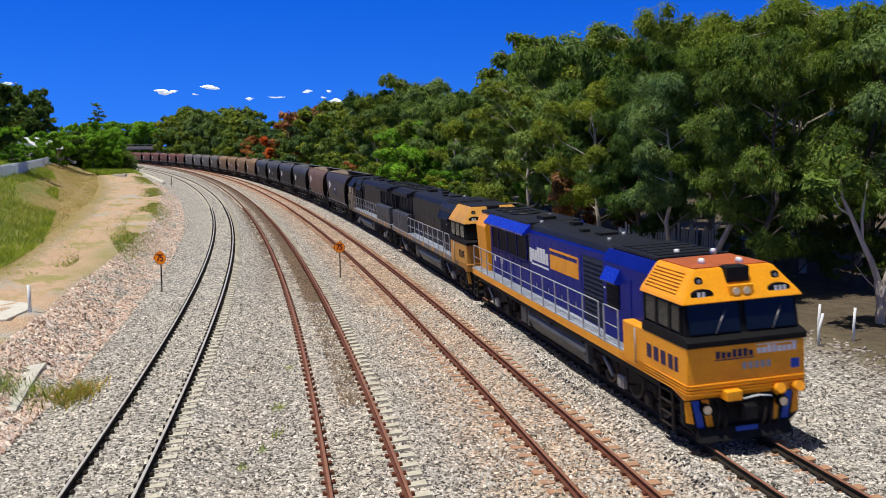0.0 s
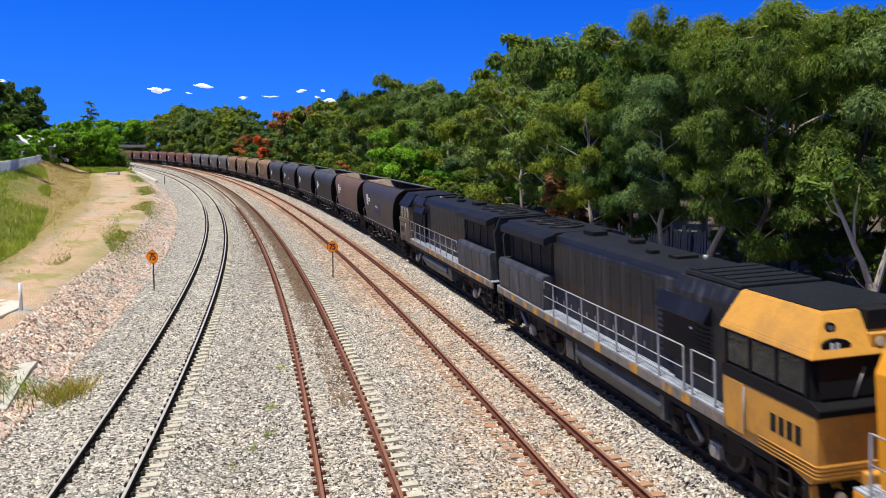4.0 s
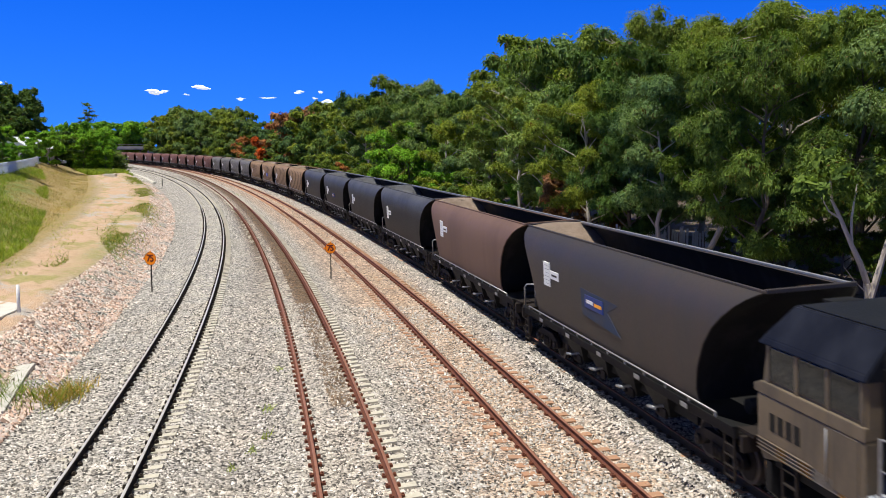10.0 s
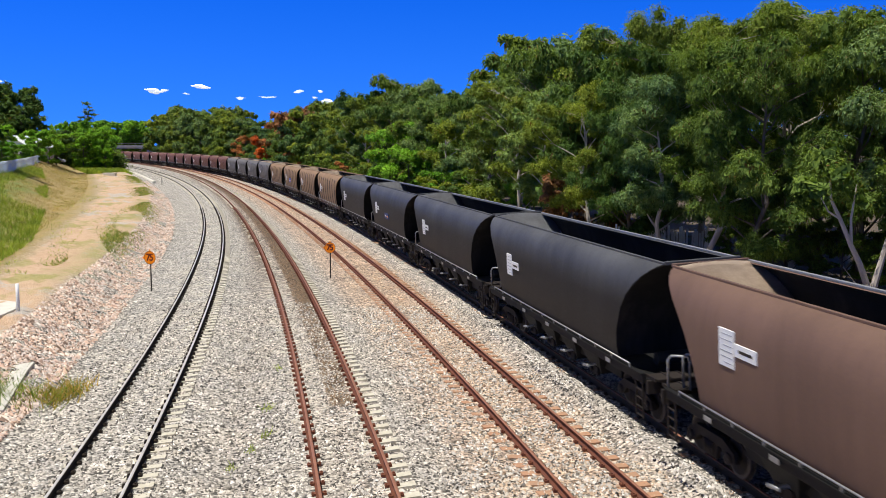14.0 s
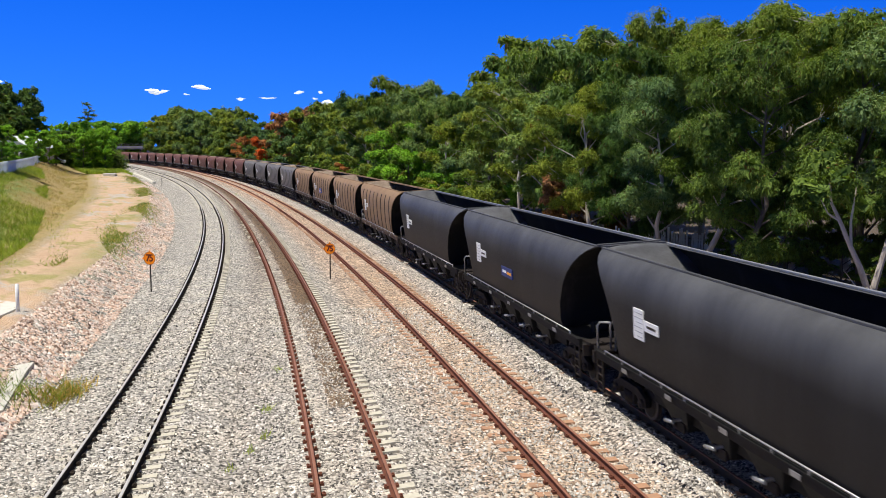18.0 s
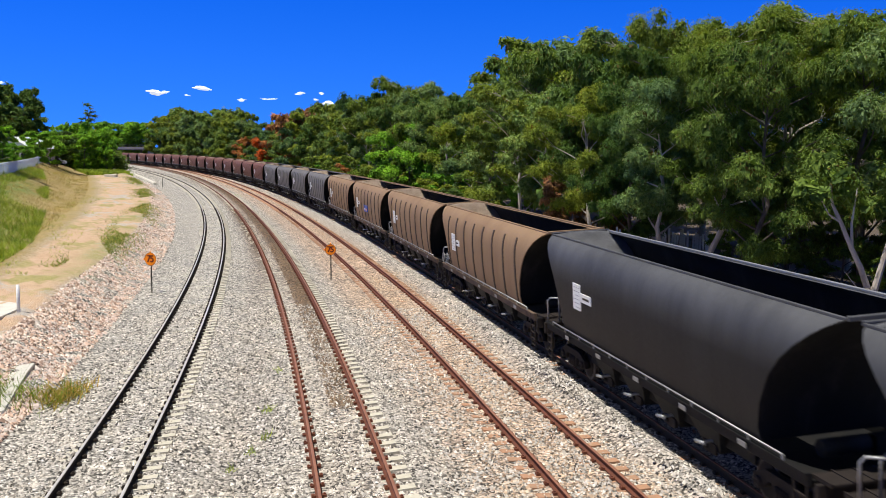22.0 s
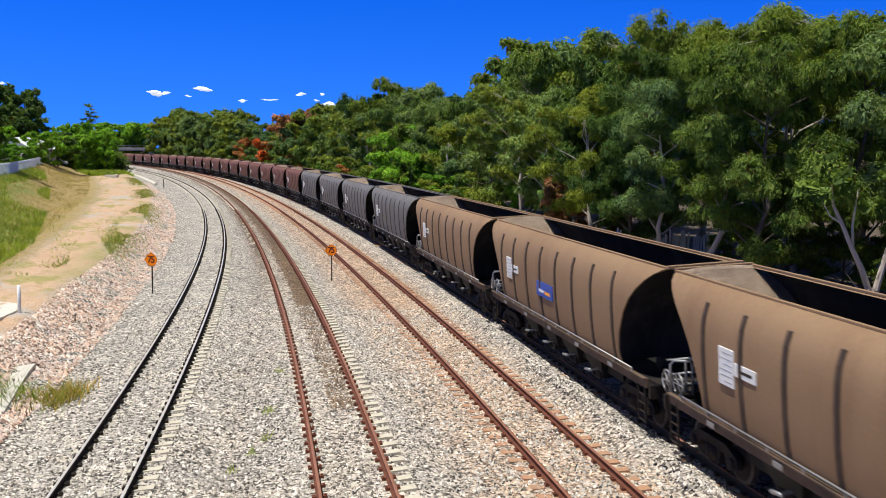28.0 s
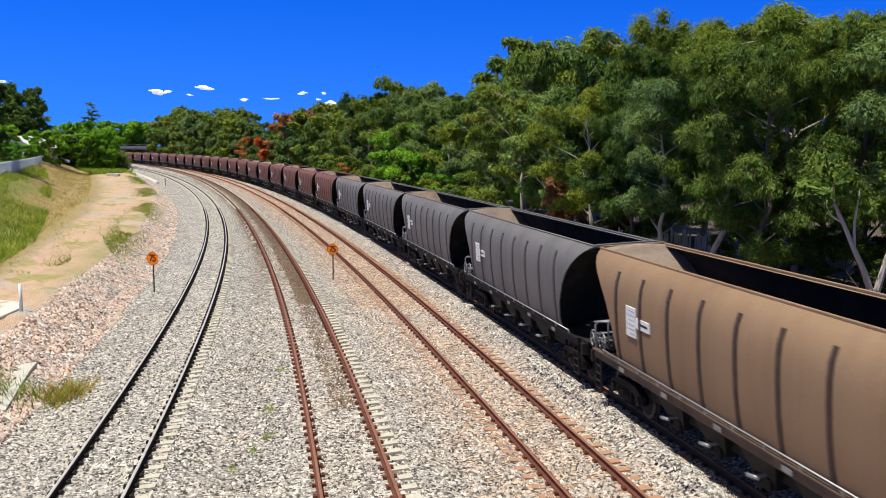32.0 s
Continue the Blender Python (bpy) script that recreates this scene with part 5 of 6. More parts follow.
            prism(bm, [(sx * x0, 0.42 + 0.04 * k), (sx * (x0 + 0.17), 0.46 + 0.04 * k), (sx * (x0 + 0.30), 1.15), (sx * (x0 + 0.13), 1.15)] if k < 2 else [(sx * 1.22, 0.6), (sx * 1.40, 0.66), (sx * 1.43, 1.15), (sx * 1.3, 1.15)], 1, -10.54, -10.505)
            part("chevron_plate", bm, (cab_lower, STICKER_BLUE if clean else UNDER, cab_lower)[k], L)
        bm = B()
        tube(bm, [(sx * 0.95, -10.5, 0.95), (sx * 0.95, -10.68, 0.95)], 0.13, 14)
        dl = part("ditch_light", bm, RUBBER, L)
        bm = B()
        tube(bm, [(sx * 0.95, -10.675, 0.95), (sx * 0.95, -10.7, 0.95)], 0.10, 14)
        part("lens", bm, LAMP, dl)
        for k in range(4):
            bm = B()
            box(bm, *both(sx * 1.16, sx * 1.46), -9.9, -9.5, 0.35 + 0.28 * k, 0.385 + 0.28 * k, 0.008)
            part("step", bm, BOGIE, L)
        bm = B()
        box(bm, *both(sx * 1.40, sx * 1.45), -9.95, -9.9, 0.3, 1.3)
        box(bm, *both(sx * 1.40, sx * 1.45), -9.5, -9.45, 0.3, 1.3)
        part("step_frame", bm, BOGIE, L)
        for yb in (10.0,):
            for k in range(4):
                bm = B()
                box(bm, *both(sx * 1.16, sx * 1.46), yb - 0.25, yb + 0.25, 0.35 + 0.3 * k, 0.385 + 0.3 * k, 0.008)
                part("step", bm, BOGIE, L)
            bm = B()
            box(bm, *both(sx * 1.40, sx * 1.46), yb - 0.3, yb - 0.25, 0.3, 1.4)
            box(bm, *both(sx * 1.40, sx * 1.46), yb + 0.25, yb + 0.3, 0.3, 1.4)
            part("step_frame", bm, BOGIE, L)
    bm = B()
    prism(bm, [(-10.45, 0.18), (-10.75, 0.2), (-10.6, 0.5), (-10.45, 0.5)], 0, -1.15, 1.15, 0.01)
    part("rail_guard", bm, UNDER, L)
    if clean:
        bars(L, "blue_plate", STICKER_BLUE, "y", -10.66, [(-0.25, 0.3, 0.3, 0.48)])
    for e in (-1, 1):
        bm = B()
        tube(bm, [(0, e * 10.3, 0.86), (0, e * 10.72, 0.86)], 0.13, 8)
        box(bm, -0.2, 0.2, e * 10.78 - 0.13, e * 10.78 + 0.13, 0.68, 1.04, 0.05)
        part("coupler", bm, UNDER, L)
        for k, x in enumerate((-0.7, -0.5, 0.45, 0.62, 0.8)):
            bm = B()
            tube(bm, [(x, e * 10.5, 1.1), (x + 0.03, e * 10.72, 0.92), (x - 0.02, e * 10.75, 0.6), (x - 0.08, e * 10.62, 0.45)], 0.03, 6)
            part("air_hose", bm, RUBBER if k != 2 else BOGIE, L)
    bm = B()
    box(bm, -0.62, -0.22, -10.98, -10.6, 1.18, 1.42, 0.03)
    part("jumper_box", bm, cab_lower, L)
    for x in (0.75, 1.22):
        bm = B()
        tube(bm, [(x, -10.7, 1.28), (x, -10.95, 1.36)], 0.12, 10)
        part("jumper_cap", bm, cab_lower, L)
    bm = B()
    tube(bm, [(-0.15, -10.85, 1.18), (0.2, -10.92, 1.25), (0.55, -10.85, 1.18)], 0.02, 6)
    part("front_grab_rail", bm, WHITE, L)
    # handrails along the walkway
    for sx in (-1, 1):
        posts = [-7.15, -6.1] + [-5.7 + 1.315 * k for k in range(13) if -5.7 + 1.315 * k < (10.3 if not broad else r0)]
        for y in posts:
            bm = B()
            box(bm, *both(sx * 1.425, sx * 1.46), y - 0.03, y + 0.03, 1.6, 2.62, 0.006)
            part("rail_post", bm, post_paint, L)
        for z in (2.62, 2.12):
            for y0, y1 in ((-7.15, -6.1), (-5.7, 10.1 if not broad else r0 - 0.15)):
                bm = B()
                if z > 2.5:
                    tube(bm, [(sx * 1.44, y0, z - 0.25), (sx * 1.44, y0, z - 0.04), (sx * 1.44, y0 + 0.06, z), (sx * 1.44, y1 - 0.06, z), (sx * 1.44, y1, z - 0.04), (sx * 1.44, y1, z - 0.25)], 0.019, 6)
                else:
                    tube(bm, [(sx * 1.44, y0, z), (sx * 1.44, y1, z)], 0.016, 6)
                part("handrail", bm, post_paint, L)
    return L


def build_locos():
    one = make_loco("blue diesel locomotive with a golden yellow cab and sill", LOCO_BLUE, LOCO_YELLOW, LOCO_YELLOW, LOCO_BRIGHT, ROOF_BLACK, LOCO_YELLOW, RED_ROOF, GALV, LOCO_YELLOW, True, 2.4, None, RUBBER)
    for sx in (-1, 1):
        # emblem of white and orange bars on the hood side
        x = sx * 1.034
        tall = [(-0.10, 0.42), (0, 0.40), (0, 0.40), (0, 0.52), (0, 0.52), (0, 0.52), (0, 0.40)]
        bars(one, "emblem_bars", WHITE, "x", x, [(2.30 - 0.32 * k - 0.28, 2.30 - 0.32 * k, 2.86 + lo, 2.86 + hi) for k, (lo, hi) in enumerate(tall)] + [(0.1, 2.05, 2.70, 2.765)], "white emblem bars")
        bars(one, "emblem_bars", LOCO_YELLOW, "x", x, [(-0.12 - 0.345 * k - 0.325, -0.12 - 0.345 * k, 2.80, 3.30) for k in range(8)] + [(-2.96, -0.1, 3.42, 3.50), (-2.98, -2.885, 2.80, 3.50)], "orange emblem bars")
    two = make_loco("soot-blackened diesel locomotive with a grimy yellow cab", SOOTED, OLD_YELLOW, OLD_YELLOW, SOOT, ROOF_BLACK, BLOCK_SILL, ROOF_BLACK, GALV, SOOT, False, 4.6, SOOT_GREY, RUBBER)
    three = make_loco("soot-blackened diesel locomotive running cab last", SOOTED, DUSTY_CAB, OLD_YELLOW, SOOT, ROOF_BLACK, BLOCK_SILL, ROOF_BLACK, STEEL, SOOT, False, 4.6, SOOT_GREY, DUSTY_CAB)
    # this one is set further forward on its bogies: longer nose, shorter tail
    for ob in one.children_recursive:
        if ob.type == "MESH" and ob.matrix_basis.translation.length < 0.01 and ob.parent.name.split(".")[0] != "bogie":
            for v in ob.data.vertices:
                v.co.y = float(np.interp(v.co.y, (-13, -10, -9, 7, 8.5, 13), (-13.5, -10.5, -9, 7, 8.0, 12.5)))
    TRAIN.append((one, 32.75, 13.4))
    TRAIN.append((two, 54.55, 13.4))
    TRAIN.append((three, 76.35, -13.4))


build_locos()


# ---------------------------------------------------------------- trees and shrubs
def leaf_cloud(rng, centres, radii, count, length, width, droop, outward):
    """Sprays of leaves over many clumps: dense domes that hang at their sides, round a heart of broad inner sprays."""
    w = radii ** 2
    pick = rng.choice(len(centres), count, p=w / w.sum())
    d = rng.normal(0, 1, (count, 3))
    d[:, 2] += 0.35
    d /= np.linalg.norm(d, axis=1)[:, None]
    rad = 0.62 + 0.42 * rng.random(count) ** 0.8
    lump = 1 + 0.22 * np.sin(5.0 * d[:, 0] + 1.7 * pick) * np.sin(5.0 * d[:, 1] + 2.3 * pick) + 0.12 * np.sin(9.0 * d[:, 2] + pick)
    pos = centres[pick] + d * (radii[pick] * rad * lump)[:, None] * np.array([1.0, 1.0, 0.82])
    flat = np.hypot(d[:, 0], d[:, 1])
    pos[:, 2] -= droop * 0.55 * radii[pick] * flat ** 2 * rng.random(count) ** 1.5
    face = d + rng.normal(0, 0.42, (count, 3)) + np.array([0, 0, 0.45])
    face /= np.linalg.norm(face, axis=1)[:, None]
    long = d * outward * 0.5 + rng.normal(0, 0.5, (count, 3)) + np.array([0, 0, -droop])
    long -= face * (long * face).sum(1)[:, None]
    long /= np.linalg.norm(long, axis=1)[:, None] + 1e-9
    side = np.cross(long, face)
    side /= np.linalg.norm(side, axis=1)[:, None] + 1e-9
    ln = length * rng.uniform(0.6, 1.35, count)[:, None]
    wd = width * rng.uniform(0.7, 1.3, count)[:, None]
    co = np.stack([pos + side * wd, pos + long * ln, pos - side * wd], 1)
    # the heart of each clump
    k = 16
    c = np.repeat(centres, k, 0)
    r = np.repeat(radii, k)[:, None]
    n = len(c)
    q = c + rng.normal(0, 0.2, (n, 3)) * r - np.array([0, 0, 0.15]) * r
    u = rng.normal(0, 1, (n, 3))
    u /= np.linalg.norm(u, axis=1)[:, None]
    v = np.cross(u, rng.normal(0, 1, (n, 3)))
    v /= np.linalg.norm(v, axis=1)[:, None]
    heart = np.stack([q + u * r * 0.42, q - u * r * 0.24 + v * r * 0.38, q - u * r * 0.24 - v * r * 0.38], 1)
    co = np.concatenate([co, heart]).reshape(-1, 3)
    return co, np.arange(len(co)).reshape(-1, 3)


def make_tree(name, label, leaf, bark, seed, height, spread, low, limbs, leaves, length, width, droop=0.9, conifer=False):
    """A tree of that height in metres: bent tapered trunk, limbs, and a crown of leaf sprays in clumps."""
    rng = np.random.default_rng(seed)
    r = random.Random(seed)
    tree = empty(name, label, "tree" if height > 5 else "shrub", "trees along the line" if height > 5 else "shrubs along the line")
    bm = B()
    base_r = 0.013 * height + 0.03
    lean = Vector((r.uniform(-0.1, 0.1), r.uniform(-0.1, 0.1), 0))
    spine = [Vector((0, 0, -0.3))]
    steps = 7
    for i in range(1, steps + 1):
        z = height * 0.86 * i / steps
        spine.append(Vector((lean.x * z + r.uniform(-0.02, 0.02) * height, lean.y * z + r.uniform(-0.02, 0.02) * height, z)))
    tube(bm, spine, base_r, 8, base_r * 0.15)
    centres, radii = [], []
    for k in range(limbs):
        f = low + (0.98 - low) * (k + r.random()) / limbs
        i = min(steps - 1, int(f * steps))
        p = spine[i].lerp(spine[i + 1], f * steps - i)
        a = k * 2.4 + r.uniform(-0.5, 0.5)
        if conifer:
            reach = spread * (1.02 - f) * r.uniform(0.8, 1.1) + 0.2
            rise = -0.05 * reach
        else:
            reach = spread * math.sqrt(max(0.05, 1 - ((f - 0.55) / 0.62) ** 2)) * r.uniform(0.5, 1.12)
            rise = reach * r.uniform(0.25, 0.9)
        out = Vector((math.cos(a), math.sin(a), 0))
        bend = Vector((r.gauss(0, 0.1), r.gauss(0, 0.1), r.gauss(0, 0.05))) * reach
        mid = p + out * reach * 0.45 + Vector((0, 0, rise * 0.6)) + bend
        tip = p + out * reach + Vector((0, 0, rise))
        tip.z = min(tip.z, height * 0.95)
        tube(bm, [p, p.lerp(mid, 0.5) - bend * 0.3, mid, mid.lerp(tip, 0.55) + bend * 0.4, tip], base_r * 0.42 * (1 - 0.5 * f), 5, base_r * 0.07)
        size = height * (0.078 if not conifer else 0.05)
        # one billow at the tip and a lesser one along the limb: domes of small clumps, open beneath
        for q, g in ((tip, 1.0), (mid.lerp(tip, 0.25), 0.68)):
            dome = size * (1.3 if not conifer else 3.2 * (1.06 - f)) * g * r.uniform(0.7, 1.3)
            centres.append(q)
            radii.append(dome * 0.5)
            for _ in range(7 if not conifer else 3):
                j = Vector((r.gauss(0, 1), r.gauss(0, 1), abs(r.gauss(0, 0.7)) - 0.12)).normalized() * dome * r.uniform(0.55, 0.78)
                centres.append(q + Vector((j.x, j.y, j.z * 0.75)))
                radii.append(dome * r.uniform(0.30, 0.46))
                if r.random() < 0.3 and not conifer:
                    tube(bm, [mid, mid.lerp(q + j, 0.55) + bend * 0.3, q + j], base_r * 0.15, 4, base_r * 0.04)
    top = spine[-1]
    for _ in range(5):
        centres.append(top + Vector((r.gauss(0, 0.8), r.gauss(0, 0.8), r.uniform(-0.4, 0.5))) * height * (0.06 if not conifer else 0.02))
        radii.append(height * (r.uniform(0.04, 0.07) if not conifer else 0.018))
    part("trunk", bm, bark, tree, smooth=True)
    co, faces = leaf_cloud(rng, np.array([list(c) for c in centres]), np.array(radii), leaves, length, width, droop, 0.7)
    tall = np.percentile(co[:, 2], 99.8)
    co[:, 2] = np.where(co[:, 2] > 0.5 * height, 0.5 * height + (co[:, 2] - 0.5 * height) * 0.5 * height / max(0.1, tall - 0.5 * height), co[:, 2])
    raw("crown", co, faces, leaf, tree)
    return tree


SKYLINE_X = (-200, 0, 215, 232, 250, 300, 340, 370, 410, 440, 470, 490, 540, 600, 640, 690, 745, 775, 812, 840, 870, 900, 925, 955, 1020, 1100, 1170, 1195, 1250, 1300, 1340, 1470, 1568, 2600)
SKYLINE_UP = (25, 25, 25, 33, 44, 60, 58, 54, 64, 48, 30, 50, 64, 66, 84, 102, 104, 82, 92, 132, 130, 160, 166, 203, 197, 201, 203, 243, 242, 230, 250, 262, 278, 300)


def tree_height(x, y):
    """How tall a tree at that place stands, by the wood's skyline as it rises towards the bridge."""
    up = min(np.interp(784 + 1667 * (x + q) / y, SKYLINE_X, SKYLINE_UP) for q in (-2.4, -1.2, 0.0, 1.2))
    return 6.9 + up / 1667 * y


def put(template, x, y, height, used, turn, half=0.0):
    k = height / template["height"]
    w = half / template["half"] if half else k * template["wide"]
    m = Matrix.Translation((x, y, ground_height(x, y))) @ Matrix.Rotation(turn, 4, "Z") @ Matrix.Diagonal((w, w, k, 1))
    if template["ob"] not in used:
        used.add(template["ob"])
        template["ob"].matrix_basis = m
        return template["ob"]
    k0 = template["ob"].scale.copy()
    return copy_thing(template["ob"], m @ Matrix.Diagonal((1 / k0.x, 1 / k0.y, 1 / k0.z, 1)))


def build_trees():
    r = random.Random(21)
    used = set()

    def t(name, label, leaf, bark, seed, height, spread, low, limbs, leaves, length, width, droop=0.9, conifer=False, wide=1.0):
        ob = make_tree(name, label, leaf, bark, seed, height, spread, low, limbs, leaves, length, width, droop, conifer)
        reach = [math.hypot(v.co.x, v.co.y) for v in list(ob.children[1].data.vertices)[::7]]
        return {"ob": ob, "height": height, "wide": wide, "half": float(np.percentile(reach, 94))}

    near = [t("gum_tree", "tall olive-green gum tree with pale limbs in the wood", LEAF_GUM, BARK_PALE, 1, 15, 4.6, 0.22, 17, 52000, 0.18, 0.032, 0.8),
            t("gum_tree", "spreading gum tree with drooping olive leaves", LEAF_GUM, BARK_PALE, 2, 15, 4.2, 0.22, 16, 52000, 0.19, 0.031, 1.0),
            t("she_oak", "dark she-oak with fine hanging needles", LEAF_SHE, BARK_DARK, 3, 15, 3.6, 0.10, 24, 50000, 0.25, 0.026, 1.4),
            t("paperbark_tree", "grey-green paperbark tree with pale branches", LEAF_GREY, BARK_PALE, 4, 14, 3.8, 0.2, 16, 48000, 0.17, 0.036, 0.6)]
    mid = [t("gum_tree", "olive-green gum tree in the wood beside the line", LEAF_GUM, BARK_PALE, 5, 15, 4.6, 0.15, 15, 15000, 0.32, 0.068, 0.9),
           t("she_oak", "dark she-oak in the wood beside the line", LEAF_SHE, BARK_DARK, 6, 15, 3.8, 0.1, 18, 15000, 0.38, 0.056, 1.3),
           t("paperbark_tree", "grey-green paperbark in the wood beside the line", LEAF_GREY, BARK_PALE, 7, 14, 4.2, 0.15, 15, 14000, 0.31, 0.068, 0.6)]
    far = [t("gum_tree", "distant olive-green gum tree beside the curve", LEAF_GUM, BARK_DARK, 8, 15, 5.2, 0.08, 14, 7500, 0.60, 0.15, 0.8),
           t("she_oak", "distant dark she-oak beside the curve", LEAF_SHE, BARK_DARK, 9, 15, 4.4, 0.06, 16, 7500, 0.66, 0.13, 1.1),
           t("paperbark_tree", "distant grey-green paperbark beside the curve", LEAF_GREY, BARK_DARK, 10, 14, 4.6, 0.08, 14, 7000, 0.58, 0.15, 0.6)]
    # the wood along the train's side, in three rows
    count = 0
    for row, (lat, step, short) in enumerate(((11.5, 4.6, 1.0), (16.2, 5.6, 1.0), (22.0, 8.0, 1.03), (29.0, 6.0, 0.92))):
        s = 41.0 if row == 0 else 27.0 + row * 2.0
        while s < 405:
            st = step * (1.0 if s < 150 else 1.4)
            off = lat + r.uniform(-1.3, 1.3) + (1.2 if s < 50 and row == 0 else 0)
            x, y, _ = LINE_D.at(s, off)
            h = tree_height(x, y) * short
            kinds = near if y < 62 and row < 2 else (mid if y < (150 if row < 2 else 85) else far)
            if row == 2 and y > 130 or row == 3 and y > 80:
                s += st
                continue
            count += 1
            k = (0, 2, 1, 3, 2, 0, 1, 2)[count % 8] % len(kinds)
            put(kinds[k], float(x), float(y), h * (r.uniform(0.76, 0.98) if row == 0 else r.uniform(0.92, 1.03)) * (r.uniform(0.90, 1.14) if y > 130 else 1), used, r.uniform(0, 6.28))
            s += st * r.uniform(0.8, 1.2)
    # undergrowth in front of the wood
    low = [t("shrub", "olive shrub at the edge of the wood", LEAF_GUM, BARK_DARK, 31, 4, 2.0, 0.02, 14, 3400, 0.26, 0.07, 0.5),
           t("shrub", "dark shrub at the edge of the wood", LEAF_SHE, BARK_DARK, 32, 4, 2.0, 0.02, 14, 3400, 0.30, 0.06, 0.9),
           t("shrub", "russet shrub at the edge of the wood", LEAF_RUSSET, BARK_DARK, 33, 3.5, 1.7, 0.02, 12, 4200, 0.24, 0.055, 0.5),
           t("shrub", "bright green shrub at the edge of the wood", LEAF_BRIGHT, BARK_DARK, 34, 4, 2.2, 0.02, 14, 3800, 0.26, 0.08, 0.4)]
    shade = t("shrub", "dark fine-leaved shrub beneath the trees", LEAF_SHE, BARK_DARK, 35, 4, 2.0, 0.02, 16, 8500, 0.15, 0.03, 0.9)
    s = 30.0
    while s < 300:
        x, y, _ = LINE_D.at(s, r.uniform(8.0, 9.6) + (3.4 if s < 62 else 0) + (4.0 if s < 52 else 0))
        k = r.choices((0, 1, 2, 3), (4, 4, 1.2, 2.0) if s > 62 else (1, 9, 0.6, 0))[0]
        if not 52 < s < 84:
            put(shade if s < 52 else low[k], float(x), float(y), r.uniform(2.6, 5.6), used, r.uniform(0, 6.28))
        s += r.uniform(2.0, 3.8) * (0.6 if s < 52 else (1 if s < 140 else 1.8))
    vine = t("vine_hung_tree", "bright green tree hung with vines", LEAF_BRIGHT, BARK_DARK, 36, 9, 3.2, 0.02, 22, 15000, 0.26, 0.085, 0.5)
    for x, y, h in ((5.9, 75, 4.0), (1.2, 97, 5.0), (-3.6, 102, 7.0), (-1.2, 107, 9.8), (-4.8, 111, 9.4), (1.6, 101, 7.6), (-6.6, 114, 5.6)):
        put(vine, x, y, h, used, x)
    red = [t("flame_tree", "red-flowering tree at the edge of the wood", LEAF_RED, BARK_DARK, 41, 10, 3.6, 0.1, 18, 6000, 0.55, 0.15, 0.4),
           t("russet_tree", "russet-leaved tree at the edge of the wood", LEAF_RUSSET, BARK_DARK, 42, 10, 3.6, 0.1, 18, 6000, 0.55, 0.14, 0.6)]
    for k, x, y, h in ((0, -40.6, 219, 9.0), (1, -52.0, 247.5, 9.4), (1, -28.6, 200, 14.9), (1, -36.2, 217, 12.6), (1, 14.5, 66, 8.0), (1, 8.6, 63, 5.0)):
        put(red[k], x, y, h, used, y)
    # the left side: tall trees beyond the fence, shrubs at the end of the sandy track
    big = [t("fig_tree", "tall dense dark green tree beyond the fence", LEAF_SHE, BARK_DARK, 51, 14, 5.2, 0.05, 36, 12000, 0.62, 0.19, 0.4),
           t("camphor_tree", "bright green rounded tree near the fence", LEAF_BRIGHT, BARK_DARK, 52, 9, 4.4, 0.05, 30, 9000, 0.55, 0.18, 0.3),
           t("broad_shrub", "dense green shrub at the end of the sandy track", LEAF_BRIGHT, BARK_DARK, 53, 8, 4.6, 0.02, 32, 10000, 0.55, 0.18, 0.3)]
    # kind, place, height of the crest above the rails, half the crown's width
    for k, x, y, crest, half in ((0, -91.0, 205, 19.2, 3.6), (0, -91.5, 203, 14.0, 3.8), (0, -97.0, 204, 20.2, 3.8), (0, -98.0, 202, 15.0, 4.0), (0, -56.9, 111, 16.0, 4.6), (0, -96, 212, 15.0, 5.0),
                                 (1, -73.0, 170, 9.6, 2.6), (1, -80.6, 172, 10.6, 2.6), (1, -66.9, 150, 7.0, 1.8), (1, -70.2, 151, 7.4, 2.1), (1, -75.4, 181, 9.0, 3.0), (0, -78.5, 192, 9.8, 3.2),
                                 (0, -92.0, 230, 9.8, 2.8), (0, -108, 262, 10.6, 4.4), (0, -118, 262, 11.5, 4.5), (0, -130, 262, 11.5, 5.0), (0, -98.5, 232, 8.8, 3.4),
                                 (2, -87.8, 236, 12.9, 4.3), (2, -94.2, 238, 12.2, 3.2), (2, -82.2, 230, 8.2, 2.2), (2, -86.0, 226, 9.9, 3.6), (2, -84.0, 232, 10.8, 2.8), (1, -80.5, 226, 6.2, 1.8),
                                 (2, -143, 425, 16.8, 7.0), (2, -137, 430, 17.7, 6.5), (1, -149, 432, 14.0, 7.0), (1, -140, 438, 14.0, 8.0)):
        put(big[k], x, y, crest - ground_height(x, y), used, x * 3, half)
    pine = t("pine_tree", "dark conical pine behind the shrubs", LEAF_SHE, BARK_DARK, 61, 14, 3.4, 0.05, 46, 14000, 0.42, 0.08, 0.2, True)
    put(pine, -92.2, 246, 17.6 - ground_height(-92.2, 246), used, 0.4, 5.4)
    put(red[1], -88.2, 246, 11.2 - ground_height(-88.2, 246), used, 0.9, 2.0)


def bare_gum(label, limbs, leaves, seed):
    """A pale leaning gum: forked limbs as tapered bars, a thin crown at their tips."""
    rng = np.random.default_rng(seed)
    tree = empty("leaning_gum", label, "tree", "trees along the line")
    bm = B()
    tips = []
    for pts, r0, r1 in limbs:
        tube(bm, pts, r0, 8, r1)
        if pts[-1][2] > 5:
            tips.append(pts[-1])
    part("trunk", bm, BARK_PALE, tree, smooth=True)
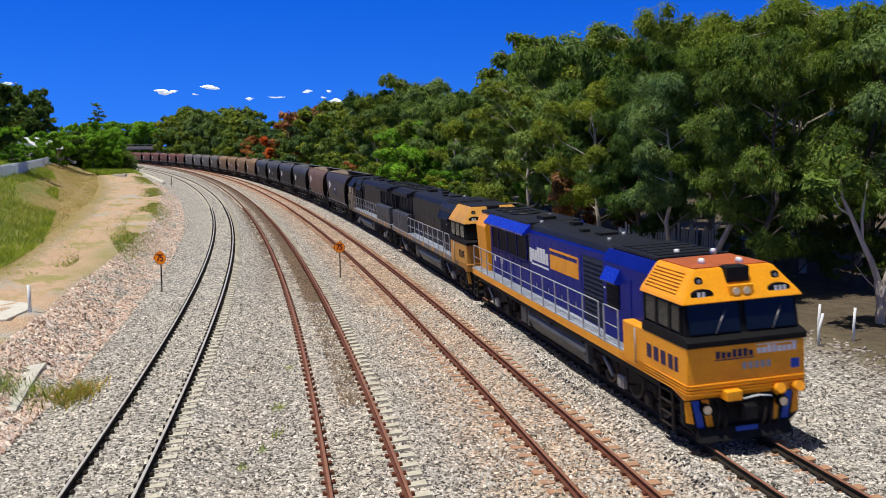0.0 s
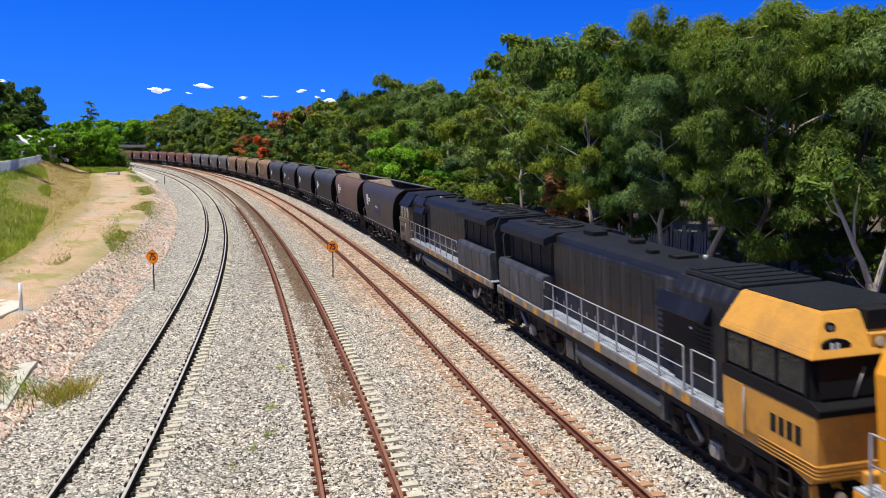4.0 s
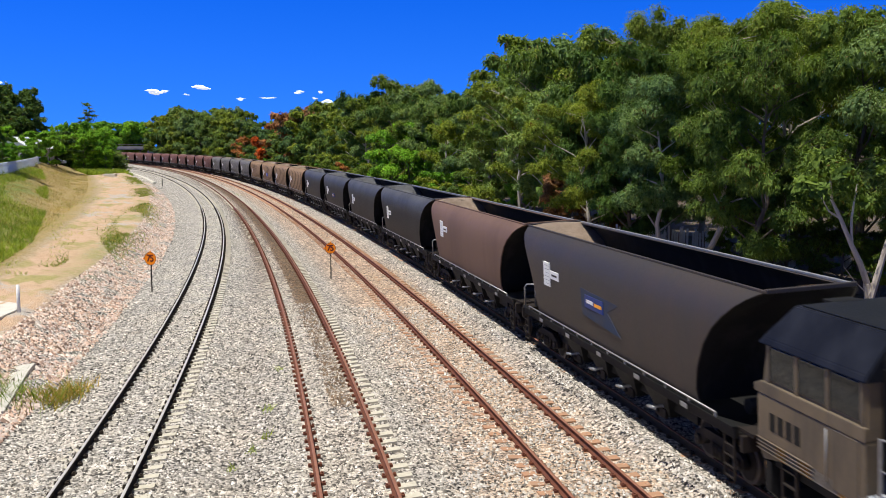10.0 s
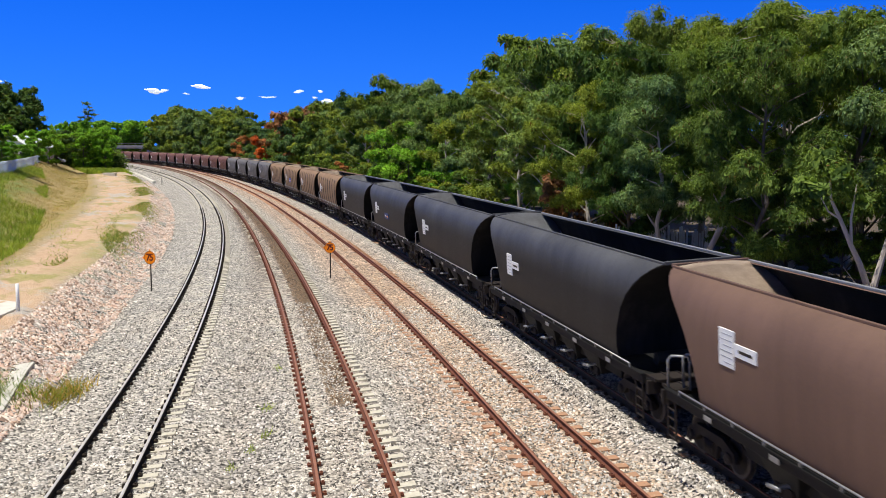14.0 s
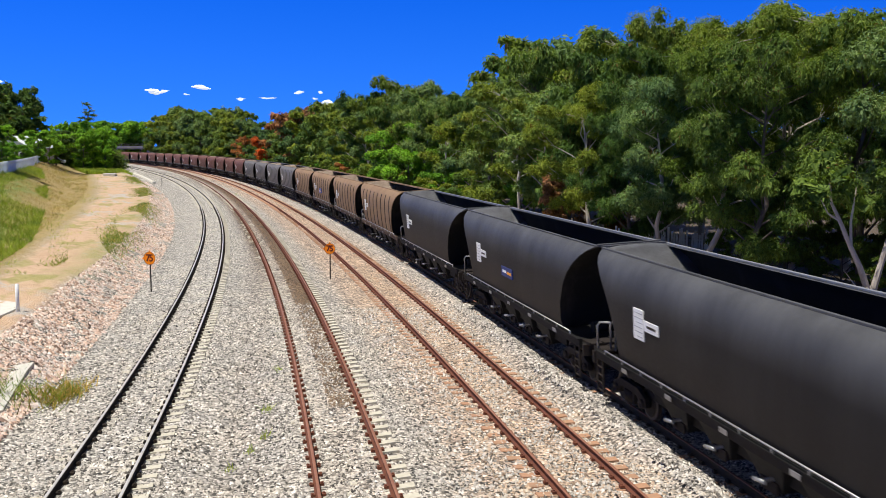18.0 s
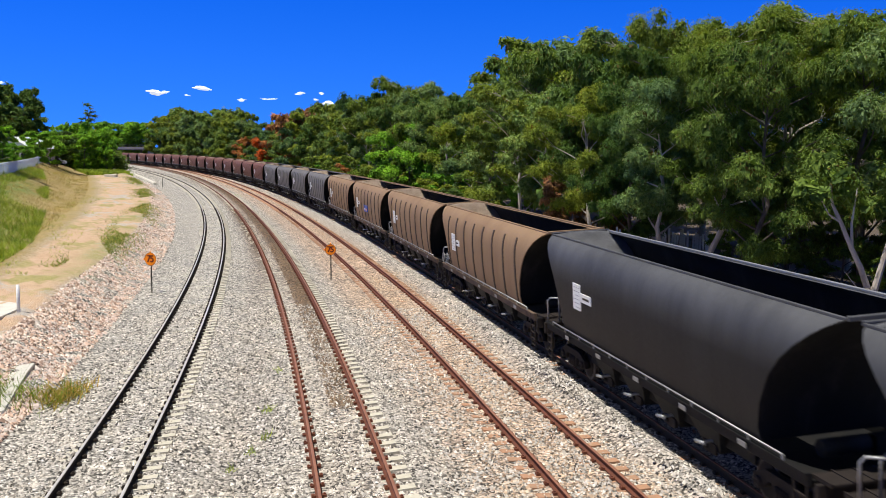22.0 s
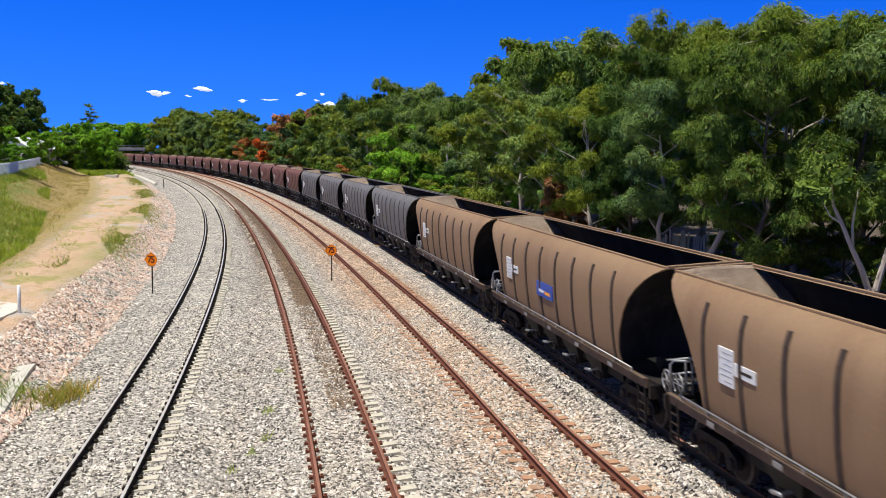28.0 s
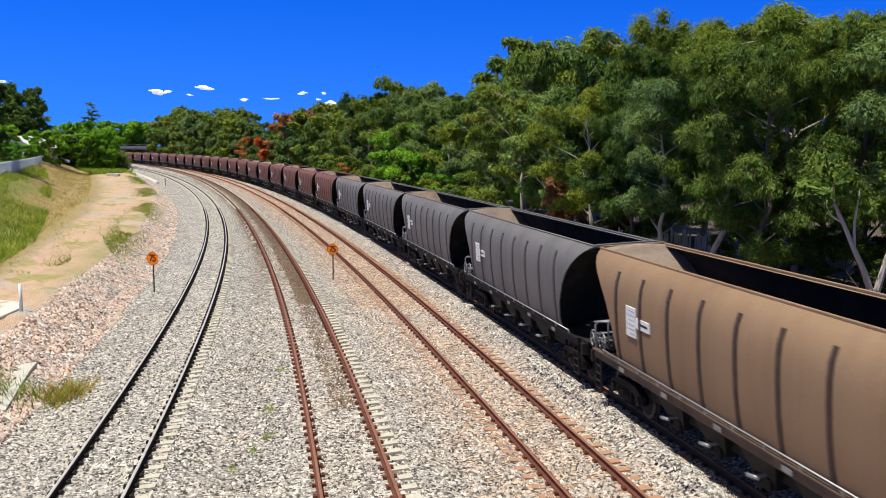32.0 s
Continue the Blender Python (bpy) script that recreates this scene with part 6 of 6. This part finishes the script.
    c = np.array([[p[0] + rng.normal(0, 0.6), p[1] + rng.normal(0, 0.6), p[2] + rng.normal(0.2, 0.5)] for p in tips for _ in range(4)])
    co, faces = leaf_cloud(rng, c, rng.uniform(0.5, 0.9, len(c)), leaves, 0.18, 0.03, 1.0, 0.7)
    raw("crown", co, faces, LEAF_SHE, tree)


build_trees()
bare_gum("pale gum leaning over the line with a forked trunk", [
    ([(16.3, 35.5, -0.1), (16.3, 35.5, 0.9), (16.15, 35.5, 1.8)], 0.20, 0.16),
    ([(16.15, 35.5, 1.8), (15.8, 35.4, 2.6), (15.4, 35.3, 3.3), (14.9, 35.2, 4.3), (14.5, 35.1, 5.0), (14.3, 35.0, 6.2)], 0.13, 0.04),
    ([(15.4, 35.3, 3.3), (15.35, 35.3, 4.3), (15.5, 35.3, 5.6)], 0.07, 0.025),
    ([(14.9, 35.2, 4.3), (14.4, 35.1, 4.6), (13.9, 35.0, 5.4)], 0.045, 0.015),
    ([(16.25, 35.4, 1.2), (16.5, 35.3, 2.4), (16.75, 35.2, 3.6), (16.9, 35.2, 5.4), (17.3, 35.2, 7.6)], 0.15, 0.05),
    ([(16.2, 35.5, 1.4), (15.6, 35.3, 1.9), (15.1, 35.2, 2.5)], 0.03, 0.01)], 1500, 71)
bare_gum("slender pale gum with a bent trunk among the trees", [
    ([(14.3, 60, 0.0), (14.2, 60, 1.4), (13.7, 59.8, 3.8), (13.1, 59.7, 5.6)], 0.13, 0.10),
    ([(13.1, 59.7, 5.6), (12.4, 59.5, 6.7), (12.3, 59.4, 8.2)], 0.09, 0.04),
    ([(13.1, 59.7, 5.6), (13.6, 59.6, 7.2), (13.5, 59.5, 9.0)], 0.07, 0.03)], 6500, 72)


# ---------------------------------------------------------------- beside the line
def speed_sign(x, y, r):
    g = ground_height(x, y)
    up = 1.46 - g
    s = empty("speed_sign", "orange disc speed sign reading 75 on a thin post", "sign", "speed signs", m=Matrix.Translation((x, y, g)) @ Matrix.Rotation(math.atan2(-x, y) * -1.0, 4, "Z"))
    bm = B()
    tube(bm, [(0, 0, -0.3), (0, 0, up + 0.1)], 0.032, 8)
    part("post", bm, INK, s)
    bm = B()
    out = [(r * math.cos(a), up + r * math.sin(a)) for a in (2 * math.pi * k / 28 for k in range(28))]
    prism(bm, out, 1, -0.06, -0.045)
    prism(bm, [(-r - 0.10, up - 0.02), (-r + 0.05, up + 0.13), (-r + 0.05, up - 0.12)], 1, -0.058, -0.046)
    prism(bm, [(-0.07, up + r - 0.03), (0.07, up + r - 0.03), (0.0, up + r + 0.09)], 1, -0.058, -0.046)
    disc = part("disc", bm, ORANGE, s)
    bm = B()
    for k in range(28):
        a, b = (2 * math.pi * (k + q) / 28 for q in (0, 1))
        prism(bm, [(r * math.cos(a), up + r * math.sin(a)), (r * math.cos(b), up + r * math.sin(b)), (0.94 * r * math.cos(b), up + 0.94 * r * math.sin(b)), (0.94 * r * math.cos(a), up + 0.94 * r * math.sin(a))], 1, -0.064, -0.06)
    part("rim", bm, RUST, disc)
    for k, ch in enumerate("75"):
        cu = bpy.data.curves.new("digit", "FONT")
        cu.body, cu.size, cu.extrude, cu.align_x, cu.align_y = ch, 0.47 * r / 0.32, 0.003, "CENTER", "CENTER"
        cu.offset = 0.012
        tmp = bpy.data.objects.new("digit", cu)
        scene.collection.objects.link(tmp)
        bpy.context.view_layer.update()
        me = bpy.data.meshes.new_from_object(tmp.evaluated_get(bpy.context.evaluated_depsgraph_get()))
        bpy.data.objects.remove(tmp)
        me.materials.clear()
        me.materials.append(DIGIT)
        o = new("digit", me)
        o.parent = disc
        o.matrix_basis = Matrix.Translation(((-0.28 + 0.56 * k) * r, -0.064, up)) @ Matrix.Rotation(math.pi / 2, 4, "X")


def stub_post(x, y, h, r, material, label, lean=0.0, name="marker_post"):
    g = ground_height(x, y)
    bm = B()
    tube(bm, [(0, 0, -0.25), (0, 0, h * 0.5), (lean, 0, h)], r, 8, r * 0.9)
    o = part(name, bm, material)
    o.matrix_basis = Matrix.Translation((x, y, g))
    tagged(o, label, "post", "posts beside the line")


def steel_fence():
    """Palisade fence on top of the bank: posts, rails and pickets."""
    f = empty("palisade_fence", "grey steel palisade fence along the top of the bank", "fence")
    ys = np.arange(58, 178, 2.5)
    pts = []
    for y in ys:
        o = np.interp(y, PATH_Y, PATH_L) - 9.2
        x = LINE_A.x_at(y) + o
        pts.append(Vector((x, y, ground_height(x, y))))
    bm = B()
    box(bm, -0.05, 0.05, -0.05, 0.05, -0.2, 1.3)
    post = part("post", bm, FENCE, f)
    post.matrix_basis = Matrix.Translation(pts[0])
    for p in pts[1:]:
        again("post", post, f, Matrix.Translation(p))
    bm = B()
    box(bm, -0.035, 0.035, -0.012, 0.012, 0.05, 1.24)
    prism(bm, [(-0.035, 1.24), (0.035, 1.24), (0, 1.32)], 1, -0.012, 0.012)
    first = part("picket", bm, FENCE, f)
    n = 0
    for a, b in zip(pts[14:], pts[15:]):
        d = b - a
        for k in range(9):
            m = Matrix.Translation(a + d * (k + 0.5) / 9) @ Matrix.Rotation(math.atan2(d.y, d.x), 4, "Z")
            if n == 0:
                first.matrix_basis = m
            elif n < 300:
                again("picket", first, f, m)
            n += 1
    for a, b in zip(pts, pts[1:]):
        bm = B()
        for z in (0.3, 1.05):
            tube(bm, [a + Vector((0, 0, z)), b + Vector((0, 0, z))], 0.025, 4)
        part("rails", bm, FENCE, f)
    bm = B()
    for a, b in zip(pts[:14], pts[1:15]):
        d = b - a
        for k in range(9):
            p = a + d * (k + 0.5) / 9
            box(bm, p.x - 0.03, p.x + 0.03, p.y - 0.03, p.y + 0.03, p.z, p.z + 1.3)
    tagged(part("near_pickets", bm, FENCE, f), kind="stuff")


def paling_wall():
    """A run of uneven palings with gaps, glimpsed between the trunks."""
    w = empty("paling_fence", "pale weathered paling fence behind the wood", "fence")
    rng = random.Random(8)
    a, b = Vector((10.6, 59.5, 0)), Vector((16.0, 56.5, 0))
    n = 40
    for k in range(n):
        if k % 9 == 5:
            continue
        p = a.lerp(b, k / (n - 1))
        bm = B()
        box(bm, -0.06, 0.06, -0.012, 0.012, 0.0, rng.uniform(1.5, 1.95), 0)
        o = part("paling", bm, PALE_WALL, w)
        o.matrix_basis = Matrix.Translation((p.x, p.y, ground_height(p.x, p.y) - 0.02)) @ Matrix.Rotation(-0.36, 4, "Z") @ Matrix.Rotation(rng.uniform(-0.04, 0.04), 4, "Y")
    for z in (0.4, 1.25):
        bm = B()
        q = [p + Vector((0.03, 0.05, ground_height(p.x, p.y) + z)) for p in (a, b)]
        tube(bm, q, 0.035, 4)
        part("fence_rail", bm, BARK_DARK, w)


def slab_thing():
    # tilted concrete slab and marker by the bank
    bm = B()
    prism(bm, [(-12.3, 23.5), (-11.45, 24.0), (-12.35, 27.5), (-12.55, 28.5), (-13.1, 27.1)], 2, -0.06, 0.08, 0.02)
    o = part("broken_slab", bm, SLAB)
    for v in o.data.vertices:
        v.co.z += 0.22 * (-11.6 - v.co.x) + 0.06
    tagged(o, "broken pale concrete slab lying on the bank", "concrete slab")
    bm = B()
    prism(bm, [(-19.5, 31.5), (-15.6, 32.4), (-15.75, 34.6), (-16.3, 35.8), (-17.6, 36.4), (-20.5, 36.4)], 2, 0.55, 0.98, 0.03)
    o = part("concrete_pad", bm, SLAB)
    tagged(o, "cream concrete pad at the end of the sandy track", "concrete pad")
    stub_post(-15.5, 34.0, 1.05, 0.07, WHITE, "white marker post beside the concrete pad")
    # drain culvert and kerb far along
    bm = B()
    box(bm, -1.2, 1.2, -0.6, 0.6, 0.0, 0.7, 0.05)
    box(bm, -0.9, 0.9, -0.64, -0.6, 0.15, 0.6)
    o = part("culvert_head", bm, SLAB)
    o.matrix_basis = Matrix.Translation((-65.5, 186, ground_height(-65.5, 186) - 0.15))
    tagged(o, "concrete culvert head beside the line", "culvert")
    bm = B()
    pts = []
    for y in np.arange(176, 262, 6.0):
        x = LINE_A.x_at(y) - 5.2 - (y - 176) * 0.02
        pts.append((x, y, ground_height(x, y) + 0.05))
    tube(bm, pts, 0.35, 6)
    o = part("drain_kerb", bm, SLAB)
    tagged(o, "pale concrete drain edge beside the far curve", "drain")


def house():
    h = empty("house", "white-roofed weatherboard house beyond the fence", "house", m=Matrix.Translation((-81.5, 184, 3.4)) @ Matrix.Rotation(-0.3, 4, "Z"))
    bm = B()
    box(bm, -4.5, 4.5, -3.2, 3.2, 0, 3.0, 0.02)
    part("wall", bm, HOUSE_WALL, h)
    bm = B()
    prism(bm, [(-4.9, 2.95), (0, 5.1), (4.9, 2.95), (4.9, 3.1), (0, 5.28), (-4.9, 3.1)], 1, -3.7, 3.7, 0.01)
    part("roof", bm, ROOF_WHITE, h)
    bm = B()
    prism(bm, [(-4.5, 3.0), (4.5, 3.0), (0, 4.98)], 1, -3.2, 3.2)
    part("gable", bm, ROOF_WHITE, h)
    for x in (-2.6, 0.3, 2.6):
        bm = B()
        box(bm, x - 0.6, x + 0.6, -3.26, -3.2, 1.0, 2.2)
        w = part("window", bm, WHITE, h)
        bm = B()
        box(bm, x - 0.52, x + 0.52, -3.28, -3.26, 1.08, 2.12)
        part("pane", bm, GLASS, w)


def parked_car():
    x, y = -80.5, 196.0
    c = empty("parked_car", "white parked car half hidden by the shrubs", "car", m=Matrix.Translation((x, y, ground_height(x, y))) @ Matrix.Rotation(0.15, 4, "Z"))
    bm = B()
    prism(bm, [(-2.2, 0.35), (-2.2, 0.8), (-1.2, 0.95), (-0.7, 1.42), (0.9, 1.42), (1.6, 0.95), (2.2, 0.85), (2.2, 0.35)], 1, -0.85, 0.85, 0.06)
    part("body", bm, WHITE, c)
    for e in (-1, 1):
        bm = B()
        prism(bm, [(-0.95, 0.98), (-0.6, 1.36), (0.8, 1.36), (1.35, 0.98)], 1, *both(e * 0.84, e * 0.87))
        part("side_glass", bm, GLASS, c)
        for k in (-1.35, 1.35):
            bm = B()
            tube(bm, [(k, e * 0.68, 0.32), (k, e * 0.88, 0.32)], 0.32, 16)
            w = part("wheel", bm, RUBBER, c)
            bm = B()
            tube(bm, [(k, e * 0.88, 0.32), (k, e * 0.895, 0.32)], 0.19, 12)
            part("rim", bm, STEEL, w)
    bm = B()
    box(bm, -2.24, -2.18, -0.6, 0.6, 0.55, 0.7)
    part("bumper", bm, STEEL, c)


def far_bridge():
    b = empty("road_bridge", "grey concrete road bridge over the far curve", "bridge")
    m = Matrix.Translation((-146, 412, 0)) @ Matrix.Rotation(0.12, 4, "Z")
    def piece(name, mat_, *dims, par=b):
        bm = B()
        box(bm, *dims, 0.03)
        o = part(name, bm, mat_, par)
        if par is b:
            o.matrix_basis = m
        return o
    piece("deck", BRIDGE_GREY, -30, 19, -4, 4, 5.3, 6.0)
    piece("parapet", BRIDGE_GREY, -30, 19, -4.3, -4.05, 5.7, 6.7)
    piece("parapet", BRIDGE_GREY, -30, 19, 4.05, 4.3, 5.7, 6.7)
    for x in (-26, -14, 18):
        piece("pier", BRIDGE_GREY, x - 0.6, x + 0.6, -3.5, 3.5, -0.5, 5.3)
    for x in np.arange(-29, 19, 3.0):
        bm = B()
        box(bm, x - 0.05, x + 0.05, -4.22, -4.12, 6.7, 7.5)
        part("rail_post", bm, STEEL, b).matrix_basis = m
    bm = B()
    tube(bm, [(-30, -4.17, 7.5), (19, -4.17, 7.5)], 0.06, 6)
    part("hand_rail", bm, STEEL, b).matrix_basis = m


def clouds():
    rng = np.random.default_rng(4)
    m, nt, b = nodes_of("white_cloud", 1.0)
    b.inputs["Base Color"].default_value = (0.95, 0.95, 0.95, 1)
    b.inputs["Specular IOR Level"].default_value = 0.0
    # a bluish glow of its own replaces light scattered within the cloud
    b.inputs["Emission Color"].default_value = (0.75, 0.85, 1.0, 1)
    b.inputs["Emission Strength"].default_value = 0.55
    thin = m.copy()
    thin.name = "thin_white_cloud"
    tn, tl = thin.node_tree.nodes, thin.node_tree.links
    clear, veil = tn.new("ShaderNodeBsdfTransparent"), tn.new("ShaderNodeMixShader")
    veil.inputs[0].default_value = 0.8
    tl.new(tn["Principled BSDF"].outputs[0], veil.inputs[1])
    tl.new(clear.outputs[0], veil.inputs[2])
    tl.new(veil.outputs[0], tn["Material Output"].inputs["Surface"])
    for px, py, w, h in ((281, 164, 34, 10), (296, 163, 14, 5), (361, 157, 32, 9), (335, 169, 9, 3), (430, 176, 14, 5), (478, 174, 30, 5), (533, 165, 16, 7), (570, 164, 8, 4), (585, 184, 34, 9), (560, 175, 10, 4), (8, 148, 16, 6)):
        d = 3200.0
        cx, cz, k = (px - 784) / 1667 * d, 7 + (258 - py) / 1667 * d, d / 1667
        bm = B()
        for i in range(46):
            u = max(-0.46, min(0.46, rng.normal(0, 0.24)))
            env = (1 - abs(u) * 1.75) * (0.75 + 0.4 * math.sin(7 * u + w))
            r = h * k * (0.10 + 0.24 * env) * rng.uniform(0.6, 1.3)
            mt = Matrix.Translation((u * w * k, rng.normal(0, 10), (rng.random() ** 1.3 * 0.6 - 0.25) * h * k * env + 0.2 * h * k * math.sin(4 * u + h))) @ Matrix.Diagonal((1.7, 1.2, 0.8, 1))
            bmesh.ops.create_icosphere(bm, subdivisions=2, radius=max(1.2, r), matrix=mt)
        o = part("cloud", bm, m if w > 31 else thin, smooth=True)
        o.matrix_basis = Matrix.Translation((cx, d, cz))
        tagged(o, "small white fair-weather cloud low in the sky", "cloud", "clouds", "structure")


def blades(name, count, place, height, width, material, label, category, seed):
    """Grass and weeds: single bent blades as one mass."""
    rng = np.random.default_rng(seed)
    pos = place(rng, count)
    n = len(pos)
    a = rng.uniform(0, 2 * np.pi, n)
    side = np.stack([np.cos(a), np.sin(a), 0 * a], -1) * (width * rng.uniform(0.6, 1.4, n))[:, None]
    ln = rng.normal(0, 0.75, (n, 3))
    h = height * rng.uniform(0.5, 1.3, n)
    tip = np.stack([ln[:, 0] * h, ln[:, 1] * h, h], -1)
    co = np.stack([pos - side, pos + side, pos + tip * 0.6 + side * 0.7, pos + tip], 1).reshape(-1, 3)
    ob = raw(name, co, np.arange(4 * n).reshape(-1, 4), material)
    tagged(ob, label, category, kind="stuff")


def grasses():
    def strip(o0, o1, y0, y1, power=1.6, wob=0.0):
        def place(rng, n):
            y = y0 + (y1 - y0) * rng.random(n) ** power
            pl = np.interp(y, PATH_Y, PATH_L)
            x = np.interp(y, LINE_A.y, LINE_A.x) + pl + rng.uniform(o0, o1, n)
            if wob:
                keep = np.array([noise.noise(Vector((q * 0.4 + w * 0.12, w * 0.08, 2.0))) > wob for q, w in zip(x, y)])
                x, y = x[keep], y[keep]
            return heights(np.stack([x, y, 0 * x], -1))
        return place

    def lush(rng, n):
        y = 36 + 154 * rng.random(n) ** 1.5
        o = np.interp(y, PATH_Y, PATH_L) - 1.0 - 0.09 * np.maximum(0, y - 58) + 0.9 - 10 * rng.random(n) ** 1.3
        x = np.interp(y, LINE_A.y, LINE_A.x) + o
        keep = np.array([noise.noise(Vector((q * 0.35 + w * 0.1, w * 0.05, 9.0))) > -0.12 for q, w in zip(x, y)])
        return heights(np.stack([x[keep], y[keep], 0 * y[keep]], -1))

    def edge(rng, n):
        y = 47 + 143 * rng.random(n) ** 1.5
        x = np.interp(y, LINE_A.y, LINE_A.x) + np.interp(y, PATH_Y, PATH_R) + rng.normal(-0.7, 0.75, n)
        keep = np.array([noise.noise(Vector((q * 0.35 + w * 0.1, w * 0.06, 5.0))) > 0.0 for q, w in zip(x, y)])
        return heights(np.stack([x[keep], y[keep], 0 * x[keep]], -1))

    blades("tall_green_grass", 42000, lush, 0.42, 0.02, GRASS, "tall green grass on the bank", "grass", 1)
    blades("dry_grass", 30000, strip(-9, -0.6, 44, 190, 1.4), 0.17, 0.014, DRY_GRASS, "dry golden grass on the bank", "grass", 2)
    blades("olive_weeds", 11000, strip(-9, 2.5, 44, 190, 1.4, 0.05), 0.16, 0.016, OLIVE_WEED, "olive weeds among the dry grass", "weeds", 5)
    blades("verge_weeds", 19000, edge, 0.20, 0.016, OLIVE_WEED, "green weeds along the edge of the rubble", "weeds", 3)
    blades("verge_straw", 6000, edge, 0.18, 0.012, DRY_GRASS, "dry weeds along the edge of the rubble", "weeds", 4)

    def shrub_foot(rng, n):
        y = rng.uniform(196, 228, n)
        x = np.interp(y, LINE_A.y, LINE_A.x) + np.interp(y, PATH_Y, PATH_L) + rng.uniform(-2, 11, n) * np.clip((y - 190) / 30, 0.2, 1)
        return heights(np.stack([x, y, 0 * x], -1))
    blades("shrub_grass", 7000, shrub_foot, 0.7, 0.06, GRASS, "lush green grass at the foot of the shrubs", "grass", 10)

    def spots(places):
        def place(rng, n):
            k = rng.integers(0, len(places), n)
            c = np.array(places)[k]
            p = np.stack([c[:, 0] + rng.normal(0, 1, n) * c[:, 2], c[:, 1] + rng.normal(0, 1, n) * c[:, 2] * 1.8, 0 * k], -1)
            return heights(p)
        return place
    blades("track_weeds", 170, spots([(-4.45, 21.6, 0.07), (-4.35, 22.6, 0.06), (-4.7, 20.4, 0.06), (-4.75, 25.0, 0.08), (-29.6, 136, 0.35), (-30.6, 139, 0.3), (-5.2, 29.5, 0.07)]), 0.16, 0.010, GRASS, "green weeds growing in the ballast", "weeds", 6)
    blades("slab_weeds", 420, spots([(-12.0, 25.6, 0.35), (-11.3, 25.6, 0.4), (-10.9, 26.6, 0.3), (-12.4, 24.6, 0.3)]), 0.5, 0.012, GRASS, "straggling weeds beside the broken slab", "weeds", 7)
    blades("slab_straw", 260, spots([(-10.8, 26.8, 0.25), (-11.0, 26.0, 0.25)]), 0.4, 0.02, DRY_GRASS, "dry brown weeds beside the broken slab", "weeds", 8)
    blades("wood_grass", 9000, lambda rng, n: heights(np.stack([np.interp((y := rng.uniform(46, 110, n)), LINE_D.y, LINE_D.x) + rng.uniform(8.5, 16, n), y, 0 * y], -1)), 0.4, 0.025, DRY_GRASS, "dry grass beneath the trees", "grass", 9)


speed_sign(-14.42, 46.22, 0.33)
speed_sign(-6.11, 51.03, 0.30)
stub_post(-49.6, 166.8, 1.5, 0.07, INK, "dark marker post beside the far curve")
stub_post(12.85, 32.6, 1.15, 0.055, WHITE, "white leaning marker post by the wood", 0.12)
stub_post(13.10, 33.3, 1.3, 0.055, WHITE, "white marker post by the wood", 0.03)
stub_post(14.15, 32.8, 1.2, 0.055, WHITE, "white marker post by the wood", 0.02)
steel_fence()
paling_wall()
slab_thing()
house()
parked_car()
far_bridge()
clouds()
grasses()


# ---------------------------------------------------------------- what moves
def motions():
    for thing, s, between in TRAIN:
        walk(thing, [(t, on_line(s - gone(t), between)) for t in range(0, 33)])
    # the wheels that pass close by roll on the rails
    for thing, s, between in TRAIN[-3:] + TRAIN[:11]:
        for wheel in thing.children_recursive:
            if wheel.name.startswith("wheelset"):
                place = Matrix.Translation(wheel.location)
                rate = (1 if between > 0 else -1) / wheel.location.z
                walk(wheel, [(k * 0.1, place @ Matrix.Rotation(rate * gone(k * 0.1), 4, "X")) for k in range(0, 321)])


motions()
